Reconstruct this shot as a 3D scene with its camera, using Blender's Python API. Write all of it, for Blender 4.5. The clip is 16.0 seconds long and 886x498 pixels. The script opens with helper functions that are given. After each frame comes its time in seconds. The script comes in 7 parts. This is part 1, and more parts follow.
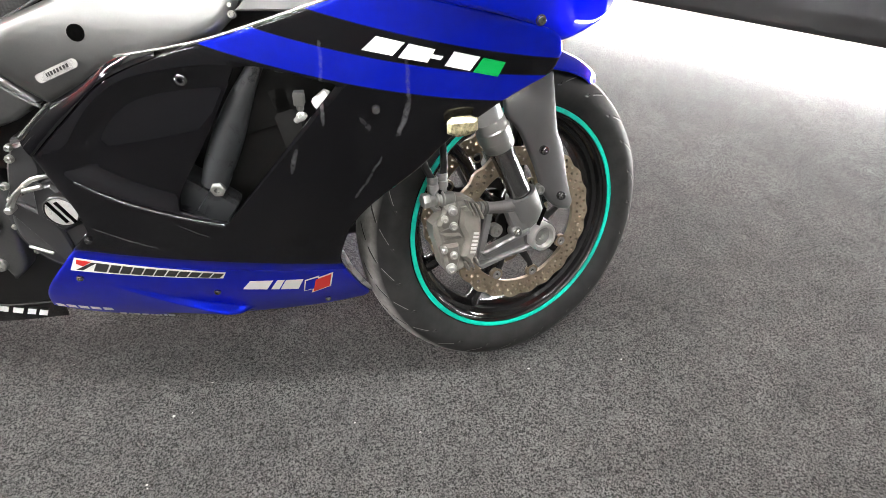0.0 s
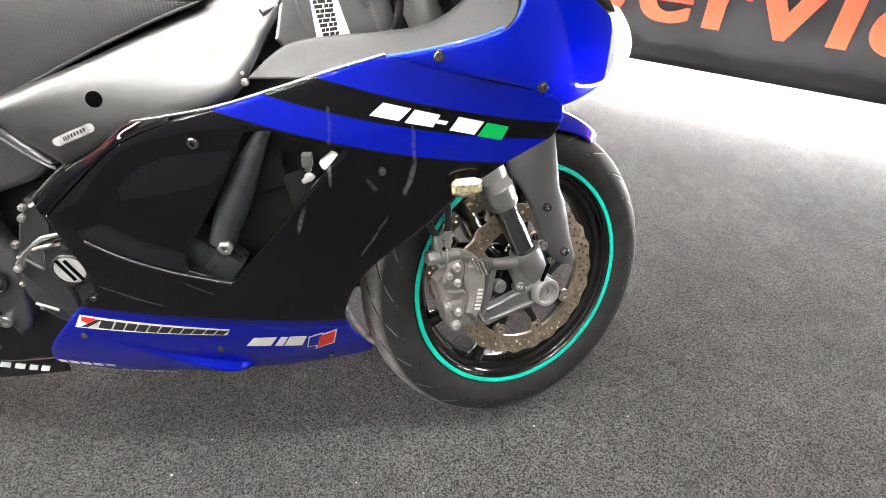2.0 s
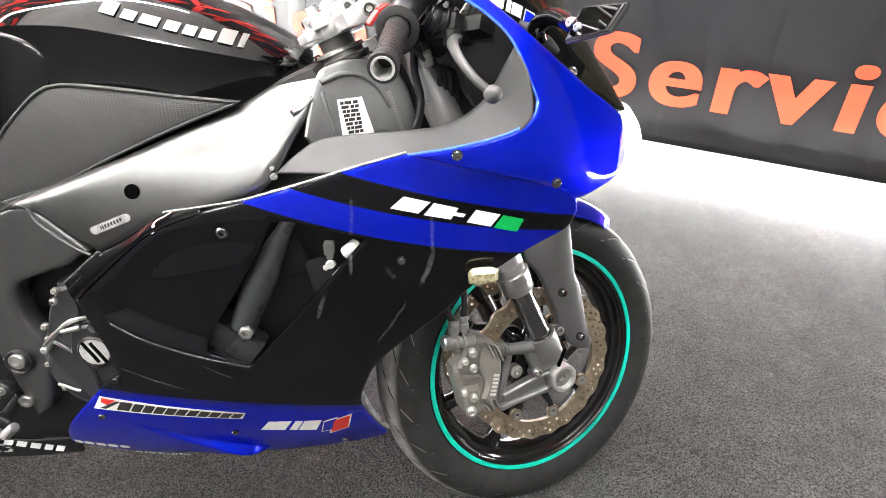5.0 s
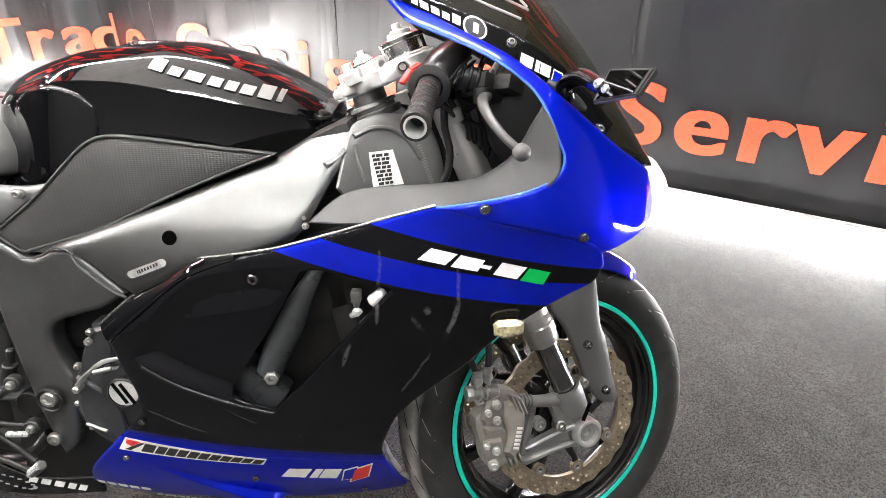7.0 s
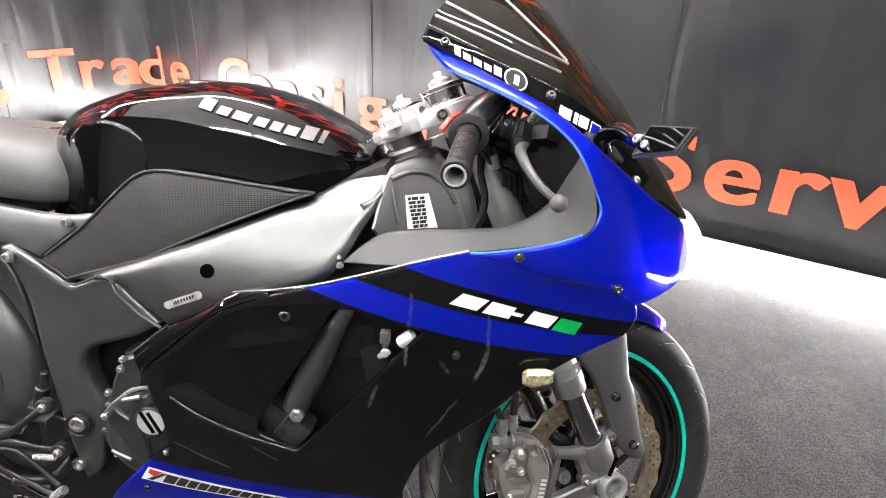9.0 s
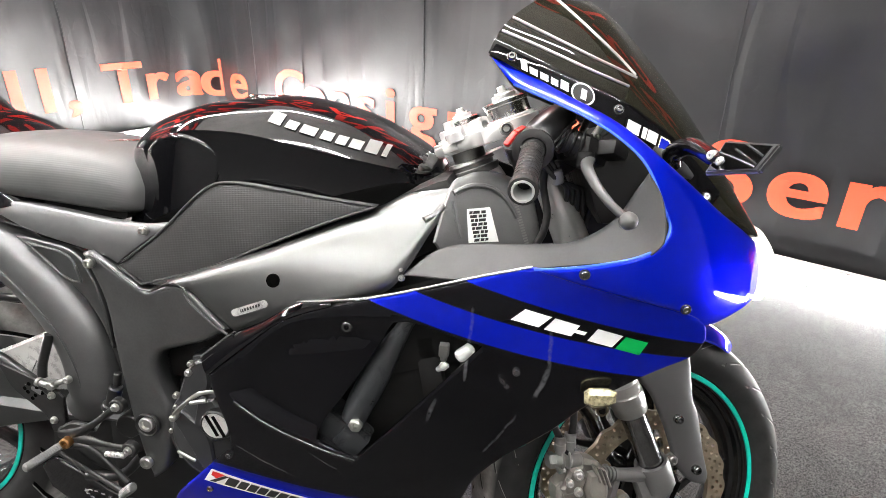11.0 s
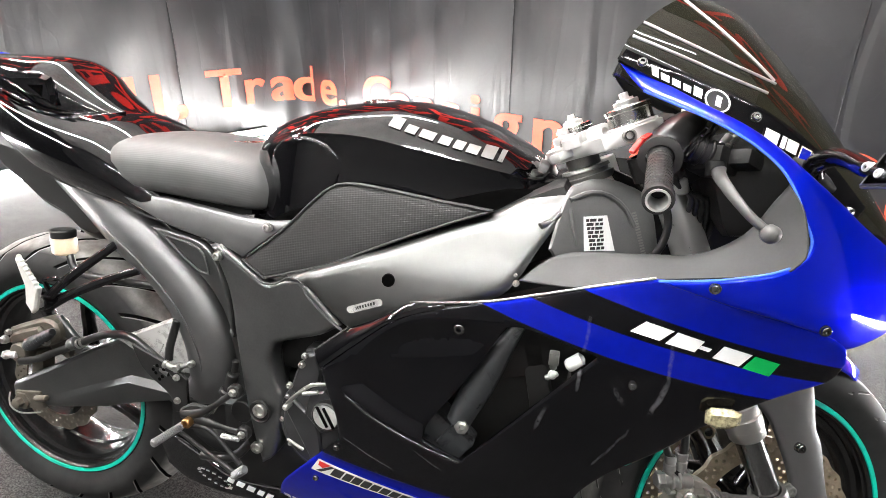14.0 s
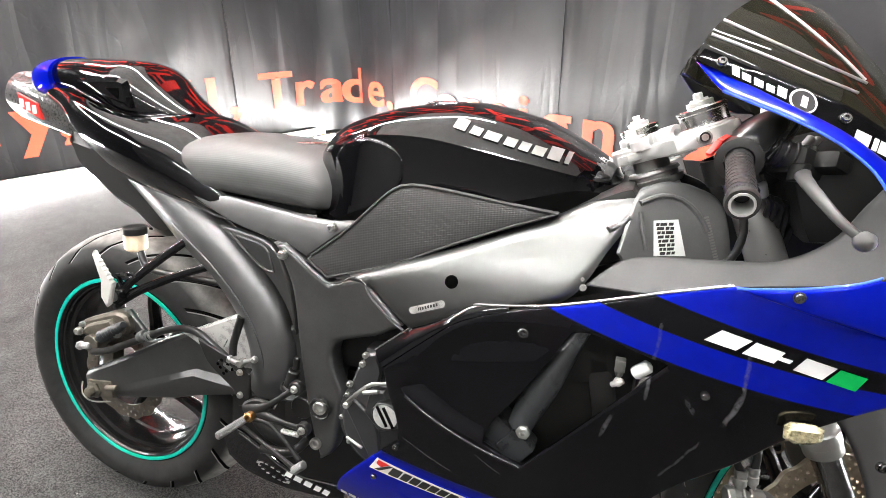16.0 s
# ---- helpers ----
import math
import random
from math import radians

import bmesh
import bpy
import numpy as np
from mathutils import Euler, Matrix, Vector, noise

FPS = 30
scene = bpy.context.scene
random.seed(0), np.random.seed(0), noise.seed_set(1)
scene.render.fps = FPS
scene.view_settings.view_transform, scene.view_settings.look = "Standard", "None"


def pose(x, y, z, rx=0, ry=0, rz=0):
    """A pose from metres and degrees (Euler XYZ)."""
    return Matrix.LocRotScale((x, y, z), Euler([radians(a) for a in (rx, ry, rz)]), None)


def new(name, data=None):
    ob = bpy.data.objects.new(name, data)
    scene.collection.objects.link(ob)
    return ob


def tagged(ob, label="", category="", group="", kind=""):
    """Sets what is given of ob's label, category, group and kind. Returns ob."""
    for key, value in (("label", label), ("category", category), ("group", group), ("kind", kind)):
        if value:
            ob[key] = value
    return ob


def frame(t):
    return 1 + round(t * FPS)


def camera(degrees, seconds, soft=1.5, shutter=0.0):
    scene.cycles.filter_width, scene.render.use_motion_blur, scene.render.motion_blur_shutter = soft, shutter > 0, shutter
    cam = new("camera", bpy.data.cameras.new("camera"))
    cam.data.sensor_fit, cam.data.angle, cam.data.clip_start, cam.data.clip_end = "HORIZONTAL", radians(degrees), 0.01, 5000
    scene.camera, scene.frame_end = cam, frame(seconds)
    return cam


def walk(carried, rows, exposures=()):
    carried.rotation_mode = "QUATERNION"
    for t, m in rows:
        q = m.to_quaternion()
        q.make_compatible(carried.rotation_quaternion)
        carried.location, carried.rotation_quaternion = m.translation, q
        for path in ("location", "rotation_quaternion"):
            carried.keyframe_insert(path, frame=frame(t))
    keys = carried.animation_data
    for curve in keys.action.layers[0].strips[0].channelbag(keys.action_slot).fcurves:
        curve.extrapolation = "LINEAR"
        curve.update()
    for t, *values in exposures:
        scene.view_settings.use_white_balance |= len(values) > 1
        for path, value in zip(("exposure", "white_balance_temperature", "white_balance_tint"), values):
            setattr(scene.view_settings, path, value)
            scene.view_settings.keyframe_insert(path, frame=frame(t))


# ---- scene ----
from mathutils.bvhtree import BVHTree

cam = camera(76.59, 16.0, soft=0.5)
PATH = [
    (0.0, -0.2011, -0.7811, 1.0073, 46.002, -1.458, -4.019),
    (0.5, -0.2045, -0.7782, 1.0105, 47.414, -1.540, -4.097),
    (1.0, -0.2040, -0.7745, 1.0154, 48.551, -1.657, -3.858),
    (1.5, -0.2048, -0.7743, 1.0193, 49.716, -1.590, -3.850),
    (2.0, -0.2038, -0.7732, 1.0232, 50.716, -1.357, -3.763),
    (2.5, -0.2039, -0.7729, 1.0268, 51.636, -1.315, -3.614),
    (3.0, -0.2057, -0.7714, 1.0323, 52.788, -1.310, -3.481),
    (3.5, -0.2060, -0.7712, 1.0369, 54.099, -1.321, -3.207),
    (4.0, -0.2059, -0.7719, 1.0420, 55.372, -1.271, -2.854),
    (6.5, -0.2107, -0.7695, 1.0660, 60.921, -0.665, -0.451),
    (7.0, -0.2127, -0.7694, 1.0693, 61.806, -0.872, 0.424),
    (7.5, -0.2160, -0.7696, 1.0719, 62.792, -1.313, 1.255),
    (8.0, -0.2195, -0.7688, 1.0751, 63.823, -2.027, 2.182),
    (8.5, -0.2235, -0.7679, 1.0786, 64.740, -2.206, 2.797),
    (11.0, -0.2517, -0.7649, 1.0878, 66.008, -1.232, 8.083),
    (11.5, -0.2606, -0.7653, 1.0868, 66.151, -1.000, 9.287),
    (12.0, -0.2686, -0.7670, 1.0873, 66.263, -0.860, 10.355),
    (12.5, -0.2782, -0.7692, 1.0874, 66.355, -0.733, 11.498),
    (13.0, -0.2888, -0.7725, 1.0877, 66.479, -0.640, 12.781),
    (13.5, -0.3002, -0.7763, 1.0875, 66.489, -0.548, 14.298),
    (14.0, -0.3120, -0.7806, 1.0864, 66.515, -0.432, 15.513),
    (14.5, -0.3198, -0.7820, 1.0850, 66.457, -0.075, 16.518),
    (15.0, -0.3281, -0.7835, 1.0854, 66.464, 0.055, 17.398),
    (15.5, -0.3373, -0.7850, 1.0859, 66.527, 0.211, 18.602),
    (16.0, -0.3455, -0.7871, 1.0861, 66.626, 0.391, 19.640),
]
walk(cam, [(t, pose(x, y, z, rx, ry, rz)) for t, x, y, z, rx, ry, rz in PATH],
     exposures=[(0.0, 1.31), (2.5, 1.33), (4.2, 1.36), (6.5, 1.08), (8.7, 0.95), (11.0, 0.92), (16.0, 0.99)])

# ---------------------------------------------------------------- world and light
world = bpy.data.worlds.new("world")
scene.world = world
world.use_nodes = True
world.node_tree.nodes["Background"].inputs[0].default_value = (0.75, 0.8, 0.9, 1)
world.node_tree.nodes["Background"].inputs[1].default_value = 0.05


# ---------------------------------------------------------------- materials
def tree(name):
    m = bpy.data.materials.new(name)
    m.use_nodes = True
    nt = m.node_tree
    return m, nt, nt.nodes["Principled BSDF"]


def link(nt, a, b):
    nt.links.new(a, b)


def math_node(nt, op, a, b=0.0, c=0.0, clamp=False):
    n = nt.nodes.new("ShaderNodeMath")
    n.operation, n.use_clamp = op, clamp
    for i, v in enumerate((a, b, c)):
        if isinstance(v, (int, float)):
            n.inputs[i].default_value = v
        else:
            link(nt, v, n.inputs[i])
    return n.outputs[0]


def mixed(nt, fac, a, b, mode="MIX"):
    n = nt.nodes.new("ShaderNodeMixRGB")
    n.blend_type = mode
    for i, v in enumerate((fac, a, b)):
        if isinstance(v, (int, float)):
            n.inputs[i].default_value = v
        elif isinstance(v, tuple):
            n.inputs[i].default_value = (*v, 1)
        else:
            link(nt, v, n.inputs[i])
    return n.outputs[0]


def noise_node(nt, scale, detail=4.0, rough=0.55):
    co = nt.nodes.new("ShaderNodeTexCoord")
    n = nt.nodes.new("ShaderNodeTexNoise")
    n.inputs["Scale"].default_value = scale
    n.inputs["Detail"].default_value = detail
    n.inputs["Roughness"].default_value = rough
    link(nt, co.outputs["Object"], n.inputs["Vector"])
    return n.outputs["Fac"]


def ramp(nt, v, lo, hi, a, b):
    n = nt.nodes.new("ShaderNodeMapRange")
    for i, x in enumerate((v, lo, hi, a, b)):
        if isinstance(x, (int, float)):
            n.inputs[i].default_value = x
        else:
            link(nt, x, n.inputs[i])
    return n.outputs[0]


def bump_node(nt, bs, height, strength, dist=0.001):
    n = nt.nodes.new("ShaderNodeBump")
    n.inputs["Strength"].default_value = strength
    n.inputs["Distance"].default_value = dist
    link(nt, height, n.inputs["Height"])
    link(nt, n.outputs[0], bs.inputs["Normal"])


def surface(name, col, rough=0.5, metal=0.0, coat=0.0, var=0.2, scale=14.0, bump=0.0, bscale=300.0, rvar=0.12):
    """A painted, cast or moulded surface with stains at one scale and grain at another."""
    m, nt, bs = tree(name)
    big, fine = noise_node(nt, scale, 5), noise_node(nt, scale * 17, 3)
    both = math_node(nt, "ADD", math_node(nt, "MULTIPLY", big, 0.65), math_node(nt, "MULTIPLY", fine, 0.35))
    k = ramp(nt, both, 0.3, 0.7, 1 - var, 1 + var)
    link(nt, mixed(nt, 1.0, col, k, "MULTIPLY"), bs.inputs["Base Color"])
    link(nt, ramp(nt, both, 0.3, 0.7, max(0.02, rough - rvar), min(1, rough + rvar)), bs.inputs["Roughness"])
    bs.inputs["Metallic"].default_value = metal
    bs.inputs["Coat Weight"].default_value = coat
    if coat > 0.9:
        bs.inputs["Specular IOR Level"].default_value = 0.1
    bs.inputs["Coat Roughness"].default_value = 0.03
    if bump:
        bump_node(nt, bs, noise_node(nt, bscale, 2), bump)
    return m


def glow(name, col, strength):
    m, nt, bs = tree(name)
    bs.inputs["Base Color"].default_value = (*col, 1)
    bs.inputs["Emission Color"].default_value = (*col, 1)
    bs.inputs["Emission Strength"].default_value = strength
    return m


BLUE = (0.0005, 0.013, 0.62)
M = dict(
    black_gloss=surface("black_gloss", (0.002, 0.002, 0.0025), 0.07, coat=1.0, var=0.3, scale=9, rvar=0.04),
    blue_gloss=surface("blue_gloss", BLUE, 0.30, metal=0.6, coat=1.0, var=0.02, scale=6, rvar=0.01),
    satin_black=surface("satin_black", (0.030, 0.031, 0.032), 0.34, var=0.15, rvar=0.05),
    frame_grey=surface("frame_grey", (0.165, 0.169, 0.166), 0.35, metal=0.97, var=0.07, scale=30, rvar=0.03),
    frame_satin=surface("frame_satin", (0.105, 0.108, 0.108), 0.36, metal=0.85, var=0.15, scale=16, rvar=0.05),
    cast=surface("cast", (0.25, 0.25, 0.24), 0.38, metal=0.7, var=0.2, scale=40, rvar=0.08),
    cast_dark=surface("cast_dark", (0.155, 0.158, 0.156), 0.40, metal=0.6, var=0.14, scale=30, rvar=0.05, bump=0.15, bscale=700),
    engine_black=surface("engine_black", (0.007, 0.007, 0.007), 0.55, metal=0.2, var=0.5, scale=25, bump=0.3, bscale=400),
    alu=surface("alu", (0.62, 0.62, 0.60), 0.25, metal=1.0, var=0.06, scale=50, rvar=0.04),
    chrome=surface("chrome", (0.75, 0.75, 0.73), 0.12, metal=1.0, var=0.06, scale=60, rvar=0.04),
    mirror_tint=surface("mirror_tint", (0.07, 0.07, 0.08), 0.04, metal=1.0, var=0.03, rvar=0.01),
    steel_dark=surface("steel_dark", (0.27, 0.27, 0.27), 0.18, metal=1.0, var=0.08, scale=60, rvar=0.03),
    caliper_grey=surface("caliper_grey", (0.20, 0.19, 0.17), 0.48, metal=0.25, var=0.25, scale=60, rvar=0.08),
    disc_steel=surface("disc_steel", (0.36, 0.30, 0.22), 0.42, metal=0.8, var=0.4, scale=60, bump=0.15, bscale=900),
    rubber=surface("rubber", (0.014, 0.014, 0.014), 0.62, var=0.3, scale=60, bump=0.25, bscale=900),
    hose=surface("hose", (0.009, 0.009, 0.009), 0.30, var=0.12, scale=80, rvar=0.03),
    hose_grey=surface("hose_grey", (0.023, 0.025, 0.027), 0.32, var=0.25, scale=40, bump=0.2, bscale=500),
    teal=surface("teal", (0.0, 0.52, 0.40), 0.35, var=0.1, scale=200, bump=0.3, bscale=1500),
    # lighter blue that paints the highlight on the cowl's edge
    blue_glint=surface("blue_glint", (0.06, 0.16, 0.85), 0.25, coat=1.0, var=0.05),
    fork_grey=surface("fork_grey", (0.19, 0.19, 0.188), 0.44, metal=0.6, var=0.15, scale=30, rvar=0.05, bump=0.12, bscale=700),
    collar=surface("collar", (0.50, 0.50, 0.48), 0.32, metal=0.9, var=0.10, scale=40, rvar=0.05),
    signal_lens=surface("signal_lens", (0.48, 0.44, 0.27), 0.18, metal=0.6, var=0.95, scale=190, rvar=0.08, bump=1.0, bscale=300),
    bolt_steel=surface("bolt_steel", (0.42, 0.42, 0.40), 0.36, metal=0.9, var=0.15, scale=80, rvar=0.06),
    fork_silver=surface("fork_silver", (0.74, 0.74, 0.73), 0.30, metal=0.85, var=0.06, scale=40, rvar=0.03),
    bronze=surface("bronze", (0.12, 0.108, 0.088), 0.45, metal=0.5, var=0.4, scale=50, rvar=0.1, bump=0.3, bscale=500),
    clutch_black=surface("clutch_black", (0.033, 0.034, 0.036), 0.36, metal=0.4, var=0.25, scale=40, rvar=0.08, bump=0.1, bscale=700),
    rim_black=surface("rim_black", (0.007, 0.007, 0.007), 0.20, var=0.15, scale=30, rvar=0.03),
    leg_grey=surface("leg_grey", (0.058, 0.058, 0.059), 0.38, var=0.12, scale=30, rvar=0.05),
    cover_grey=surface("cover_grey", (0.165, 0.167, 0.168), 0.38, metal=0.85, var=0.12, scale=30, rvar=0.05),
    inner_grey=surface("inner_grey", (0.052, 0.053, 0.053), 0.42, metal=0.25, var=0.14, scale=20, rvar=0.06),
    lever_grey=surface("lever_grey", (0.085, 0.086, 0.085), 0.45, metal=0.2, var=0.12, scale=40, rvar=0.05),
    under_black=surface("under_black", (0.010, 0.010, 0.010), 0.45, var=0.12, scale=10, rvar=0.04),
    plate_grey=surface("plate_grey", (0.145, 0.148, 0.148), 0.34, metal=0.85, var=0.15, scale=16, rvar=0.05),
    # near-black: the engine bay's shade as a colour; the heel guard shares it
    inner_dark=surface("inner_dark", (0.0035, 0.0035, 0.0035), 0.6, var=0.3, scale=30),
    # dull near-black that paints the shade inside holes, slots and gaps
    shade_black=surface("shade_black", (0.002, 0.002, 0.002), 0.9, var=0.1),
    silver_mark=surface("silver_mark", (0.24, 0.24, 0.235), 0.35, metal=0.5, var=0.1, scale=60),
    peg_silver=surface("peg_silver", (0.72, 0.71, 0.68), 0.38, metal=0.35, var=0.12, scale=60, rvar=0.05),
    clamp_silver=surface("clamp_silver", (0.80, 0.80, 0.79), 0.34, metal=0.66, var=0.03, scale=20, rvar=0.01),
    white=surface("white", (0.85, 0.85, 0.84), 0.35, var=0.04, scale=40),
    red=surface("red", (0.65, 0.03, 0.025), 0.35, var=0.06, scale=40),
    green=surface("green", (0.0, 0.38, 0.08), 0.35, var=0.06, scale=40),
    silver_paint=surface("silver_paint", (0.42, 0.42, 0.41), 0.3, metal=0.25, var=0.1, scale=60),
    sticker_dark=surface("sticker_dark", (0.02, 0.02, 0.02), 0.4, var=0.1, scale=60),
    gold=surface("gold", (0.40, 0.22, 0.09), 0.3, metal=1.0, var=0.15, scale=60),
    carbon=surface("carbon", (0.07, 0.07, 0.07), 0.3, metal=0.3, coat=0.8, var=0.5, scale=300),
    fluid=surface("fluid", (0.74, 0.60, 0.42), 0.25, var=0.1, scale=40),
    wall_dark=surface("wall_dark", (0.055, 0.055, 0.056), 0.7, var=0.2, scale=1.5),
    ceiling_dark=surface("ceiling_grey", (0.45, 0.45, 0.445), 0.8, var=0.2, scale=2),
    red_print=surface("red_print", (0.72, 0.03, 0.022), 0.42, var=0.08, scale=6),
    orange_print=surface("orange_print", (0.72, 0.068, 0.030), 0.42, var=0.08, scale=6),
    tube=glow("tube", (1.0, 0.97, 0.94), 175.0),
    strip=glow("strip", (1.0, 0.99, 0.97), 92.0),
    flood=glow("flood", (1.0, 0.97, 0.93), 220.0),
    lamp_white=glow("lamp_white", (1.0, 0.97, 0.9), 0.75),
)


SCUFFS = ((-0.189, 0.621, 0.676, -0.09, 0.0035, 0.36), (-0.204, 0.57, 0.624, 0.28, 0.0045, 0.27), (-0.243, 0.58, 0.604, -0.5, 0.005, 0.15), (-0.302, 0.59, 0.7, 0.08, 0.0032, 0.24), (-0.352, 0.52, 0.56, 0.35, 0.004, 0.18), (-0.27, 0.47, 0.545, 0.62, 0.003, 0.15), (-0.56, 0.395, 0.44, -2.2, 0.004, 0.21), (-0.48, 0.412, 0.446, -1.6, 0.0025, 0.18))


def livery():
    """Side fairing: black with blue bands and a blue belly that fades into the black."""
    m, nt, bs = tree("livery")
    co = nt.nodes.new("ShaderNodeTexCoord")
    sp = nt.nodes.new("ShaderNodeSeparateXYZ")
    link(nt, co.outputs["Object"], sp.inputs[0])
    x, z = sp.outputs["X"], sp.outputs["Z"]

    def above(a, b, c, soft):
        q = math_node(nt, "ADD", math_node(nt, "MULTIPLY", math_node(nt, "MULTIPLY_ADD", x, a, b), x), c)
        return ramp(nt, math_node(nt, "SUBTRACT", z, q), -soft, soft, 0, 1)

    s1, s2, s3 = above(0.2681, -0.1222, 0.666, 0.0008), above(0.3278, -0.0508, 0.6429, 0.0008), above(0.3242, -0.044, 0.6078, 0.0008)
    belly = math_node(nt, "SUBTRACT", 1, above(-0.0153, -0.1674, 0.2752, 0.014))
    band = math_node(nt, "MULTIPLY", s3, math_node(nt, "SUBTRACT", 1, s2))
    mask = math_node(nt, "MAXIMUM", math_node(nt, "MAXIMUM", s1, band), belly, clamp=True)
    k = noise_node(nt, 60, 3)
    col = mixed(nt, mask, (0.0015, 0.0015, 0.002), mixed(nt, 1.0, BLUE, ramp(nt, k, 0.3, 0.7, 0.94, 1.06), "MULTIPLY"))
    # pale rubbed streaks from old knocks
    wob = math_node(nt, "MULTIPLY", math_node(nt, "SUBTRACT", noise_node(nt, 28, 5), 0.5), 0.014)
    for x0, z0, z1, lean, wide, much in SCUFFS:
        dx = math_node(nt, "ABSOLUTE", math_node(nt, "ADD", math_node(nt, "SUBTRACT", math_node(nt, "SUBTRACT", x, x0), math_node(nt, "MULTIPLY", math_node(nt, "SUBTRACT", z, z0), lean)), wob))
        run = math_node(nt, "MULTIPLY", ramp(nt, z, z0 - 0.006, z0 + 0.01, 0, 1), ramp(nt, z, z1 - 0.02, z1, 1, 0))
        f = math_node(nt, "MULTIPLY", math_node(nt, "MULTIPLY", ramp(nt, dx, wide * 0.3, wide, much, 0), run), ramp(nt, noise_node(nt, 160, 4, 0.7), 0.36, 0.58, 0.2, 1))
        col = mixed(nt, f, col, (0.30, 0.30, 0.32))
    link(nt, col, bs.inputs["Base Color"])
    bs.inputs["Specular IOR Level"].default_value = 0.04
    # faint rubbed scratches
    wv = noise_node(nt, 5, 8, 0.7)
    link(nt, math_node(nt, "ADD", ramp(nt, wv, 0.35, 0.75, 0.06, 0.16), math_node(nt, "MULTIPLY", mask, 0.24)), bs.inputs["Roughness"])
    link(nt, math_node(nt, "MULTIPLY", mask, 0.7), bs.inputs["Metallic"])
    bs.inputs["Specular Tint"].default_value = (0.08, 0.13, 0.9, 1)
    bs.inputs["Coat Weight"].default_value = 1.0
    bs.inputs["Coat IOR"].default_value = 1.48
    bs.inputs["Coat Roughness"].default_value = 0.03
    return m


def carpet():
    """Short looped pile: dark yarn with paler tips, walked-in patches and specks of lint."""
    m, nt, bs = tree("carpet")
    fine, mid, big = noise_node(nt, 275, 3, 0.85), noise_node(nt, 14, 6, 0.65), noise_node(nt, 1.3, 5, 0.6)
    k = math_node(nt, "MULTIPLY", ramp(nt, fine, 0.41, 0.60, 0.12, 2.25), ramp(nt, mid, 0.3, 0.7, 0.80, 1.20))
    k = math_node(nt, "MULTIPLY", k, ramp(nt, big, 0.32, 0.68, 0.72, 1.28))
    col = mixed(nt, 1.0, (0.040, 0.0395, 0.0388), k, "MULTIPLY")
    spot = ramp(nt, noise_node(nt, 23, 2), 0.74, 0.80, 0, 0.35)
    lint = ramp(nt, noise_node(nt, 75, 1), 0.815, 0.84, 0, 0.6)
    col = mixed(nt, spot, col, (0.12, 0.115, 0.11))
    link(nt, mixed(nt, lint, col, (0.45, 0.44, 0.42)), bs.inputs["Base Color"])
    bs.inputs["Roughness"].default_value = 0.92
    bs.inputs["Specular IOR Level"].default_value = 0.2
    bump_node(nt, bs, math_node(nt, "ADD", fine, math_node(nt, "MULTIPLY", mid, 0.5)), 0.8, 0.003)
    return m


def banner_cloth():
    m, nt, bs = tree("banner_cloth")
    k = ramp(nt, noise_node(nt, 2.2, 6), 0.3, 0.7, 0.6, 1.4)
    link(nt, mixed(nt, 1.0, (0.015, 0.015, 0.0162), k, "MULTIPLY"), bs.inputs["Base Color"])
    link(nt, ramp(nt, noise_node(nt, 5, 5), 0.3, 0.7, 0.28, 0.44), bs.inputs["Roughness"])
    co = nt.nodes.new("ShaderNodeTexCoord")
    hang = nt.nodes.new("ShaderNodeMapping")
    hang.inputs["Scale"].default_value = (1, 1, 0.13)
    link(nt, co.outputs["Object"], hang.inputs["Vector"])

    def drape(scale, detail):
        n = nt.nodes.new("ShaderNodeTexNoise")
        n.inputs["Scale"].default_value, n.inputs["Detail"].default_value = scale, detail
        link(nt, hang.outputs[0], n.inputs["Vector"])
        return n.outputs["Fac"]

    pleat = math_node(nt, "MINIMUM", math_node(nt, "ABSOLUTE", math_node(nt, "SUBTRACT", drape(3.0, 2), 0.5)), 0.05)
    crumple = math_node(nt, "MINIMUM", math_node(nt, "ABSOLUTE", math_node(nt, "SUBTRACT", noise_node(nt, 2.6, 4, 0.55), 0.5)), 0.03)
    h = math_node(nt, "ADD", math_node(nt, "ADD", pleat, math_node(nt, "MULTIPLY", crumple, 0.3)), math_node(nt, "MULTIPLY", drape(1.6, 3), 0.7))
    bump_node(nt, bs, h, 0.5, 0.08)
    return m


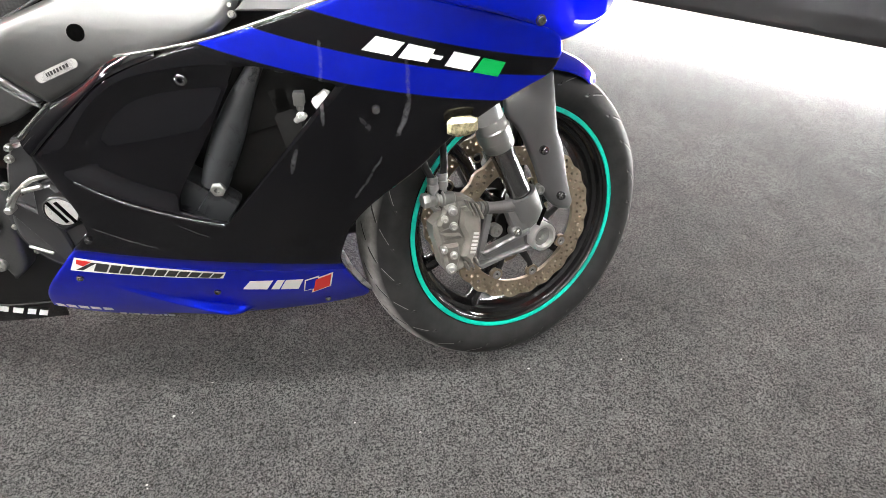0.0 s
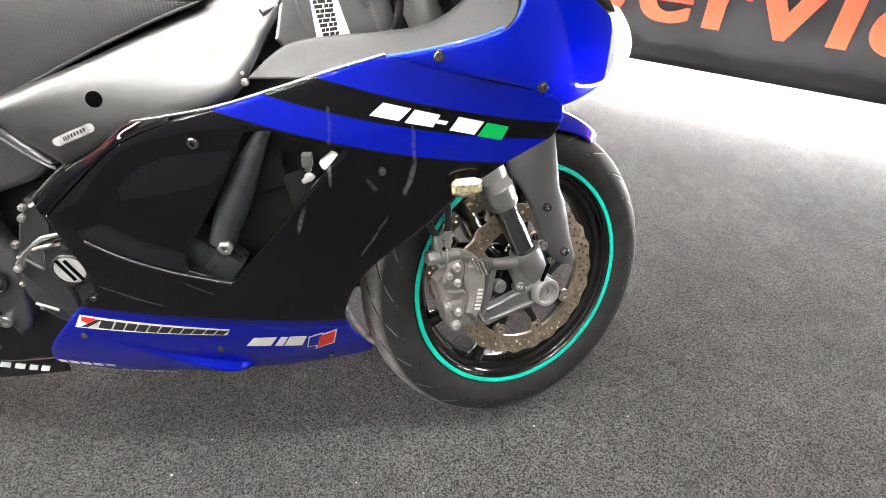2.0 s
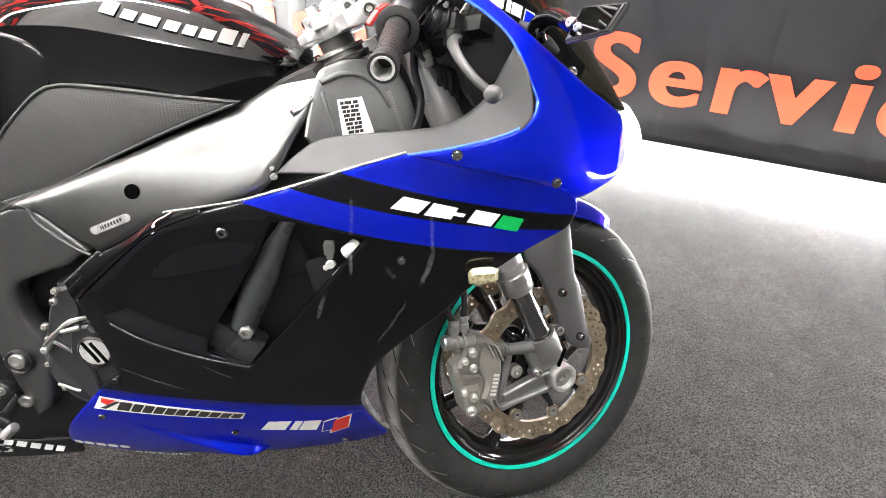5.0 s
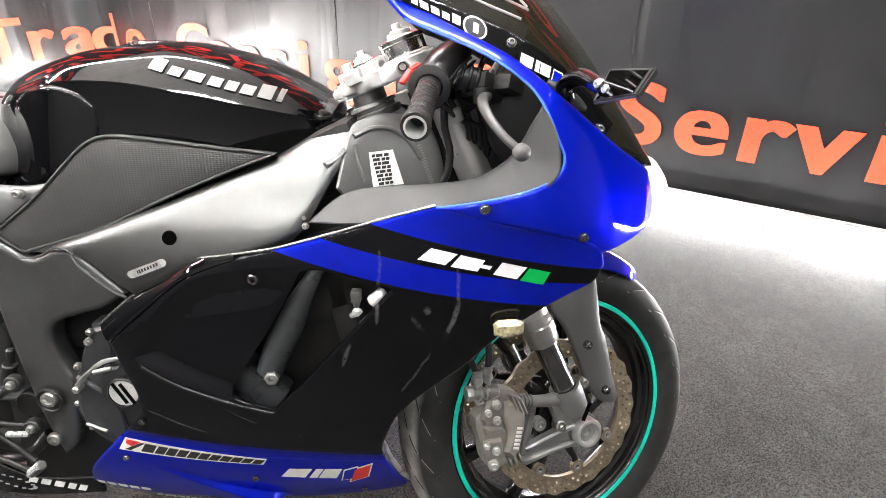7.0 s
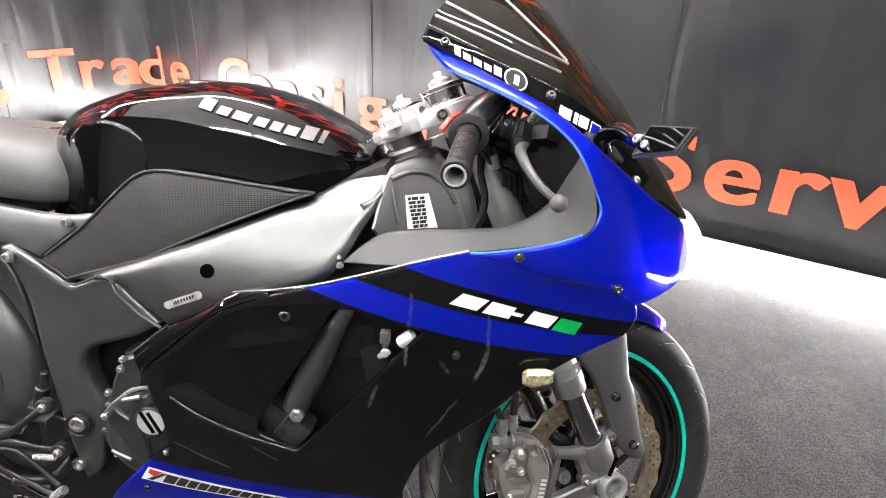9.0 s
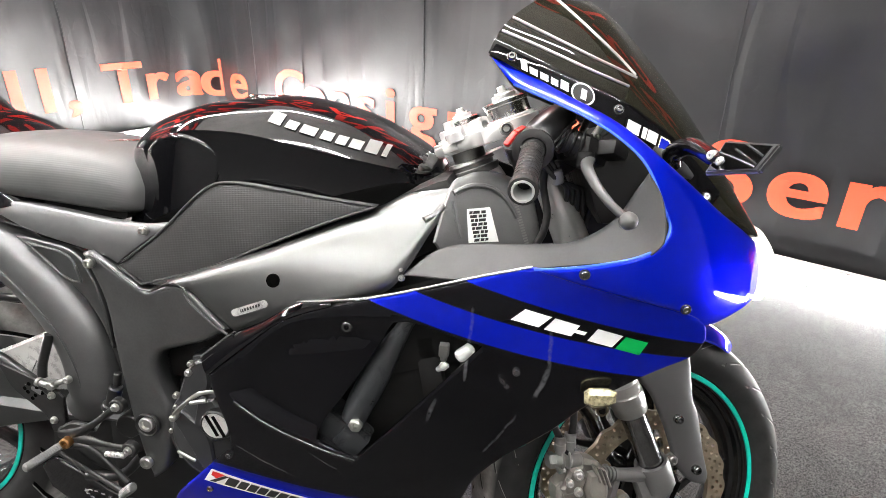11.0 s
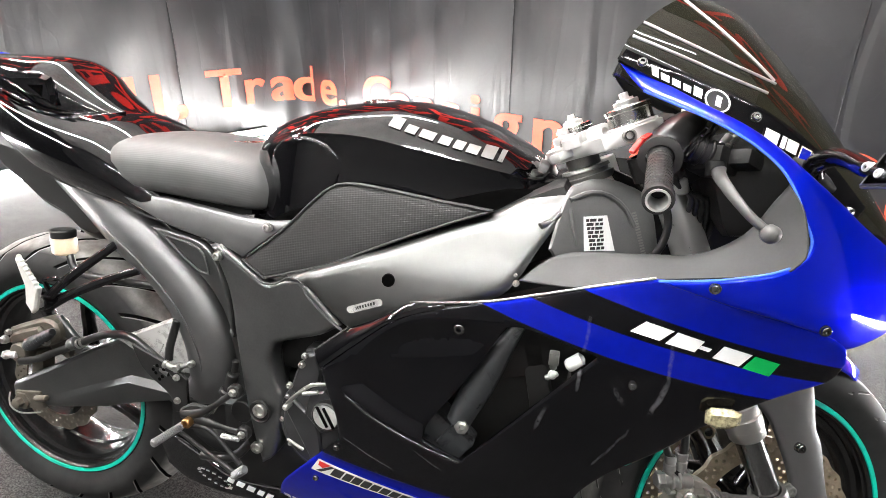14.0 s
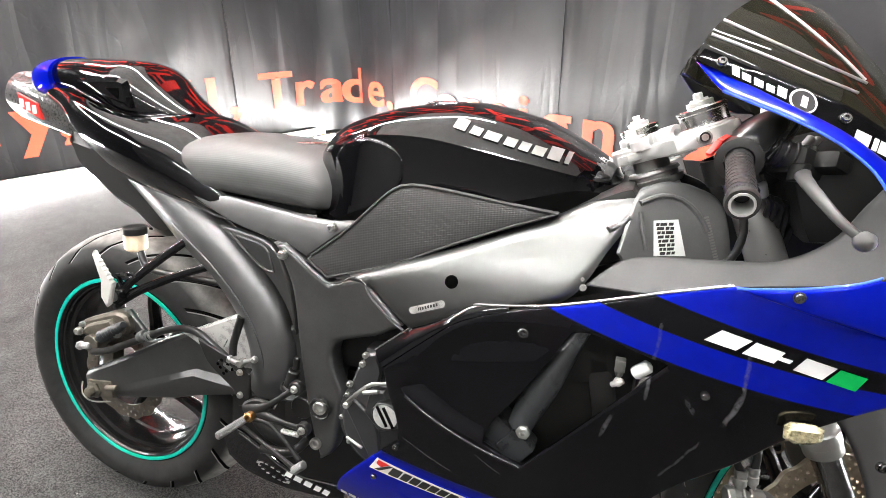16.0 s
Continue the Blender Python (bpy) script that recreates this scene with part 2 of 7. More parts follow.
def tread(name, count, lean, width, edge, worn, crown, cut_col, broken):
    """Tyre rubber: slanting grooves either side of the crown; catch-light painted on their dusty lips and scuffed
    crown.
    """
    m, nt, bs = tree(name)
    co = nt.nodes.new("ShaderNodeTexCoord")
    sp = nt.nodes.new("ShaderNodeSeparateXYZ")
    link(nt, co.outputs["Object"], sp.inputs[0])
    ang = math_node(nt, "DIVIDE", math_node(nt, "ARCTAN2", sp.outputs["X"], sp.outputs["Z"]), 2 * math.pi)
    rad = math_node(nt, "SQRT", math_node(nt, "ADD", math_node(nt, "POWER", sp.outputs["X"], 2.0), math_node(nt, "POWER", sp.outputs["Z"], 2.0)))
    ay = math_node(nt, "ADD", math_node(nt, "ABSOLUTE", sp.outputs["Y"]), math_node(nt, "MULTIPLY", math_node(nt, "SUBTRACT", crown, rad), 0.9))
    side = math_node(nt, "MULTIPLY", math_node(nt, "SIGN", sp.outputs["Y"]), 0.25)
    turn = math_node(nt, "ADD", math_node(nt, "MULTIPLY", ang, count), side)
    ph = math_node(nt, "FRACT", math_node(nt, "ADD", turn, math_node(nt, "MULTIPLY", ay, lean)))
    d = math_node(nt, "SUBTRACT", ph, 0.5)
    band = math_node(nt, "MULTIPLY", ramp(nt, ay, edge[0], edge[0] + 0.003, 0, 1), ramp(nt, ay, edge[1], edge[1] + 0.003, 1, 0))
    cut = ramp(nt, math_node(nt, "FRACT", math_node(nt, "MULTIPLY", turn, 2.0)), 0.72, 0.76, 1, 1 - broken)
    band = math_node(nt, "MULTIPLY", band, cut)
    groove = math_node(nt, "MULTIPLY", ramp(nt, math_node(nt, "ABSOLUTE", d), width, width * 1.4, 1, 0), band)
    # groove lips pale with dirt and with the light their edges catch
    lip = math_node(nt, "MULTIPLY", ramp(nt, math_node(nt, "ABSOLUTE", math_node(nt, "SUBTRACT", d, width * 1.5)), width * 0.35, width * 0.6, 1, 0), band)
    k = ramp(nt, noise_node(nt, 30, 6), 0.3, 0.7, 0.7, 1.35)
    # scuffed dusty crown, paled further to paint the strip's grazing sheen
    dust_sheen = math_node(nt, "MULTIPLY", ramp(nt, ay, worn * 0.7, worn, 1, 0), ramp(nt, noise_node(nt, 45, 6, 0.7), 0.3, 0.65, 0.6, 1))
    base = mixed(nt, 1.0, mixed(nt, dust_sheen, (0.018, 0.018, 0.018), (0.27, 0.262, 0.25)), k, "MULTIPLY")
    base = mixed(nt, math_node(nt, "MULTIPLY", lip, 0.75), base, (0.34, 0.33, 0.32))
    link(nt, mixed(nt, groove, base, cut_col), bs.inputs["Base Color"])
    link(nt, math_node(nt, "ADD", ramp(nt, noise_node(nt, 12, 4), 0.3, 0.7, 0.54, 0.72), math_node(nt, "MULTIPLY", groove, 0.25)), bs.inputs["Roughness"])
    link(nt, math_node(nt, "SUBTRACT", 0.25, math_node(nt, "MULTIPLY", groove, 0.25)), bs.inputs["Specular IOR Level"])
    bump_node(nt, bs, math_node(nt, "SUBTRACT", 1, groove), 0.8, 0.003)
    return m


def knit(name, col, pitch):
    """Moulded rubber with a fine woven relief."""
    m, nt, bs = tree(name)
    co = nt.nodes.new("ShaderNodeTexCoord")
    sp = nt.nodes.new("ShaderNodeSeparateXYZ")
    link(nt, co.outputs["Object"], sp.inputs[0])
    a = math_node(nt, "SINE", math_node(nt, "MULTIPLY", math_node(nt, "MULTIPLY_ADD", sp.outputs["Z"], -1.5, sp.outputs["X"]), pitch * 0.7))
    b = math_node(nt, "SINE", math_node(nt, "MULTIPLY", math_node(nt, "MULTIPLY_ADD", sp.outputs["X"], 0.55, sp.outputs["Z"]), pitch * 1.1))
    h = math_node(nt, "MULTIPLY", a, b)
    k = ramp(nt, noise_node(nt, 10, 5), 0.3, 0.7, 0.8, 1.2)
    link(nt, mixed(nt, 1.0, col, math_node(nt, "MULTIPLY", k, ramp(nt, h, -1, 1, 0.82, 1.18)), "MULTIPLY"), bs.inputs["Base Color"])
    bs.inputs["Roughness"].default_value = 0.46
    bump_node(nt, bs, h, 0.3, 0.0006)
    return m


def smoked():
    m, nt, bs = tree("smoked_screen")
    link(nt, ramp(nt, noise_node(nt, 20, 4), 0.3, 0.7, 0.012, 0.04), bs.inputs["Roughness"])
    bs.inputs["Base Color"].default_value = (0.012, 0.0115, 0.007, 1)
    bs.inputs["Alpha"].default_value = 0.97
    return m


M["blue_gloss"].node_tree.nodes["Principled BSDF"].inputs["Specular IOR Level"].default_value = 0.0
M["blue_gloss"].node_tree.nodes["Principled BSDF"].inputs["Specular Tint"].default_value = (0.08, 0.13, 0.9, 1)
for key in ("satin_black", "leg_grey", "clutch_black"):
    M[key].node_tree.nodes["Principled BSDF"].inputs["Specular IOR Level"].default_value = 0.9
M["inner_grey"].node_tree.nodes["Principled BSDF"].inputs["Specular IOR Level"].default_value = 0.3
M["shade_black"].node_tree.nodes["Principled BSDF"].inputs["Specular IOR Level"].default_value = 0.0


def seat_ribs():
    """Grained vinyl with fine sewn ribs along the seat."""
    m, nt, bs = tree("seat_ribs")
    co = nt.nodes.new("ShaderNodeTexCoord")
    sp = nt.nodes.new("ShaderNodeSeparateXYZ")
    link(nt, co.outputs["Object"], sp.inputs[0])
    rib = math_node(nt, "SINE", math_node(nt, "MULTIPLY", math_node(nt, "SUBTRACT", sp.outputs["Z"], math_node(nt, "MULTIPLY", math_node(nt, "ABSOLUTE", sp.outputs["Y"]), 0.6)), 1500.0))
    k = ramp(nt, noise_node(nt, 12, 5), 0.3, 0.7, 0.85, 1.15)
    link(nt, mixed(nt, 1.0, (0.062, 0.064, 0.0635), k, "MULTIPLY"), bs.inputs["Base Color"])
    link(nt, ramp(nt, noise_node(nt, 20, 4), 0.3, 0.7, 0.42, 0.54), bs.inputs["Roughness"])
    bump_node(nt, bs, rib, 0.07, 0.0004)
    return m


M.update(seat_ribs=seat_ribs(), livery=livery(), carpet=carpet(), banner_cloth=banner_cloth(), tread_front=tread("tread_front", 24, 17, 0.034, (0.006, 0.098), 0.066, 0.3005, (0.050, 0.050, 0.049), 1),
         tread_rear=tread("tread_rear", 20, 9, 0.045, (0.004, 0.132), 0.105, 0.321, (0.003, 0.003, 0.003), 0), pad=knit("pad", (0.040, 0.040, 0.040), 1100.0),
         grip=knit("grip", (0.018, 0.018, 0.018), 700.0), smoked=smoked())


# ---------------------------------------------------------------- mesh helpers
def part(name, bm, material, parent, label="", angle=38, m=None):
    me = bpy.data.meshes.new(name)
    bmesh.ops.recalc_face_normals(bm, faces=bm.faces)
    two = any(f.material_index for f in bm.faces)
    bm.to_mesh(me)
    bm.free()
    me.materials.append(M[material])
    if two:
        me.materials.append(M["engine_black"])
    me.shade_smooth()
    me.set_sharp_from_angle(angle=radians(angle))
    ob = new(name, me)
    ob.parent = parent
    if m is not None:
        ob.matrix_basis = m
    return tagged(ob, label)


def thing(name, label, category, kind="", group=""):
    return tagged(new(name), label, category, group, kind)


def smooth_line(pts, step=0.008, closed=False, corner=48):
    """Catmull-Rom through pts, keeping sharp corners sharp."""
    p = [np.array(q, float) for q in pts]
    n = len(p)
    keep = []
    for i in range(n):
        a, b, c = p[i - 1], p[i], p[(i + 1) % n]
        u, v = b - a, c - b
        cs = np.dot(u, v) / (np.linalg.norm(u) * np.linalg.norm(v) + 1e-12)
        keep.append(math.degrees(math.acos(max(-1, min(1, cs)))) > corner or (not closed and i in (0, n - 1)))
    out = []
    for i in range(n if closed else n - 1):
        b, c = p[i], p[(i + 1) % n]
        a = b - (c - b) if keep[i] else p[i - 1]
        d = c + (c - b) if keep[(i + 1) % n] else p[(i + 2) % n]
        k = max(1, int(round(np.linalg.norm(c - b) / step)))
        for j in range(k):
            t = j / k
            out.append(0.5 * ((2 * b) + (c - a) * t + (2 * a - 5 * b + 4 * c - d) * t * t + (3 * b - a - 3 * c + d) * t ** 3))
    if not closed:
        out.append(p[-1])
    return out


class Sheet:
    """A smooth polynomial surface y(x, z) fitted through the points of a panel."""

    def __init__(self, pts, deg=None):
        p = np.array(pts, float)
        q = p[:, [0, 2]]
        self.c, self.s = q.mean(0), np.abs(q - q.mean(0)).max(0) + 1e-9
        self.d = deg or (5 if len(p) > 45 else 4 if len(p) > 26 else 3 if len(p) > 13 else 2)
        a = self.terms(q)
        w = 1e-3 * len(p) * np.diag([(i + j) ** 2 for i in range(self.d + 1) for j in range(self.d + 1 - i)])
        self.w = np.linalg.solve(a.T @ a + w, a.T @ p[:, 1])

    def terms(self, q):
        u = (q - self.c) / self.s
        return np.stack([u[:, 0] ** i * u[:, 1] ** j for i in range(self.d + 1) for j in range(self.d + 1 - i)], 1)

    def y(self, xz):
        return self.terms(np.atleast_2d(np.array(xz, float))) @ self.w


class Skin:
    """The near side of a finished mesh, as a surface y(x, z) for prints."""

    def __init__(self, ob):
        bm = bmesh.new()
        bm.from_mesh(ob.data)
        self.tree = BVHTree.FromBMesh(bm)
        bm.free()

    def y(self, xz):
        hits = [self.tree.ray_cast(Vector((c[0], -0.6, c[1])), Vector((0, 1, 0)))[0] for c in np.atleast_2d(np.array(xz, float))]
        return np.array([h.y if h else -0.15 for h in hits])


def inside(poly, q):
    poly, q = np.asarray(poly), np.asarray(q)
    x, z = q[:, 0], q[:, 1]
    hit = np.zeros(len(q), bool)
    for (x0, z0), (x1, z1) in zip(poly, np.roll(poly, -1, 0)):
        c = ((z0 > z) != (z1 > z)) & (x < (x1 - x0) * (z - z0) / (z1 - z0 + 1e-12) + x0)
        hit ^= c
    return hit


def near(q, line):
    """Distance of each q from the nearest point of line."""
    p = np.array([tuple(c) for c in line])
    return np.concatenate([np.sqrt(((b[:, None] - p[None]) ** 2).sum(-1)).min(1) for b in np.array_split(q, 1 + len(q) // 500)])


def panel(pts, ctrl=(), hole=None, thick=0.004, step=0.013, roll=0.003, inset=0.005, sheet=None, raise_=0.0, corner=48, press=None):
    """A shell with the outline pts (x, y, z), seen from the side, on the surface through its points; edges rolled in."""
    from mathutils.geometry import delaunay_2d_cdt
    sh = sheet or Sheet(list(pts) + list(ctrl) + list(hole or ()))
    loops = [np.array([(q[0], q[2]) for q in smooth_line(pts, step * 0.6, True, corner)])]
    if hole:
        loops.append(np.array([(q[0], q[2]) for q in smooth_line(hole, step * 0.6, True, corner)]))
    edge = np.concatenate(loops)
    rings = []
    for k, lp in enumerate(loops):
        t = np.roll(lp, -1, 0) - np.roll(lp, 1, 0)
        nv = np.stack([-t[:, 1], t[:, 0]], 1) / (np.linalg.norm(t, axis=1, keepdims=True) + 1e-9)
        area = (lp[:, 0] * np.roll(lp[:, 1], -1) - np.roll(lp[:, 0], -1) * lp[:, 1]).sum()
        for w in (0.4 * inset, inset):
            r = lp + nv * w * (1 if (area > 0) == (k == 0) else -1)
            rings.append(r[np.sqrt(((r[:, None] - edge[None]) ** 2).sum(-1)).min(1) > w * 0.9])
    ring = np.concatenate(rings)
    lo, hi = loops[0].min(0), loops[0].max(0)
    def grid(step):
        gx, gz = np.meshgrid(np.arange(lo[0], hi[0], step), np.arange(lo[1], hi[1], step))
        gx[::2] += step / 2
        return np.stack([gx.ravel(), gz.ravel()], 1)

    g = grid(step)
    if press:
        h = 0.002
        def slope(q):
            return np.hypot(press(q + (h, 0)) - press(q - (h, 0)), press(q + (0, h)) - press(q - (0, h))) > h * 0.06
        f = grid(step * 0.28)
        g = np.concatenate([g[~slope(g)], f[slope(f)]])
    ok = inside(loops[0], g)
    if hole:
        ok &= ~inside(loops[1], g)
    ok &= near(g, edge) > inset + step * (0.2 if press else 0.5)
    g = g[ok]
    co = np.concatenate(loops + [ring, g])
    edges, base = [], 0
    for lp in loops:
        n = len(lp)
        edges += [(base + i, base + (i + 1) % n) for i in range(n)]
        base += n
    v2, _, f2, _, _, _ = delaunay_2d_cdt([Vector(c) for c in co], edges, [], 1, 1e-7)
    v2 = np.array([tuple(v) for v in v2])
    y = sh.y(v2) - raise_ + (press(v2) if press else 0)
    far = near(v2, edge) / inset
    rim = roll * (1 - np.sqrt(np.clip(1 - (1 - np.clip(far, 0, 1)) ** 2, 0, 1)))
    cen = np.array([v2[list(f)].mean(0) for f in f2])
    good = inside(loops[0], cen)
    if hole:
        good &= ~inside(loops[1], cen)
    bm = bmesh.new()
    out = [bm.verts.new((v[0], yy + r, v[1])) for v, yy, r in zip(v2, y, rim)]
    back = [bm.verts.new((v[0], yy + thick + r, v[1])) for v, yy, r in zip(v2, y, rim)]
    used = {}
    for f, ok_ in zip(f2, good):
        if not ok_:
            continue
        bm.faces.new([out[i] for i in f])
        bm.faces.new([back[i] for i in reversed(f)]).material_index = 1
        for a, b in zip(f, f[1:] + f[:1]):
            used[(min(a, b), max(a, b))] = used.get((min(a, b), max(a, b)), 0) + 1
    for (a, b), n in used.items():
        if n == 1:
            bm.faces.new((out[a], out[b], back[b], back[a]))
    bmesh.ops.delete(bm, geom=[v for v in bm.verts if not v.link_faces], context="VERTS")
    return bm, sh


def mirrored(bm):
    b2 = bm.copy()
    for v in b2.verts:
        v.co.y = -v.co.y
    return b2


def tube(pts, radius, seg=12, step=0.012, flat=1.0, closed=False):
    """A round bar along pts; radius may be a list, one for each point."""
    rs = radius if isinstance(radius, (list, tuple)) else [radius] * len(pts)
    line = smooth_line([(*p, r) for p, r in zip(pts, rs)], step, closed, 80)
    c = np.array(line)
    d = np.gradient(c[:, :3], axis=0)
    bm, rings = bmesh.new(), []
    up = Vector((0, 1, 0))
    for q, t in zip(c, d):
        t = Vector(t).normalized()
        u = up - t * up.dot(t)
        if u.length < 0.05:
            u = Vector((1, 0, 0)) - t * t.x
        u.normalize()
        w = t.cross(u)
        rings.append([bm.verts.new(Vector(q[:3]) + (u * math.cos(a) * flat + w * math.sin(a)) * q[3]) for a in np.linspace(0, 2 * math.pi, seg, endpoint=False)])
    for a, b in zip(rings, rings[1:]):
        for i in range(seg):
            bm.faces.new((a[i], a[(i + 1) % seg], b[(i + 1) % seg], b[i]))
    bm.faces.new(rings[0][::-1])
    bm.faces.new(rings[-1])
    return bm


def axis_matrix(p, d):
    return Matrix.Translation(p) @ Vector(d).to_track_quat("Z", "Y").to_matrix().to_4x4()


def lathe(profile, p=(0, 0, 0), d=(0, 0, 1), seg=24, bm=None, turn=0.0):
    """A body turned about the axis d through p; profile rows are (along, radius)."""
    bm = bm or bmesh.new()
    m = axis_matrix(p, d)
    rings = []
    for h, r in profile:
        rings.append([bm.verts.new(m @ Vector((r * math.cos(a), r * math.sin(a), h))) for a in np.linspace(turn, turn + 2 * math.pi, seg, endpoint=False)] if r > 1e-6 else [bm.verts.new(m @ Vector((0, 0, h)))])
    for a, b in zip(rings, rings[1:]):
        for i in range(seg):
            j = (i + 1) % seg
            if len(a) == 1:
                bm.faces.new((a[0], b[j], b[i]))
            elif len(b) == 1:
                bm.faces.new((a[i], a[j], b[0]))
            else:
                bm.faces.new((a[i], a[j], b[j], b[i]))
    return bm


def bar(p0, p1, r, r1=None, seg=20, soft=0.002):
    v = Vector(p1) - Vector(p0)
    n, r1 = v.length, r if r1 is None else r1
    soft = min(soft, r * 0.4, r1 * 0.4, n * 0.3)
    return lathe([(0, 0), (0, r - soft), (soft, r), (n - soft, r1), (n, r1 - soft), (n, 0)], p0, v, seg)


def merge(*bms):
    out = bms[0]
    for b in bms[1:]:
        me = bpy.data.meshes.new("tmp")
        b.to_mesh(me)
        b.free()
        out.from_mesh(me)
        bpy.data.meshes.remove(me)
    return out


def slab(outline, y0, y1, soft=0.003, corner=40, step=0.012):
    """A plate with the side outline (x, z), between y0 and y1, with bevelled rims."""
    ln = smooth_line([(x, 0, z) for x, z in outline], step, True, corner)
    bm = bmesh.new()
    lay = []
    order = [(y0, soft), (y0 + math.copysign(soft, y1 - y0), 0), (y1 - math.copysign(soft, y1 - y0), 0), (y1, soft)]
    n = len(ln)
    nrm = []
    area = sum(ln[i][0] * ln[(i + 1) % n][2] - ln[(i + 1) % n][0] * ln[i][2] for i in range(n))
    for i in range(n):
        t = ln[(i + 1) % n] - ln[i - 1]
        v = np.array((-t[2], 0, t[0])) * (1 if area > 0 else -1)
        nrm.append(v / (np.linalg.norm(v) + 1e-9))
    for y, s in order:
        lay.append([bm.verts.new((q[0] + v[0] * s, y, q[2] + v[2] * s)) for q, v in zip(ln, nrm)])
    for a, b in zip(lay, lay[1:]):
        for i in range(n):
            bm.faces.new((a[i], a[(i + 1) % n], b[(i + 1) % n], b[i]))
    f = [bm.faces.new(lay[0][::-1]), bm.faces.new(lay[-1])]
    bmesh.ops.triangulate(bm, faces=f)
    return bm


def box(c, size, rot=(0, 0, 0), soft=0.004):
    bm = bmesh.new()
    bmesh.ops.create_cube(bm, size=1, matrix=pose(*c, *rot) @ Matrix.Diagonal((*size, 1)))
    bmesh.ops.bevel(bm, geom=bm.edges[:], offset=min(soft, min(size) * 0.4), segments=2, affect="EDGES", profile=0.6)
    return bm


def loft(stations, rows=18, power=2.4, low=1.0, caps=True):
    """Closed rings along x. Each station: x, half width, z bottom, z top, z of the widest line, inward pull of the bottom."""
    st = smooth_line(stations, 0.02, False, 85)
    bm, rings = bmesh.new(), []
    for x, w, zb, zt, zw, pull in st:
        ring = []
        for a in np.linspace(0, 2 * math.pi, rows * 2, endpoint=False):
            cs, sn = math.cos(a), math.sin(a)
            yy = math.copysign(abs(cs) ** (2 / power), cs) * w
            if sn >= 0:
                zz = zw + (zt - zw) * abs(sn) ** (2 / power)
            else:
                k = abs(sn) ** (2 / (power + 1.5))
                zz = zw - (zw - zb) * k
                yy *= 1 - pull * k
            ring.append(bm.verts.new((x, yy, zz)))
        rings.append(ring)
    n = rows * 2
    for a, b in zip(rings, rings[1:]):
        for i in range(n):
            bm.faces.new((a[i], a[(i + 1) % n], b[(i + 1) % n], b[i]))
    if caps:
        bm.faces.new(rings[0])
        bm.faces.new(rings[-1][::-1])
    return bm


def bolt(p, d, r=0.007, parent=None, material="chrome", m=None, name="bolt"):
    """A socket-headed bolt; d points out of the surface."""
    b = lathe([(-0.003, r * 1.05), (0.002, r * 1.05), (0.002, r * 0.9), (r * 0.8, r * 0.85), (r * 0.95, r * 0.7), (r * 0.95, r * 0.42), (r * 0.45, r * 0.4), (r * 0.45, 0)], p, d, 14)
    return part(name, b, material, parent, m=m)


def decal(sh, quad, parent, material, name="sticker", lift=0.0012, label="", m=None, nu=8, nv=3):
    """A flat print on a panel's surface: quad of (x, z) corners, in order round."""
    bm = bmesh.new()
    q = [np.array(c, float) for c in quad]
    g = [[(q[0] * (1 - u) + q[1] * u) * (1 - v) + (q[3] * (1 - u) + q[2] * u) * v for u in np.linspace(0, 1, nu)] for v in np.linspace(0, 1, nv)]
    vs = [[bm.verts.new((c[0], float(sh.y(c)[0]) - lift, c[1])) for c in row] for row in g]
    for a, b in zip(vs, vs[1:]):
        for i in range(nu - 1):
            bm.faces.new((a[i], a[i + 1], b[i + 1], b[i]))
    return part(name, bm, material, parent, label, m=m)


def mark_row(sh, quad, cuts, parent, material, name="sticker_bar", slant=0.0, gap=0.12, lift=0.0016, tall=()):
    """A brand mark drawn as a row of plain bars inside quad; cuts are the bars' relative widths."""
    q = [np.array(c, float) for c in quad]
    tot, u = sum(cuts), 0.0
    for i, c in enumerate(cuts):
        u0, u1 = u / tot, (u + c * (1 - gap)) / tot
        u += c
        low = [q[3] * (1 - k) + q[2] * k for k in (u0, u1)]
        top = [q[0] * (1 - k) + q[1] * k for k in (u0, u1)]
        sl = (q[1] - q[0]) / np.linalg.norm(q[1] - q[0]) * slant
        if tall:
            top = [lo_ + (hi_ - lo_) * tall[i] for lo_, hi_ in zip(low, top)]
        decal(sh, (top[0] + sl, top[1] + sl, low[1], low[0]), parent, material, name, lift, nu=4)


# ---------------------------------------------------------------- the room
CORNER, LEFT, RIGHT = Vector((-3.02, 4.02, 0)), Vector((math.cos(radians(64)), math.sin(radians(64)), 0)), Vector((math.cos(radians(-30)), math.sin(radians(-30)), 0))
HIGH = 4.6
ROOM = [(-6.54, -3.2), (-3.02, 4.02), (3.6, 0.2), (3.6, -3.2)]


def prism_floor(name, z0, z1, material, grow=0.3):
    bm = bmesh.new()
    c = np.mean(ROOM, 0)
    lo = [bm.verts.new((x + math.copysign(grow, x - c[0]), y + math.copysign(grow, y - c[1]), z0)) for x, y in ROOM]
    hi = [bm.verts.new((v.co.x, v.co.y, z1)) for v in lo]
    bm.faces.new(lo), bm.faces.new(hi)
    for i in range(4):
        bm.faces.new((lo[i], lo[(i + 1) % 4], hi[(i + 1) % 4], hi[i]))
    return part(name, bm, material, None)


tagged(prism_floor("floor", -0.08, -0.006, "carpet"), "dark grey short-pile event carpet with pale specks", "floor", kind="structure")
tagged(prism_floor("ceiling", HIGH, HIGH + 0.1, "ceiling_dark"), "plain grey ceiling above the display stand", "ceiling", kind="structure")


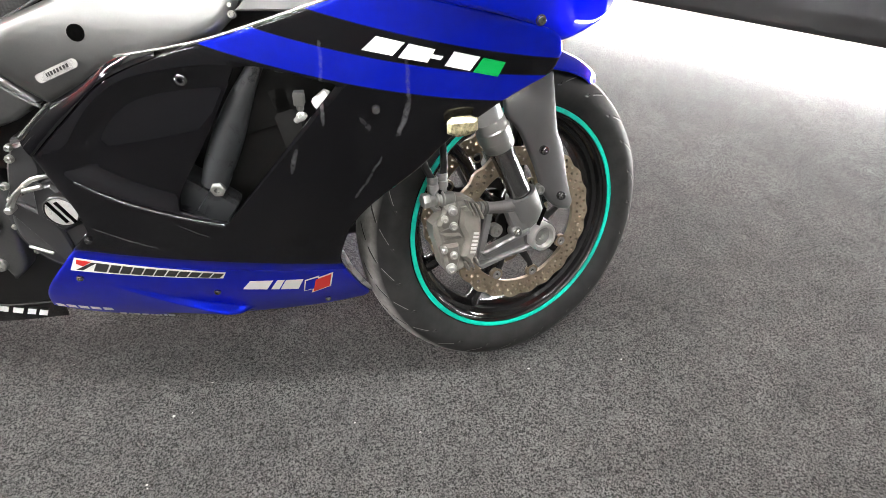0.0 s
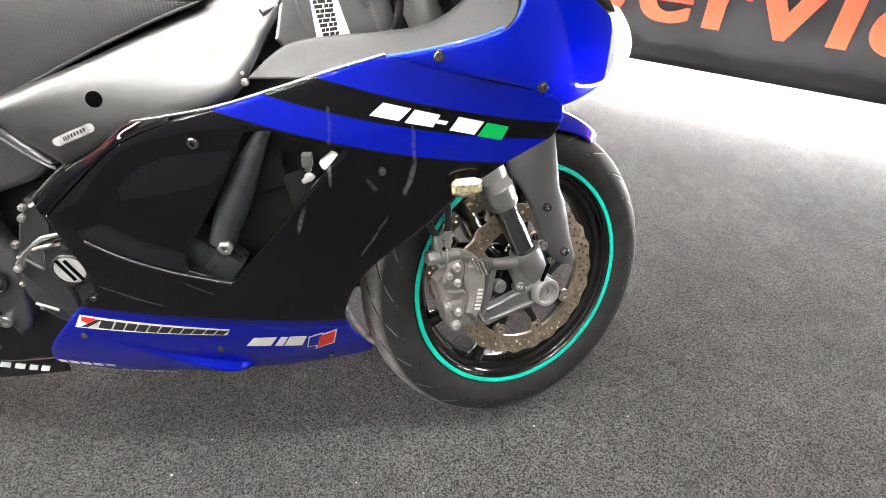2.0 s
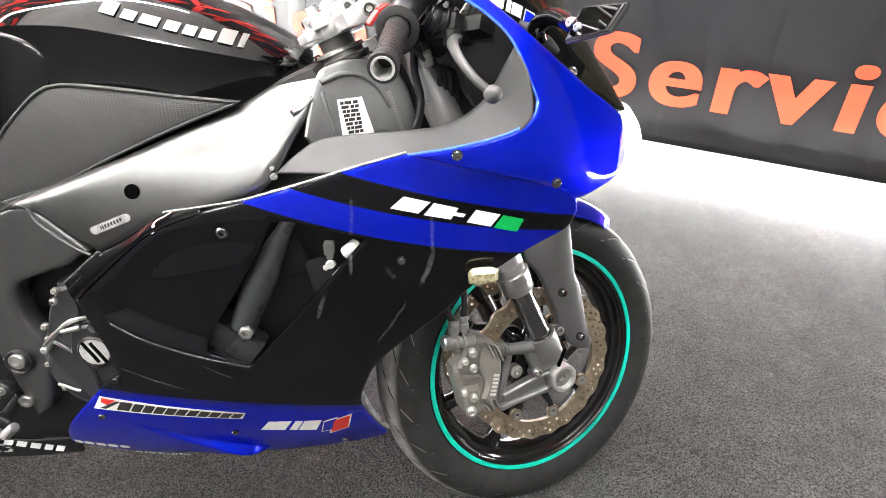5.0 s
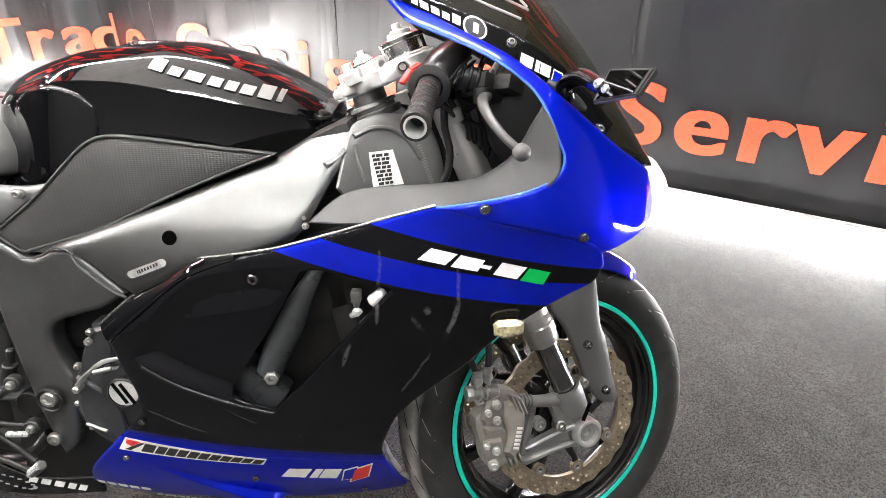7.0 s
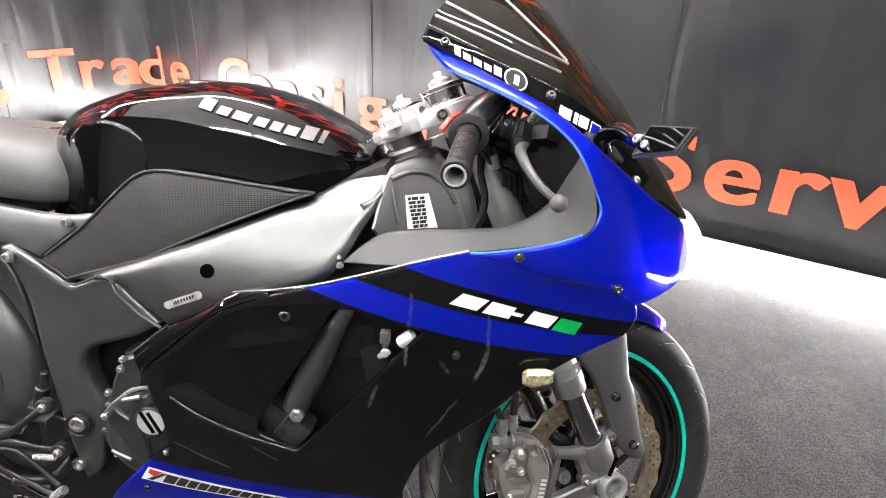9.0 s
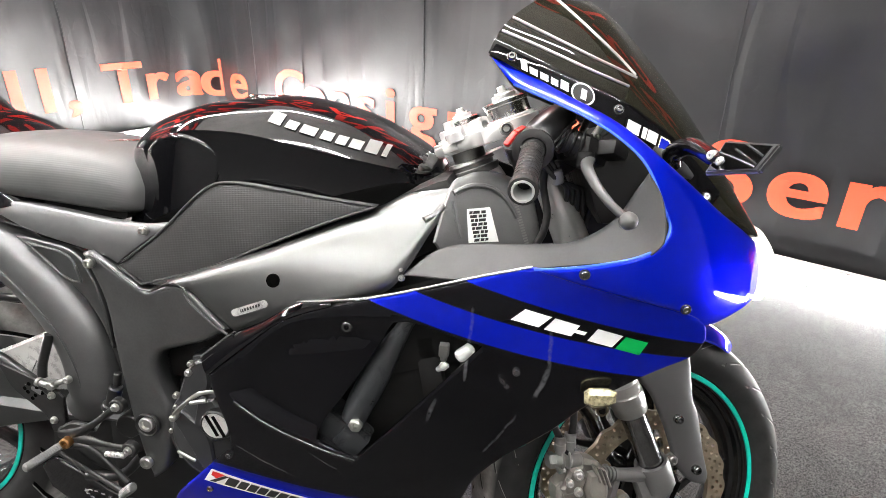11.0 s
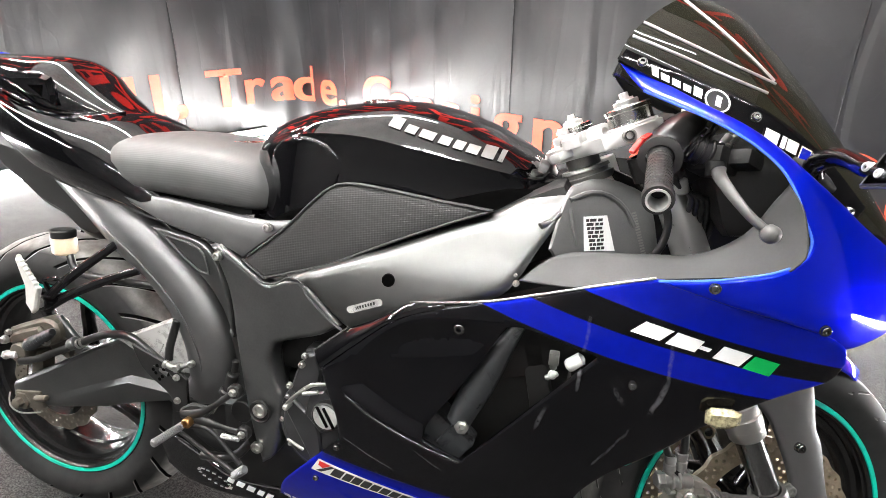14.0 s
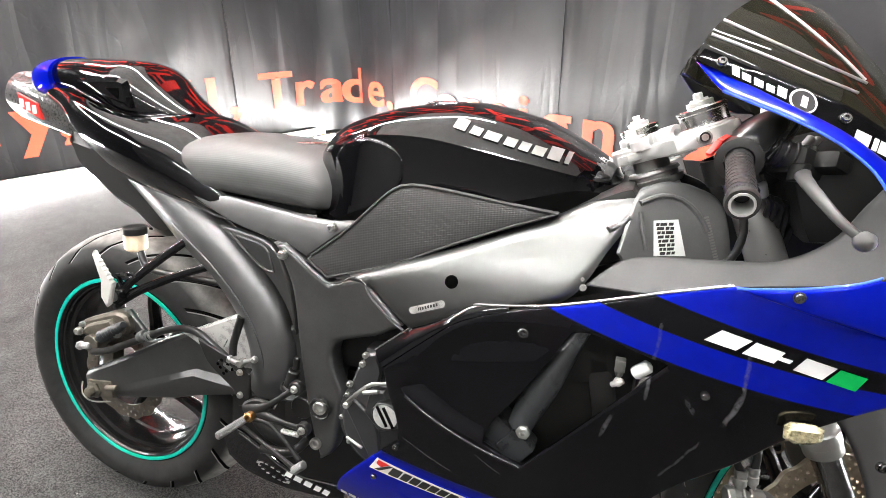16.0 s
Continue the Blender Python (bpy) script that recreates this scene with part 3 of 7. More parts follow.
def back_wall(name, a, b):
    a, b = Vector((*a, 0)), Vector((*b, 0))
    d = (b - a).normalized()
    n = Vector((d.y, -d.x, 0))
    if n.dot(Vector((-1.3, 0, 0)) - a) > 0:
        n = -n
    bm = bmesh.new()
    vs = [bm.verts.new(p + Vector((0, 0, z))) for z in (0, HIGH) for p in (a, b, b + n * 0.12, a + n * 0.12)]
    for f in ((0, 1, 2, 3), (4, 5, 6, 7), (0, 1, 5, 4), (1, 2, 6, 5), (2, 3, 7, 6), (3, 0, 4, 7)):
        bm.faces.new([vs[i] for i in f])
    return tagged(part(name, bm, "wall_dark", None), "plain grey wall of the hall", "wall", kind="structure")


back_wall("wall_south", (3.6, -3.2), (-6.54, -3.2))
back_wall("wall_east", (3.6, 0.2), (3.6, -3.2))

# the banner runs along the left wall, round the corner and along the right wall
BEND = 0.30


def banner_line():
    a, b = CORNER - LEFT * BEND, CORNER + RIGHT * BEND
    arc = [(1 - u) ** 2 * a + 2 * u * (1 - u) * CORNER + u * u * b for u in [i / 8 for i in range(9)]]
    left = [CORNER - LEFT * s for s in np.arange(8.0, BEND, -0.025)]
    right = [CORNER + RIGHT * s for s in np.arange(BEND + 0.025, 7.66, 0.025)]
    return left + arc + right


def fold(s, z):
    """Hanging folds and creases of the cloth, in metres towards the room."""
    n = noise.noise(Vector((s * 1.1, 0.3, z * 0.25))) * 0.030 + noise.noise(Vector((s * 4.5, 5.1, z * 1.2))) * 0.012 + noise.noise(Vector((s * 9.0 + z * 1.5, 2.7, z * 0.5))) * 0.005 * min(1, max(0, z - 0.45)) + noise.noise(Vector((s * 3.0 - z * 3.0, 7.7, z * 2.0 + s))) * 0.010
    for c, w, h in ((-1.085, 0.02, 0.022), (2.48, 0.014, 0.022), (0.42, 0.05, 0.02), (3.6, 0.10, 0.02), (-3.1, 0.02, 0.015), (0.02, 0.07, 0.02), (1.55, 0.03, 0.010), (2.95, 0.028, 0.012), (-0.55, 0.03, 0.012), (-1.95, 0.04, 0.010), (4.22, 0.03, 0.004), (0.72, 0.016, 0.014), (5.4, 0.03, 0.008)):
        n += h * math.exp(-((s - c) / w) ** 2) * (0.6 + 0.4 * math.sin(z * 5 + c))
    return n * 0.62 * (0.35 + 0.65 * min(1, z / 1.0))


def build_banner():
    line = banner_line()
    s, ss = 0.0, [0.0]
    for a, b in zip(line, line[1:]):
        s += (b - a).length
        ss.append(s)
    mid = min(range(len(line)), key=lambda i: (line[i] - CORNER).length)
    ss = [v - ss[mid] for v in ss]
    bm = bmesh.new()
    zs = np.concatenate([np.linspace(0.03, 1.6, 46), np.linspace(1.68, 4.5, 24)])
    front, rear = [], []
    for i, p in enumerate(line):
        d = (line[min(i + 1, len(line) - 1)] - line[max(i - 1, 0)]).normalized()
        n = Vector((d.y, -d.x, 0))
        front.append([bm.verts.new(p + n * (fold(ss[i], z) - 0.012) + Vector((0, 0, z))) for z in zs])
        rear.append([bm.verts.new(p - n * 0.06 + Vector((0, 0, z))) for z in (zs[0], zs[-1])])
    for i in range(len(line) - 1):
        for j in range(len(zs) - 1):
            bm.faces.new((front[i][j], front[i + 1][j], front[i + 1][j + 1], front[i][j + 1]))
        bm.faces.new((rear[i][0], rear[i + 1][0], rear[i + 1][1], rear[i][1]))
        bm.faces.new((front[i][0], front[i + 1][0], rear[i + 1][0], rear[i][0]))
        bm.faces.new((front[i][-1], front[i + 1][-1], rear[i + 1][1], rear[i][1]))
    return part("wall_banner", bm, "banner_cloth", None, angle=60)


tagged(build_banner(), "black vinyl banner wall with creases and hanging folds", "banner wall", kind="structure")


def banner_seam(side, s):
    """A sewn hem between two widths of the cloth."""
    d = LEFT if side == "L" else RIGHT
    n = Vector((d.y, -d.x, 0))
    pts = []
    for z in np.arange(0.05, 4.45, 0.05):
        q = s + 0.006 * noise.noise(Vector((z * 3.0, s, 0.5)))
        pts.append(CORNER + d * q + n * (fold(q, z) - 0.0135) + Vector((0, 0, z)))
    part("banner_seam", tube([tuple(p) for p in pts], 0.0038 if s < 4 else 0.0018, 8, 0.03), "banner_cloth", bpy.data.objects["wall_banner"], "sewn vertical seam of the banner")


for side, s in (("L", -2.85), ("L", -1.085), ("R", 0.72), ("R", 2.48), ("R", 4.22), ("R", 5.98)):
    banner_seam(side, s)


def letter(ch, s, side, size=0.405, base=0.258):
    """One printed letter on the banner; s is its middle, along the wall from the corner."""
    cu = bpy.data.curves.new("letter", "FONT")
    cu.body, cu.size, cu.align_x, cu.offset = ch, size, "CENTER", 0.006
    ob = bpy.data.objects.new("letter", cu)
    scene.collection.objects.link(ob)
    one = bpy.data.meshes.new_from_object(ob.evaluated_get(bpy.context.evaluated_depsgraph_get()))
    bpy.data.objects.remove(ob)
    if side == "L":
        p, d = CORNER + LEFT * s, LEFT
    elif side == "R":
        p, d = CORNER + RIGHT * s, RIGHT
    else:
        p, d = CORNER + Vector((0.03, -0.125, 0)) + Vector((0.96, 0.28, 0)) * s, Vector((0.96, 0.28, 0)).normalized()
    n = Vector((d.y, -d.x, 0))
    bm = bmesh.new()
    for k, (dx, dy) in enumerate(((0, 0), (-0.0035, 0), (0.0035, 0), (-0.007, 0), (0.007, 0))):
        had = len(bm.verts)
        bm.from_mesh(one)
        bm.verts.ensure_lookup_table()
        for v in bm.verts[had:]:
            v.co += Vector((dx, dy, 0.0005 * k))
    bmesh.ops.triangulate(bm, faces=bm.faces)
    for _ in range(4):
        bmesh.ops.subdivide_edges(bm, edges=[e for e in bm.edges if e.calc_length() > 0.03], cuts=1)
        bmesh.ops.triangulate(bm, faces=bm.faces)
    for v in bm.verts:
        u = s + v.co.x * 1.2
        bend = BEND * max(0.0, 1 - math.sqrt(abs(u) / BEND)) ** 2
        v.co.z += (fold(u, base + v.co.y) - 0.005 + bend) if side != "C" else 0.045
    me = bpy.data.meshes.new("letter")
    bm.to_mesh(me)
    bm.free()
    me.materials.append(M["orange_print"])
    me.shade_smooth()
    m = Matrix((( d.x, 0, n.x, 0), (d.y, 0, n.y, 0), (0, 1, 0, 0), (0, 0, 0, 1)))
    o = new("letter", me)
    o.parent = bpy.data.objects["wall_banner"]
    o.matrix_basis = Matrix.Translation(p + Vector((0, 0, base))) @ m @ Matrix.Diagonal((1.2, 1, 1, 1))
    return o


for ch, s, side in (("B", -3.08, "L"), ("u", -2.80, "L"), ("y", -2.47, "L"), (",", -2.30, "L"), ("S", -2.05, "L"), ("e", -1.80, "L"), ("l", -1.47, "L"), ("l", -1.28, "L"), (",", -1.11, "L"),
                    ("T", -0.72, "L"), ("r", -0.46, "L"), ("a", -0.18, "L"), ("d", 0.12, "C"), ("e", 0.48, "R"), (",", 0.68, "R"),
                    ("C", 1.14, "R"), ("o", 1.42, "R"), ("n", 1.70, "R"), ("s", 1.97, "R"), ("i", 2.20, "R"), ("g", 2.47, "R"), ("n", 2.79, "R"), ("&", 3.48, "R"),
                    ("S", 4.30, "R"), ("e", 4.58, "R"), ("r", 4.83, "R"), ("v", 5.06, "R"), ("i", 5.27, "R"), ("c", 5.46, "R"), ("e", 5.72, "R")):
    letter(ch, s, side, 0.405 if s > 3 else 0.425, 0.258 if s > 3 else 0.292 - 0.01 * (side == "R") * s)


STROKES = [[[(-0.42, -0.5), (-0.05, 0.5), (0.32, -0.5)], [(-0.28, -0.12), (0.20, -0.12)]],
           [[(-0.30, -0.5), (-0.22, 0.5), (0.18, -0.45), (0.28, 0.5)]],
           [[(-0.32, 0.46), (0.34, 0.46)], [(0.02, 0.46), (-0.06, -0.5)]],
           [[(0.30, 0.36), (0.02, 0.5), (-0.26, 0.24), (0.22, -0.16), (-0.02, -0.48), (-0.32, -0.34)]]]


def emblem(side, s, z, kind, size=1.0):
    """One group of large red strokes of the print high on the banner."""
    bm = bmesh.new()
    for n, pts in enumerate(STROKES[kind]):
        line = smooth_line([(x * size, y * size, 0) for x, y in pts], 0.05, False, 40 if kind < 3 else 120)
        rows = []
        for i, q in enumerate(line):
            t = np.array(line[min(i + 1, len(line) - 1)]) - np.array(line[max(i - 1, 0)])
            v = np.array((-t[1], t[0], 0)) / (np.linalg.norm(t) + 1e-9) * 0.075 * size
            rows.append([bm.verts.new((*(q + v * k)[:2], h + 0.003 * n)) for k, h in ((-1, 0), (1, 0), (1, 0.002), (-1, 0.002))])
        for a, b in zip(rows, rows[1:]):
            for i in range(4):
                bm.faces.new((a[i], a[(i + 1) % 4], b[(i + 1) % 4], b[i]))
        bm.faces.new(rows[0]), bm.faces.new(rows[-1][::-1])
    d = LEFT if side == "L" else RIGHT
    n = Vector((d.y, -d.x, 0))
    m = Matrix(((d.x, 0, n.x, 0), (d.y, 0, n.y, 0), (0, 1, 0, 0), (0, 0, 0, 1)))
    return part("emblem_stroke", bm, "red_print", bpy.data.objects["wall_banner"], "large red printed stroke high on the banner", m=Matrix.Translation(CORNER + d * s + n * 0.055 + Vector((0, 0, z))) @ m)


for k in range(6):
    emblem("L", -4.6 + 0.86 * k, 2.42, k % 4, 0.85)
    emblem("L", -5.2 + 1.0 * k, 3.75, (k + 1) % 4, 1.05)
for k in range(7):
    emblem("R", 0.75 + 0.90 * k, 2.42, (k + 2) % 4, 0.85)
    emblem("R", 0.70 + 1.15 * k, 3.62, (k + 3) % 4, 1.35)


def light_strip(name, a, b, z, r):
    v = Vector(b) - Vector(a)
    base = new(name)
    base.location = a
    part("diffuser", bar((0, 0, z), (v.x, v.y, z), r, seg=14), "strip", base)
    part("channel", box((v.x / 2, v.y / 2, -0.001), (v.length, 0.05, 0.010), (0, 0, math.degrees(math.atan2(v.y, v.x)))), "white", base)
    n = Vector((v.y, -v.x, 0)).normalized()
    # shields added behind and above the strip to keep its light off the banner
    part("spill_shield_back", box((v.x / 2 - n.x * 0.042, v.y / 2 - n.y * 0.042, 0.039), (v.length, 0.004, 0.080), (0, 0, math.degrees(math.atan2(v.y, v.x))), 0.001), "white", base)
    part("spill_shield_top", box((v.x / 2 - n.x * 0.019, v.y / 2 - n.y * 0.019, 0.079), (v.length, 0.046, 0.003), (0, 0, math.degrees(math.atan2(v.y, v.x))), 0.001), "white", base)
    return tagged(base, "white LED light strip along the foot of the banner", "light strip", group="floor light strips")


nL, nR = Vector((LEFT.y, -LEFT.x, 0)), Vector((RIGHT.y, -RIGHT.x, 0))
for s0, s1 in ((-5.4, -3.4), (-3.3, -1.5), (-1.4, -0.35)):
    light_strip("light_strip", CORNER + LEFT * s0 + nL * 0.075, CORNER + LEFT * s1 + nL * 0.075, 0.040, 0.034)
for s0, s1 in ((0.35, 2.2), (2.3, 4.2), (4.3, 6.2), (6.3, 7.5)):
    light_strip("light_strip", CORNER + RIGHT * s0 + nR * 0.075, CORNER + RIGHT * s1 + nR * 0.075, 0.040, 0.034)


def flood_bar(p, d):
    """A low floor flood turned to the banner, added for the hot spots on it."""
    base = new("added_flood_light")
    base.matrix_basis = Matrix.Translation(p) @ pose(0, 0, 0, 0, 0, math.degrees(math.atan2(d.y, d.x)))
    part("housing", box((0, -0.02, 0.05), (0.62, 0.05, 0.10), soft=0.01), "satin_black", base)
    part("diffuser", box((0, 0.012, 0.055), (0.58, 0.016, 0.07), soft=0.004), "flood", base)
    return tagged(base, "low LED flood bar, added to brighten the banner from the floor", "floor light", group="floor flood lights")


# two helper lamps behind the motorcycle, beyond the strips that are known
flood_bar(CORNER + RIGHT * 1.65 + nR * 0.42, -RIGHT)
flood_bar(CORNER - LEFT * 0.75 + nL * 0.42, -LEFT)


def ceiling_tubes():
    """Rows of LED tubes hung under the ceiling, along the stand, with two cross rows."""
    runs = [((-4.6, -0.45), (0.7, -0.45), 2.75), ((-4.1, 1.15), (-0.6, 1.15), 2.75), ((-4.95, -2.4), (-4.65, -0.55), 2.75), ((-3.0, -2.1), (1.8, -2.1), 2.75)]
    slim = {-2.1: 0.010, -0.45: 0.016}
    for (x0, y0), (x1, y1), z in runs:
        a, b = Vector((x0, y0, z)), Vector((x1, y1, z))
        n = max(1, round((b - a).length / 1.2))
        for i in range(n):
            va, vb = a.lerp(b, i / n), a.lerp(b, (i + 1) / n)
            u = (vb - va).normalized() * 0.03
            t = thing("ceiling_tube_light", "slim white LED tube lit under the ceiling", "ceiling light", group="ceiling tube lights")
            part("diffuser", bar(va + u, vb - u, slim.get(y0, 0.020), seg=10), "tube", t)
            part("cap", bar(va + u * 0.3, va + u, 0.020, seg=10), "white", t)
            part("cap", bar(vb - u, vb - u * 0.3, 0.020, seg=10), "white", t)
            part("hanger", bar((va + vb) / 2 + Vector((0, 0, 0.014)), (va + vb) / 2 + Vector((0, 0, HIGH - z)), 0.003, seg=6), "satin_black", t)


ceiling_tubes()


# ---------------------------------------------------------------- the motorcycle, leaning on its side stand
BIKE = thing("motorcycle", "blue and black sport motorcycle parked leaning on its side stand", "motorcycle")
BIKE.matrix_basis = pose(0, 0, 0, -9)
STEER_AXIS = Vector((-math.sin(radians(25)), 0, math.cos(radians(25))))
STEER_BASE = Vector((-0.0272, 0, 0.2813))
STEER = Matrix.Translation(STEER_BASE) @ Matrix.Rotation(radians(24.2), 4, STEER_AXIS) @ Matrix.Translation(-STEER_BASE)


def wheel(name, centre, steer, half, tyre_profile, tread_mat, label):
    w = new(name)
    w.parent = BIKE
    w.matrix_basis = (STEER if steer else Matrix()) @ Matrix.Translation(centre)
    tagged(w, label)
    ax = (0, 1, 0)
    sym = [(-y, r) for y, r in reversed(tyre_profile[:-1])]
    prof = tyre_profile + sym
    part("tyre", lathe(prof + [prof[0]], (0, 0, 0), ax, 96), tread_mat, w, "black sport tyre with slanted grooves", 60)
    h = half
    rim = [(-h, 0.2265), (-h, 0.2125), (-h + 0.003, 0.2095), (-h + 0.008, 0.2085), (-h + 0.010, 0.2055), (-h + 0.020, 0.2035), (-h + 0.024, 0.1965), (-h + 0.028, 0.1950), (-0.014, 0.1905), (-0.010, 0.186), (0.012, 0.186), (h - 0.022, 0.194), (h - 0.010, 0.206), (h, 0.2125), (h, 0.2265), (h - 0.008, 0.222), (-h + 0.008, 0.222)]
    b = lathe(rim + [rim[0]], (0, 0, 0), ax, 96)
    b = merge(b, lathe([(-0.06, 0), (-0.06, 0.030), (-0.05, 0.036), (0.05, 0.036), (0.06, 0.030), (0.06, 0)], (0, 0, 0), ax, 32))
    part("rim", b, "rim_black", w, "gloss black cast rim")
    for k in range(6):
        a = radians(60 * k + 14)
        d, e = Vector((math.cos(a), 0, math.sin(a))), Vector((math.cos(a + 0.13 * (1 if k % 2 else -1)), 0, math.sin(a + 0.13 * (1 if k % 2 else -1))))
        part("spoke", tube([d * 0.03, d * 0.09 + Vector((0, -0.008, 0)), e * 0.15 + Vector((0, -0.006, 0)), e * 0.192], [0.016, 0.011, 0.0105, 0.014], 10, 0.02, flat=1.5), "rim_black", w)
    part("rim_tape", lathe([(-h - 0.0004, 0.2148), (-h - 0.0022, 0.2155), (-h - 0.0022, 0.2228), (-h - 0.0004, 0.2235)], (0, 0, 0), ax, 96), "teal", w, "teal rim tape")
    return w


def wave_disc(r_out, r_in, teeth, rows, y0, y1):
    """A petal brake disc with drilled holes."""
    from mathutils.geometry import delaunay_2d_cdt
    n = teeth * 10
    outer = [((r_out + 0.0022 * math.cos(a * teeth)) * math.cos(a), (r_out + 0.0022 * math.cos(a * teeth)) * math.sin(a)) for a in np.linspace(0, 2 * math.pi, n, endpoint=False)]
    inner = [(r_in * math.cos(a), r_in * math.sin(a)) for a in np.linspace(0, 2 * math.pi, 72, endpoint=False)]
    holes = []
    for r, cnt, off, hr in rows:
        for k in range(cnt):
            a = 2 * math.pi * (k + off) / cnt
            holes.append([(r * math.cos(a) + hr * math.cos(q), r * math.sin(a) + hr * math.sin(q)) for q in np.linspace(0, 2 * math.pi, 8, endpoint=False)])
    loops = [outer, inner] + holes
    co, ed, base = [], [], 0
    for lp in loops:
        co += lp
        ed += [(base + i, base + (i + 1) % len(lp)) for i in range(len(lp))]
        base += len(lp)
    v2, _, f2, _, _, _ = delaunay_2d_cdt([Vector(c) for c in co], ed, [], 1, 1e-8)
    v2 = np.array([tuple(v) for v in v2])
    cen = np.array([v2[list(f)].mean(0) for f in f2])
    good = inside(outer, cen) & (np.hypot(cen[:, 0], cen[:, 1]) > r_in * 0.999)
    for hl in holes:
        hc = np.mean(hl, 0)
        near = np.hypot(cen[:, 0] - hc[0], cen[:, 1] - hc[1]) < 0.006
        good &= ~(near & inside(hl, cen))
    bm = bmesh.new()
    a = [bm.verts.new((v[0], y0, v[1])) for v in v2]
    b = [bm.verts.new((v[0], y1, v[1])) for v in v2]
    used = {}
    for f, ok in zip(f2, good):
        if ok:
            bm.faces.new([a[i] for i in f]), bm.faces.new([b[i] for i in reversed(f)])
            for p, q in zip(f, f[1:] + f[:1]):
                used[(min(p, q), max(p, q))] = used.get((min(p, q), max(p, q)), 0) + 1
    for (p, q), c in used.items():
        if c == 1:
            bm.faces.new((a[p], a[q], b[q], b[p]))
    return bm


FRONT_TYRE = [(-0.049, 0.2225), (-0.058, 0.236), (-0.0635, 0.253), (-0.0620, 0.268), (-0.052, 0.284), (-0.036, 0.2940), (-0.017, 0.299), (0, 0.3005)]
REAR_TYRE = [(-0.073, 0.2225), (-0.084, 0.238), (-0.0925, 0.258), (-0.090, 0.275), (-0.076, 0.296), (-0.051, 0.311), (-0.022, 0.3195), (0, 0.321)]
fw = wheel("front_wheel", (0, 0, 0.294), True, 0.051, FRONT_TYRE, "tread_front", "front wheel with black rim, teal tape and petal discs")
rw = wheel("rear_wheel", (-1.39, 0, 0.315), False, 0.076, REAR_TYRE, "tread_rear", "wide rear wheel with black rim and teal tape")
DRILL = [(0.1445, 44, 0.0, 0.0036), (0.136, 44, 0.5, 0.0036), (0.1275, 44, 0.0, 0.0034)]
for y in (-0.062, 0.062):
    part("brake_disc", wave_disc(0.151, 0.1165, 22, DRILL, y - 0.004, y + 0.004), "disc_steel", fw, "drilled petal brake disc, bronze-brown steel")
    car = lathe([(y - 0.003, 0.036), (y - 0.003, 0.058), (y + 0.003, 0.058), (y + 0.003, 0.036)], (0, 0, 0), (0, 1, 0), 40)
    arms = []
    for k in range(8):
        a = 2 * math.pi * k / 8
        d, e = Vector((math.cos(a), 0, math.sin(a))), Vector((math.cos(a + 0.25), 0, math.sin(a + 0.25)))
        arms.append(tube([d * 0.05 + Vector((0, y, 0)), e * 0.088 + Vector((0, y, 0)), e * 0.1085 + Vector((0, y, 0))], [0.009, 0.006, 0.008], 8, 0.03, flat=0.5))
        s = math.copysign(0.0045, y)
        part("disc_button", lathe([(-0.004, 0.0085), (0.003, 0.0085), (0.003, 0.004), (-0.001, 0.004), (-0.001, 0)], e * 0.1085 + Vector((0, y + s * 0.4, 0)), (0, math.copysign(1, y), 0), 14), "bolt_steel", fw)
        part("disc_lug", lathe([(-0.0035, 0.0085), (-0.0035, 0.0130), (0.0035, 0.0130), (0.0035, 0.0085)], e * 0.1085 + Vector((0, y, 0)), (0, math.copysign(1, y), 0), 18), "disc_steel", fw)
    part("disc_carrier", car, "engine_black", fw)
    for q in arms:
        part("carrier_arm", q, "engine_black", fw)
part("brake_disc", wave_disc(0.110, 0.078, 14, [(0.103, 28, 0, 0.0028), (0.094, 28, 0.5, 0.0028), (0.086, 28, 0, 0.0028)], -0.0865, -0.082), "bronze", rw, "small drilled rear brake disc")

# ---- fork, axle clamp and brake caliper
def on_fork(z, y=-0.105, side=0.0):
    return Vector((-0.025 - 0.478 * (z - 0.357) + side, y, z))


for y in (-0.105, 0.105):
    leg = part("fork_leg", bar(on_fork(0.335, y), on_fork(0.48, y), 0.0205, seg=28), "steel_dark", BIKE, "polished dark fork stanchion", m=STEER)
    part("fork_outer", bar(on_fork(0.50, y), (-0.262, y, 0.885), 0.0265, seg=28), "fork_silver", BIKE, "brushed silver upper fork tube", m=STEER)
    part("dust_seal", lathe([(0, 0.021), (0, 0.0255), (0.002, 0.0268), (0.017, 0.0272), (0.018, 0.0284), (0.020, 0.0288), (0.036, 0.0288), (0.038, 0.0272), (0.040, 0.0268), (0.054, 0.0268), (0.056, 0.0255), (0.075, 0.0255)], on_fork(0.463, y), STEER_AXIS, 40), "collar", BIKE, "brushed silver fork seal collar", m=STEER)

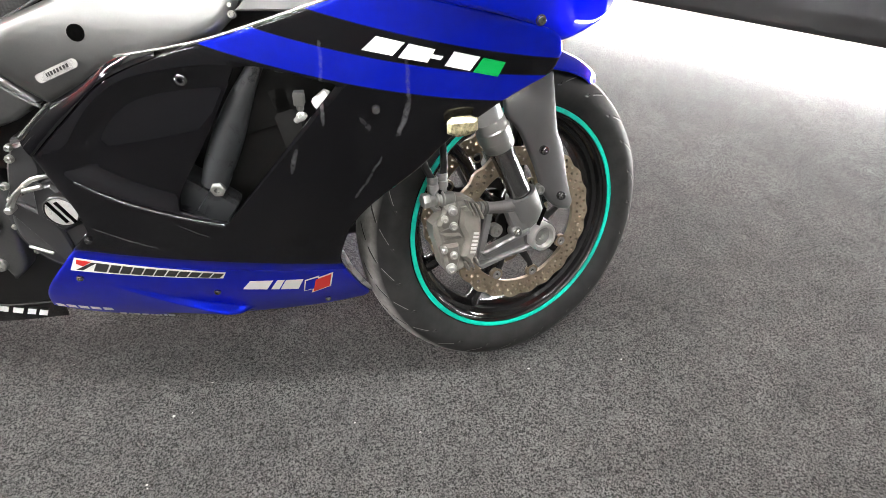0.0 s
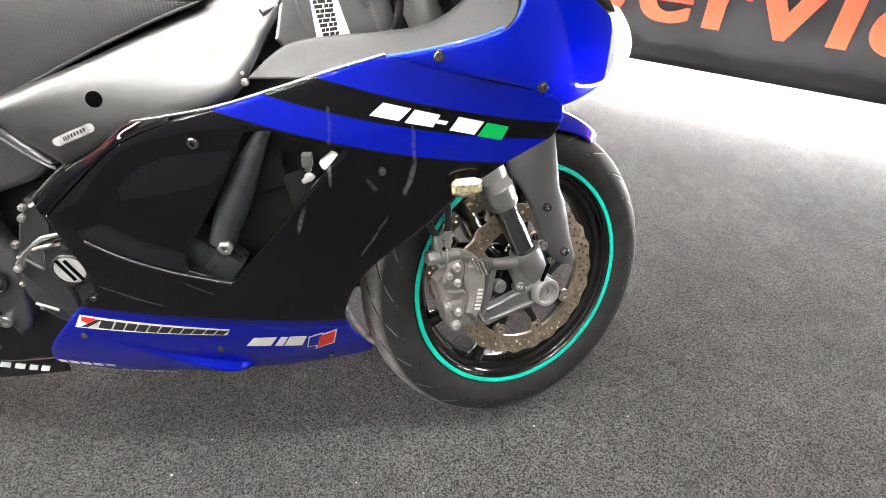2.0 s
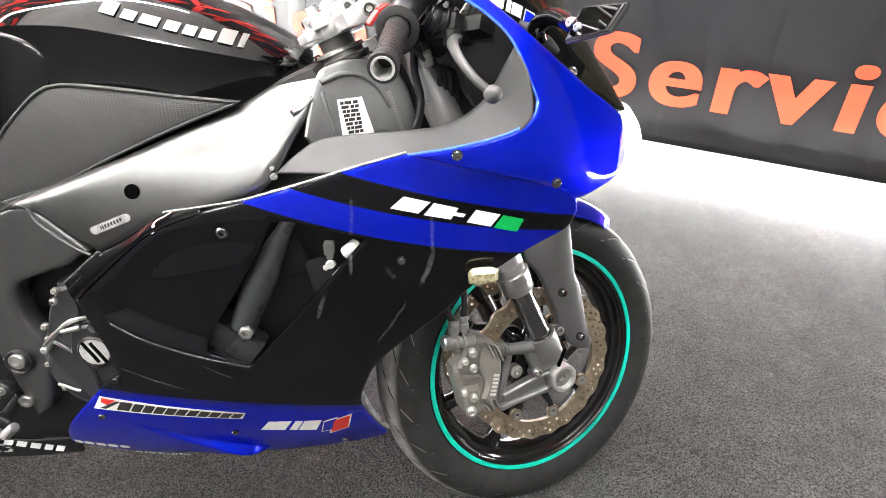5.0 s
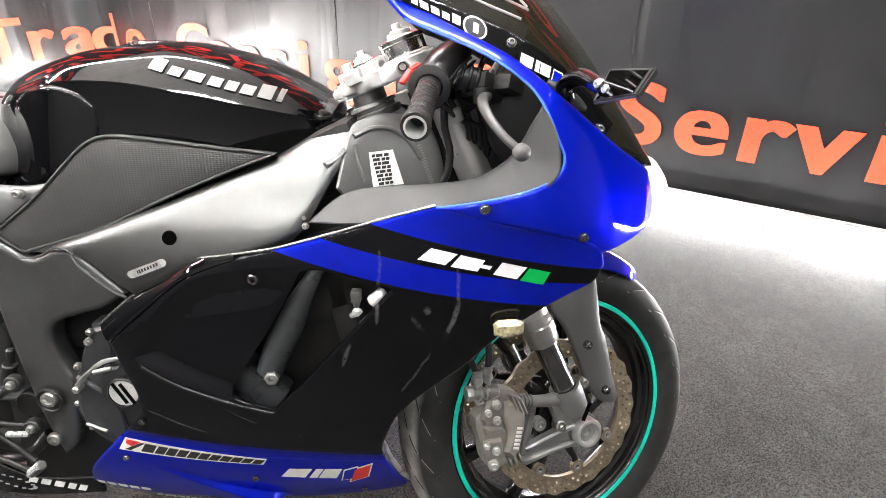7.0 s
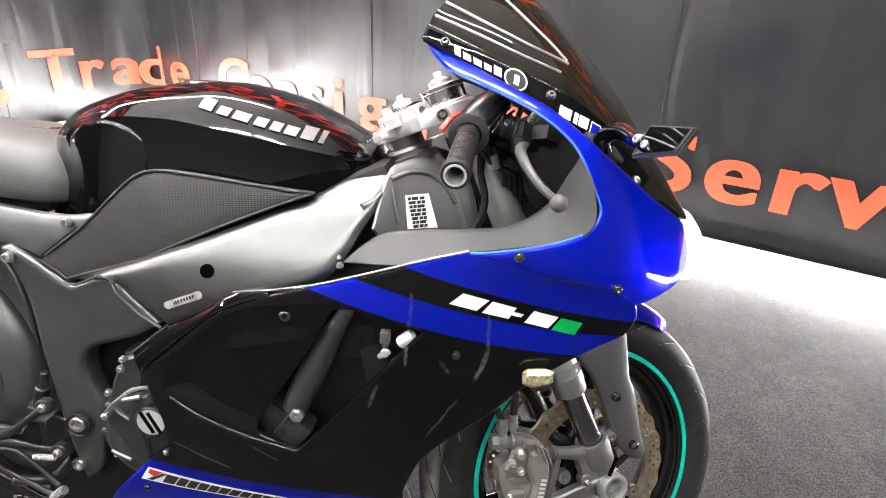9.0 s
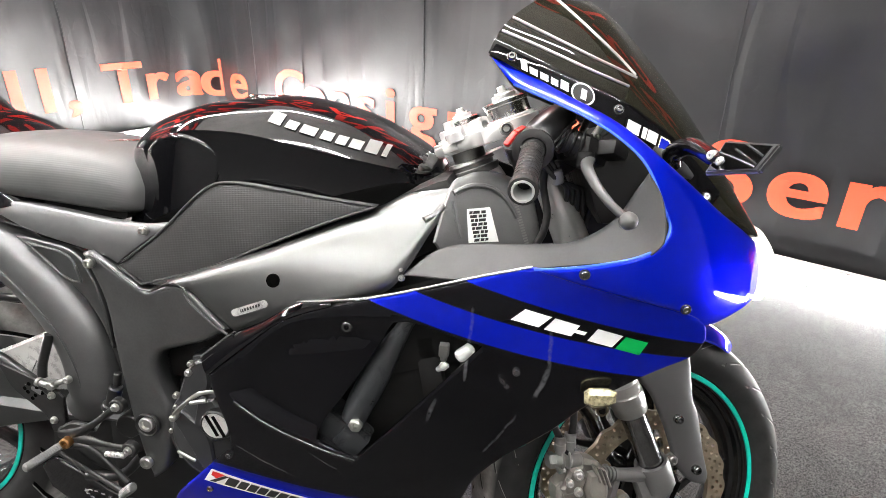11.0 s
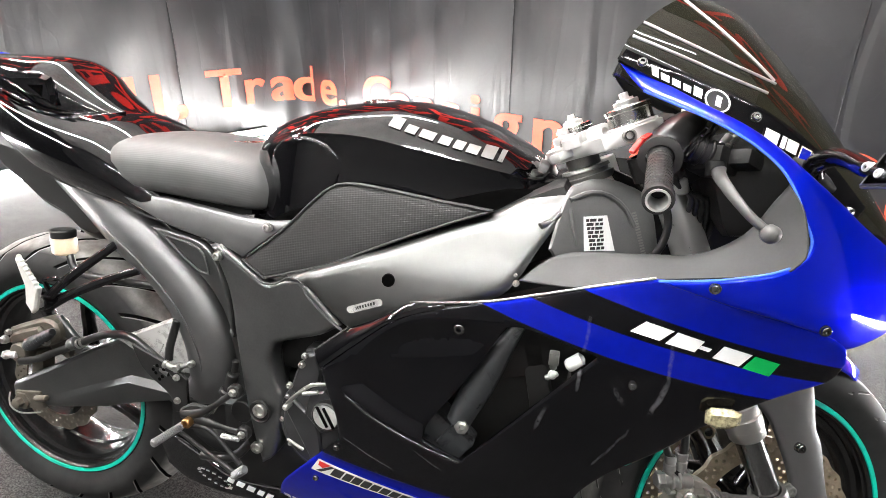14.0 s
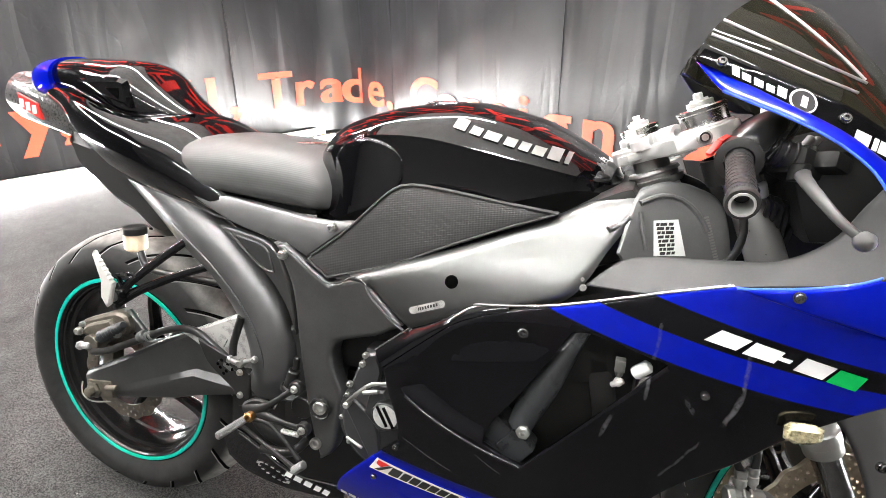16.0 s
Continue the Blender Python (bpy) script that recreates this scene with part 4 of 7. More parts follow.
clampbase = merge(
    lathe([(-0.034, 0.0215), (-0.034, 0.0262), (-0.010, 0.0280), (0.010, 0.0285), (0.015, 0.0275), (0.016, 0.0220), (0.006, 0.0212)], on_fork(0.362), STEER_AXIS, 32),
    tube([on_fork(0.352), (-0.014, -0.107, 0.328), (0.000, -0.109, 0.296)], [0.0255, 0.020, 0.022], 18, flat=0.5),
    lathe([(-0.030, 0.031), (0.000, 0.031), (0.002, 0.0295), (0.006, 0.0295), (0.008, 0.028), (0.012, 0.028)], (0.003, -0.106, 0.292), (0, -1, 0), 32),
    *[lathe([(0, 0.0095), (0.0008, 0.0115), (0.0042, 0.0115), (0.005, 0.0095)], (-0.103 - 0.0065 * k, -0.113, 0.3635 + 0.001 * k), (-1, 0, 0.16), 20) for k in range(4)],
    bar((-0.050, -0.112, 0.357), (-0.122, -0.113, 0.366), 0.0085, 0.0095),
    slab([(-0.118, 0.372), (-0.071, 0.367), (-0.036, 0.370), (-0.030, 0.344), (-0.065, 0.346), (-0.116, 0.356)], -0.116, -0.100, 0.003),
    slab([(-0.106, 0.354), (-0.092, 0.351), (-0.103, 0.302), (-0.110, 0.284), (-0.124, 0.262), (-0.124, 0.284)], -0.114, -0.098, 0.003),
    slab([(-0.066, 0.348), (-0.028, 0.352), (-0.004, 0.320), (-0.014, 0.298), (-0.046, 0.300), (-0.058, 0.326)], -0.115, -0.098, 0.004),
    slab([(-0.118, 0.284), (-0.112, 0.275), (-0.046, 0.293), (-0.018, 0.299), (-0.018, 0.310), (-0.046, 0.303)], -0.120, -0.100, 0.003),
    slab([(-0.127, 0.262), (-0.116, 0.251), (-0.060, 0.262), (-0.012, 0.266), (-0.010, 0.278), (-0.060, 0.271)], -0.119, -0.100, 0.003),
    slab([(-0.124, 0.264), (-0.060, 0.265), (-0.012, 0.270), (-0.014, 0.304), (-0.046, 0.298), (-0.114, 0.280)], -0.110, -0.098, 0.002),
    bar((-0.046, -0.100, 0.308), (-0.046, -0.118, 0.308), 0.0105))
foot = part("fork_foot", clampbase, "fork_grey", BIKE, "cast grey axle clamp with triangular caliper arms", m=STEER)
part("axle_ring", lathe([(-0.010, 0.0262), (0.008, 0.0262), (0.011, 0.0240), (0.011, 0.0195), (0.002, 0.0178)], (0.003, -0.122, 0.292), (0, -1, 0), 36), "fork_silver", foot, "bright hollow axle ring")
part("axle_core", lathe([(0.001, 0.0180), (0.001, 0.0130), (0.003, 0.0125), (0.003, 0.0070), (-0.003, 0.0060), (-0.003, 0)], (0.003, -0.122, 0.292), (0, -1, 0), 28), "bolt_steel", foot)
bolt((-0.046, -0.118, 0.308), (0, -1, 0), 0.0075, foot, "alu")
part("pad_pin", lathe([(-0.01, 0.0120), (0.004, 0.0120), (0.005, 0.0105), (0.005, 0.0070), (0.008, 0.0065), (0.008, 0.0035), (0.004, 0.0030), (0.004, 0)], (-0.078, -0.098, 0.311), (0, -1, 0), 20), "bolt_steel", foot)
bolt((0.010, -0.098, 0.372), (0, -1, 0), 0.010, foot, "cast")
# black bar paints the shade in the clamp's slot
part("clamp_slot", box((-0.004, -0.131, 0.334), (0.006, 0.004, 0.034), (0, 24, 0), 0.001), "shade_black", foot)

CAL = [(-0.186, 0.402), (-0.156, 0.397), (-0.135, 0.387), (-0.123, 0.364), (-0.123, 0.331), (-0.133, 0.296), (-0.127, 0.274), (-0.158, 0.264), (-0.182, 0.261), (-0.195, 0.279), (-0.201, 0.312), (-0.210, 0.340), (-0.210, 0.357), (-0.198, 0.367), (-0.192, 0.386)]
cal = part("brake_caliper", merge(slab(CAL, -0.127, -0.088, 0.007, 60),
           slab([(-0.164, 0.382), (-0.140, 0.384), (-0.129, 0.362), (-0.129, 0.332), (-0.138, 0.298), (-0.150, 0.280), (-0.166, 0.296), (-0.157, 0.326), (-0.168, 0.352)], -0.140, -0.122, 0.006, 50),
           slab([(-0.194, 0.388), (-0.172, 0.394), (-0.163, 0.374), (-0.172, 0.351), (-0.200, 0.347), (-0.207, 0.358)], -0.135, -0.122, 0.005, 50),
           slab([(-0.199, 0.322), (-0.170, 0.320), (-0.166, 0.300), (-0.174, 0.270), (-0.184, 0.267), (-0.194, 0.284)], -0.135, -0.122, 0.005, 50),
           slab([(-0.203, 0.343), (-0.166, 0.337), (-0.160, 0.328), (-0.196, 0.327)], -0.131, -0.122, 0.004),
           *[slab([(-0.160 + d, 0.396 - d * 0.5), (-0.156 + d, 0.396 - d * 0.5), (-0.144 + d, 0.369 - d * 0.5), (-0.148 + d, 0.368 - d * 0.5)], -0.144, -0.132, 0.0015) for d in (0.0, 0.0085, 0.017)],
           *[slab([(-0.160 + d, 0.282 + d * 0.3), (-0.156 + d, 0.283 + d * 0.3), (-0.149 + d, 0.268 + d * 0.3), (-0.153 + d, 0.266 + d * 0.3)], -0.136, -0.122, 0.0015) for d in (0.0, 0.009, 0.018)]), "caliper_grey", BIKE, "weathered grey-brown radial brake caliper", m=STEER)
for x, z, r in ((-0.182, 0.383, 0.0075), (-0.196, 0.371, 0.0055), (-0.181, 0.356, 0.0065), (-0.199, 0.317, 0.0055), (-0.182, 0.304, 0.0065), (-0.187, 0.281, 0.0085)):
    part("caliper_bolt", lathe([(-0.014, r * 0.95), (0.003, r * 0.95), (0.004, r * 1.1), (0.006, r * 1.1), (0.007, r * 0.8), (0.011, r * 0.74), (0.012, r * 0.5), (0.009, r * 0.4), (0.009, 0)], (x, -0.137, z), (-0.35, -1, 0.1), 14), "bolt_steel", cal)
for k in range(6):
    part("raised_mark", box((-0.1405 - 0.0014 * k, -0.1404, 0.335 - 0.0066 * k), (0.0105, 0.0010, 0.0040), (0, 13, 0), 0.0003), "peg_silver", cal)
bolt((-0.146, -0.118, 0.272), (0, -1, -0.2), 0.008, cal, "cast")
part("banjo_fitting", merge(bar((-0.222, -0.122, 0.402), (-0.172, -0.122, 0.398), 0.0105), bar((-0.228, -0.122, 0.402), (-0.216, -0.122, 0.402), 0.0125, seg=6), bar((-0.207, -0.122, 0.402), (-0.203, -0.122, 0.402), 0.0145), bar((-0.196, -0.122, 0.401), (-0.192, -0.122, 0.401), 0.0145), tube([(-0.214, -0.124, 0.394), (-0.207, -0.126, 0.384), (-0.199, -0.126, 0.386)], 0.004, 8)), "bolt_steel", cal, "silver banjo union with rubber-capped nipple")
part("brake_hose", tube([(-0.194, -0.122, 0.404), (-0.190, -0.122, 0.430), (-0.186, -0.120, 0.47), (-0.19, -0.11, 0.52), (-0.20, -0.09, 0.60)], 0.0058), "hose", BIKE, m=STEER)
part("brake_hose", tube([(-0.207, -0.122, 0.404), (-0.208, -0.122, 0.432), (-0.222, -0.118, 0.47), (-0.225, -0.10, 0.55)], 0.0058), "hose", BIKE, m=STEER)
for x, z in ((-0.191, 0.428), (-0.208, 0.424)):
    part("hose_ferrule", lathe([(-0.016, 0.006), (-0.008, 0.0072), (-0.007, 0.0092), (0.002, 0.0092), (0.003, 0.0080), (0.006, 0.0080), (0.007, 0.0092), (0.014, 0.0090), (0.015, 0.006)], (x, -0.122, z), (0, 0, 1), 14), "bolt_steel", BIKE, m=STEER)

# ---- front mudguard
def mudguard():
    bm, rows = bmesh.new(), []
    for th in np.linspace(-40, 37, 30):
        a = radians(th)
        tip = max(0, (th - 18) / 19)
        row = []
        for v in np.linspace(-1, 1, 17):
            r = 0.316 - 0.030 * abs(v) ** 2.6 + 0.004 * (1 - abs(v))
            w = 0.074 * (1 - 0.55 * tip ** 2)
            row.append((r * math.sin(a), v * w, 0.294 + r * math.cos(a)))
        rows.append(row)
    out = [[bm.verts.new(p) for p in row] for row in rows]
    inn = [[bm.verts.new((p[0] * 0.988, p[1] * 0.97, 0.294 + (p[2] - 0.294) * 0.988)) for p in row] for row in rows]
    for g in (out, inn):
        for a, b in zip(g, g[1:]):
            for i in range(16):
                bm.faces.new((a[i], a[i + 1], b[i + 1], b[i]))
    for k in (0, -1):
        for i in range(16):
            bm.faces.new((out[k][i], out[k][i + 1], inn[k][i + 1], inn[k][i]))
    for a, b, c, d in zip(out, out[1:], inn, inn[1:]):
        for i in (0, -1):
            bm.faces.new((a[i], b[i], d[i], c[i]))
    return bm


guard = part("front_mudguard", mudguard(), "blue_gloss", BIKE, "gloss blue front mudguard", m=STEER)
LEG = [(-0.052, -0.084, 0.535), (-0.010, -0.078, 0.556), (0.020, -0.074, 0.570), (0.053, -0.074, 0.568), (0.048, -0.082, 0.528), (0.046, -0.090, 0.475), (0.058, -0.094, 0.446), (0.072, -0.096, 0.384), (0.090, -0.096, 0.336), (0.084, -0.096, 0.320), (0.050, -0.097, 0.331), (0.021, -0.097, 0.363), (0.000, -0.096, 0.415), (-0.028, -0.092, 0.478), (-0.050, -0.087, 0.509)]
b, _ = panel(LEG, ctrl=[(0.018, -0.112, 0.50), (0.028, -0.121, 0.43), (0.055, -0.118, 0.36), (-0.015, -0.098, 0.52)], thick=0.006, step=0.011)
b2 = mirrored(b)
leg = part("mudguard_leg", b, "leg_grey", BIKE, "satin dark grey mudguard side leg", m=STEER)
part("mudguard_leg", b2, "satin_black", BIKE, m=STEER)
bolt((0.008, -0.113, 0.447), (0, -1, 0), 0.0075, leg, "steel_dark")
bolt((0.048, -0.115, 0.358), (0, -1, 0), 0.0075, leg, "steel_dark")

# ---- side fairing with its opening
FAIR = [(-0.684, -0.224, 0.543), (-0.632, -0.226, 0.588), (-0.575, -0.227, 0.635), (-0.536, -0.226, 0.656), (-0.490, -0.224, 0.673), (-0.435, -0.222, 0.689), (-0.363, -0.222, 0.710), (-0.291, -0.228, 0.733), (-0.221, -0.240, 0.753),
        (-0.153, -0.250, 0.738), (-0.083, -0.250, 0.722), (-0.026, -0.238, 0.706), (-0.003, -0.222, 0.693), (0.004, -0.212, 0.672), (-0.008, -0.214, 0.646), (-0.042, -0.220, 0.626), (-0.079, -0.224, 0.603), (-0.135, -0.225, 0.560), (-0.178, -0.221, 0.515), (-0.240, -0.212, 0.463), (-0.272, -0.205, 0.428), (-0.287, -0.200, 0.400),
        (-0.302, -0.190, 0.349), (-0.297, -0.178, 0.313), (-0.282, -0.150, 0.262), (-0.268, -0.122, 0.218), (-0.280, -0.112, 0.199), (-0.367, -0.124, 0.187), (-0.575, -0.134, 0.195), (-0.718, -0.137, 0.206), (-0.812, -0.142, 0.224), (-0.774, -0.184, 0.294), (-0.691, -0.210, 0.386), (-0.652, -0.220, 0.426), (-0.655, -0.222, 0.462), (-0.671, -0.222, 0.506)]
HOLE = [(-0.400, -0.239, 0.660), (-0.375, -0.239, 0.663), (-0.330, -0.242, 0.653), (-0.279, -0.246, 0.640), (-0.452, -0.246, 0.438), (-0.478, -0.244, 0.446), (-0.512, -0.242, 0.461), (-0.505, -0.238, 0.490), (-0.455, -0.238, 0.566)]
DISH = smooth_line([(-0.498, 0.449), (-0.560, 0.470), (-0.600, 0.488), (-0.646, 0.512), (-0.652, 0.528), (-0.630, 0.566), (-0.592, 0.614), (-0.545, 0.646), (-0.483, 0.662), (-0.420, 0.668), (-0.385, 0.668)], 0.0012)


def smooth_step(u):
    u = np.clip(u, 0, 1)
    return u * u * (3 - 2 * u)


def fairing_press(q):
    """The dished panel round the opening, the chamfered rear edge and the scoop low on the belly."""
    dish = np.array([tuple(c) for c in DISH] + [(-0.452, 0.438), (-0.279, 0.640)])
    d = near(q, DISH)
    dy = np.where(inside(dish, q), 0.009 * smooth_step(d / 0.034), 0) * smooth_step((0.650 * (q[:, 1] - 0.438) - 0.760 * (q[:, 0] + 0.452)) / 0.02)
    u = np.clip((q[:, 0] + 0.670) / 0.180, 0, 1)
    line = 0.318 - 0.082 * u - 0.012 * u * u
    swell = u ** 1.5 * (1 - smooth_step((q[:, 0] + 0.492) / 0.030))
    dy = dy - 0.024 * swell * smooth_step((line + 0.006 - q[:, 1]) / 0.014) * smooth_step((q[:, 1] - 0.198) / 0.03)
    return dy


BULGE = [(-0.16, -0.262, 0.69), (-0.30, -0.250, 0.70), (-0.22, -0.250, 0.58), (-0.36, -0.243, 0.45), (-0.55, -0.238, 0.40), (-0.42, -0.228, 0.34), (-0.62, -0.226, 0.33), (-0.48, -0.196, 0.26), (-0.66, -0.192, 0.265), (-0.08, -0.246, 0.66), (-0.12, -0.240, 0.60), (-0.36, -0.176, 0.26)]
b, FAIR_SH = panel(FAIR, BULGE, HOLE, thick=0.005, step=0.010, roll=0.002, press=fairing_press)
b2 = mirrored(b)
fairing = part("side_fairing", b, "livery", BIKE, "gloss black side fairing with blue bands and blue belly", 50)
part("side_fairing", b2, "livery", BIKE, "gloss black side fairing with blue bands and blue belly", 50)


def chamfer():
    """The slanted rear edge of the fairing, from the flat side back to the frame."""
    ins = smooth_line([(-0.684, 0.543), (-0.632, 0.588), (-0.575, 0.635), (-0.536, 0.656), (-0.490, 0.673)], 0.001)
    out = smooth_line([(-0.704, 0.561), (-0.650, 0.606), (-0.603, 0.638), (-0.573, 0.658), (-0.546, 0.669), (-0.490, 0.680)], 0.001)
    bm, rows, rim = bmesh.new(), [], []
    for t in np.linspace(0, 1, 60):
        a, b = ins[int(t * (len(ins) - 1))], out[int(t * (len(out) - 1))]
        y = float(FAIR_SH.y(tuple(a))[0])
        deep = 0.020 * (1 - 0.8 * smooth_step((t - 0.55) / 0.45))
        row = [(a[0] + (b[0] - a[0]) * k, y - 0.0004 + deep * k ** 1.5, a[1] + (b[1] - a[1]) * k) for k in np.linspace(0, 1, 7)]
        rim.append(row[-1])
        row.append((row[-1][0] + 0.002, row[-1][1] + 0.012, row[-1][2] - 0.004))
        rows.append([bm.verts.new(p) for p in row])
    for a, b in zip(rows, rows[1:]):
        for i in range(len(a) - 1):
            bm.faces.new((a[i], a[i + 1], b[i + 1], b[i]))
    return bm, rim


b, RIM = chamfer()
part("fairing_chamfer", b, "black_gloss", fairing, "gloss black slanted rear edge of the fairing", 60)
top_edge = RIM[::4] + [(x, float(FAIR_SH.y((x, z - 0.002))[0]) + 0.0005, z) for x, z in ((-0.435, 0.691), (-0.363, 0.712), (-0.291, 0.735), (-0.223, 0.755))]
# bare metal line holds the highlight of the painted edge as colour
part("fairing_edge_glint", tube(top_edge, 0.0018, 8), "alu", fairing, "thin silver line for the highlight on the fairing's upper edge")
part("dish_rim", tube([(x, float(FAIR_SH.y((x, z))[0]) + 0.0012, z) for x, z in smooth_line([(-0.640, 0.507), (-0.600, 0.484), (-0.560, 0.467), (-0.515, 0.451), (-0.478, 0.440), (-0.456, 0.434)], 0.006)], 0.0034, 10), "black_gloss", fairing, "rounded gloss rim under the opening")
# silver colour carries the strip light that falls on the inner face
part("fairing_lip_lit", tube([(-0.300, -0.186, 0.352), (-0.293, -0.172, 0.313), (-0.279, -0.145, 0.262), (-0.266, -0.118, 0.222)], [0.002, 0.004, 0.0045, 0.003], 10, flat=1.3), "silver_paint", fairing, "inner lip of the belly fairing, made pale for the strip light on it")
bolt((-0.467, float(FAIR_SH.y((-0.467, 0.645))[0]) + 0.011, 0.645), (0, -1, 0), 0.009, fairing, "steel_dark")
for x, z in ((-0.701, 0.332), (-0.506, 0.288), (-0.340, 0.222), (-0.655, 0.412), (-0.232, 0.608)):
    bolt((x, float(FAIR_SH.y((x, z))[0]) - 0.001, z), (0, -1, 0.1), 0.005, fairing, "steel_dark")
# brand marks as plain bars
decal(FAIR_SH, [(-0.2274, 0.6991), (-0.1931, 0.6913), (-0.2090, 0.6758), (-0.2452, 0.6833)], fairing, "white", "sticker_bar", 0.0016, nu=6)
decal(FAIR_SH, [(-0.1889, 0.6902), (-0.1570, 0.6828), (-0.1667, 0.6669), (-0.2021, 0.6736)], fairing, "white", "sticker_bar", 0.0016, nu=6)
decal(FAIR_SH, [(-0.1602, 0.6770), (-0.1472, 0.6743), (-0.1504, 0.6695), (-0.1634, 0.6723)], fairing, "white", "sticker_bar", 0.0016, nu=6)
decal(FAIR_SH, [(-0.1344, 0.6800), (-0.1014, 0.6724), (-0.1138, 0.6551), (-0.1459, 0.6625)], fairing, "white", "sticker_bar", 0.0016, nu=6)
decal(FAIR_SH, [(-0.0981, 0.6713), (-0.0690, 0.6646), (-0.0776, 0.6459), (-0.1099, 0.6534)], fairing, "green", "sticker_bar", 0.0016, nu=6)
decal(FAIR_SH, [(-0.690, 0.378), (-0.479, 0.3386), (-0.487, 0.3240), (-0.708, 0.3500)], fairing, "white", "sticker", 0.0012, nu=24)
mark_row(FAIR_SH, [(-0.664, 0.3690), (-0.4835, 0.3365), (-0.4890, 0.3265), (-0.672, 0.3500)], (1.3,) + (1,) * 10, fairing, "sticker_dark", slant=0.004, gap=0.13, lift=0.0022)
decal(FAIR_SH, [(-0.688, 0.3745), (-0.667, 0.3705), (-0.684, 0.3600), (-0.692, 0.3655)], fairing, "red", "sticker_bar", 0.0022, nu=3)
decal(FAIR_SH, [(-0.667, 0.3690), (-0.660, 0.3680), (-0.688, 0.3510), (-0.698, 0.3520)], fairing, "sticker_dark", "sticker_bar", 0.0022, nu=3)
mark_row(FAIR_SH, [(-0.455, 0.313), (-0.369, 0.304), (-0.376, 0.274), (-0.466, 0.290)], (1.25, 0.42, 0.95), fairing, "white", slant=0.006, gap=0.14)
for q, c in (([(-0.366, 0.300), (-0.342, 0.309), (-0.346, 0.270), (-0.374, 0.264)], "blue_gloss"), ([(-0.350, 0.302), (-0.318, 0.316), (-0.328, 0.272), (-0.362, 0.256)], "red")):
    decal(FAIR_SH, q, fairing, "white", "sticker", 0.0012 + 0.0006 * (c == "red"), nu=4)
    qq = [np.array(p) * 0.84 + np.mean(q, 0) * 0.16 for p in q]
    decal(FAIR_SH, qq, fairing, c, "sticker_bar", 0.0022 + 0.0006 * (c == "red"), nu=4)
mark_row(FAIR_SH, [(-0.788, 0.2500), (-0.690, 0.2430), (-0.692, 0.2320), (-0.790, 0.2380)], (0.8, 0.9, 0.9, 0.9, 0.9), fairing, "white", gap=0.22, lift=0.004)
mark_row(FAIR_SH, [(-0.680, 0.2400), (-0.592, 0.2250), (-0.594, 0.2180), (-0.682, 0.2330)], (1, 0.5, 1, 1, 0.5, 1, 0.5, 1), fairing, "silver_paint", gap=0.25, lift=0.012)

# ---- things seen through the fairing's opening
# engine parts blackened, so the opening's shade lies in their colour
part("crankcase", box((-0.52, 0, 0.47), (0.42, 0.30, 0.34), soft=0.02), "inner_dark", BIKE, "engine block behind the fairing, blackened for the shade there")
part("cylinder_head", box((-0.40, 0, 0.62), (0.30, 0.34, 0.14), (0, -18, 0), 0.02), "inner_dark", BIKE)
part("oil_sump", box((-0.62, 0, 0.36), (0.40, 0.24, 0.22), soft=0.02), "engine_black", BIKE)
part("radiator_hose", tube([(-0.375, -0.160, 0.668), (-0.394, -0.185, 0.636), (-0.412, -0.195, 0.604), (-0.432, -0.203, 0.562), (-0.452, -0.208, 0.520), (-0.464, -0.211, 0.490)], [0.009, 0.011, 0.016, 0.0205, 0.0205, 0.018], 20), "hose_grey", BIKE, "thick dark coolant hose")
sl = part("crash_slider", lathe([(-0.02, 0.009), (0.013, 0.009), (0.014, 0.0108), (0.019, 0.0108), (0.021, 0.008), (0.021, 0.0045), (0.016, 0.004), (0.016, 0)], (-0.455, -0.212, 0.492), (0, -1, 0), 6), "bolt_steel", BIKE, "bright metal engine mount bolt")
part("foam_block", merge(box((-0.505, -0.185, 0.468), (0.075, 0.05, 0.055), (0, 38, 0), 0.01), box((-0.468, -0.195, 0.452), (0.045, 0.04, 0.045), (0, 38, 0), 0.008)), "hose_grey", BIKE, "dark grey ribbed rubber block")
part("thermostat_cap", lathe([(0, 0.003), (0.002, 0.008), (0.006, 0.010), (0.026, 0.0095), (0.030, 0.003)], (-0.318, -0.180, 0.590), (0.75, 0.1, 0.6), 20), "white", BIKE, "white plastic cap")
part("sensor_plug", merge(box((-0.3355, -0.19, 0.606), (0.014, 0.016, 0.018), soft=0.002), bar((-0.3355, -0.19, 0.598), (-0.3355, -0.19, 0.588), 0.005)), "cast", BIKE, "small grey sensor plug")
part("hose_clip", merge(lathe([(-0.006, 0.005), (-0.004, 0.0065), (0.003, 0.0065), (0.004, 0.0035), (0.001, 0.003), (0.001, 0)], (-0.3354, -0.192, 0.581), (0, -1, 0.3), 16), bar((-0.345, -0.192, 0.574), (-0.328, -0.192, 0.584), 0.004)), "clamp_silver", BIKE)
for k in range(4):
    part("wiring_loom", tube([(-0.40 + 0.03 * k, -0.15, 0.665), (-0.36 + 0.02 * k, -0.19 + 0.01 * k, 0.645), (-0.31 + 0.01 * k, -0.18, 0.650), (-0.27, -0.13, 0.66 - 0.01 * k)], 0.004, 8), "hose", BIKE)
# radiator takes the same shade colour as the engine block
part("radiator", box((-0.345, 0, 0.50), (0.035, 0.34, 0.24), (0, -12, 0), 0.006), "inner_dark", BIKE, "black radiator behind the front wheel")

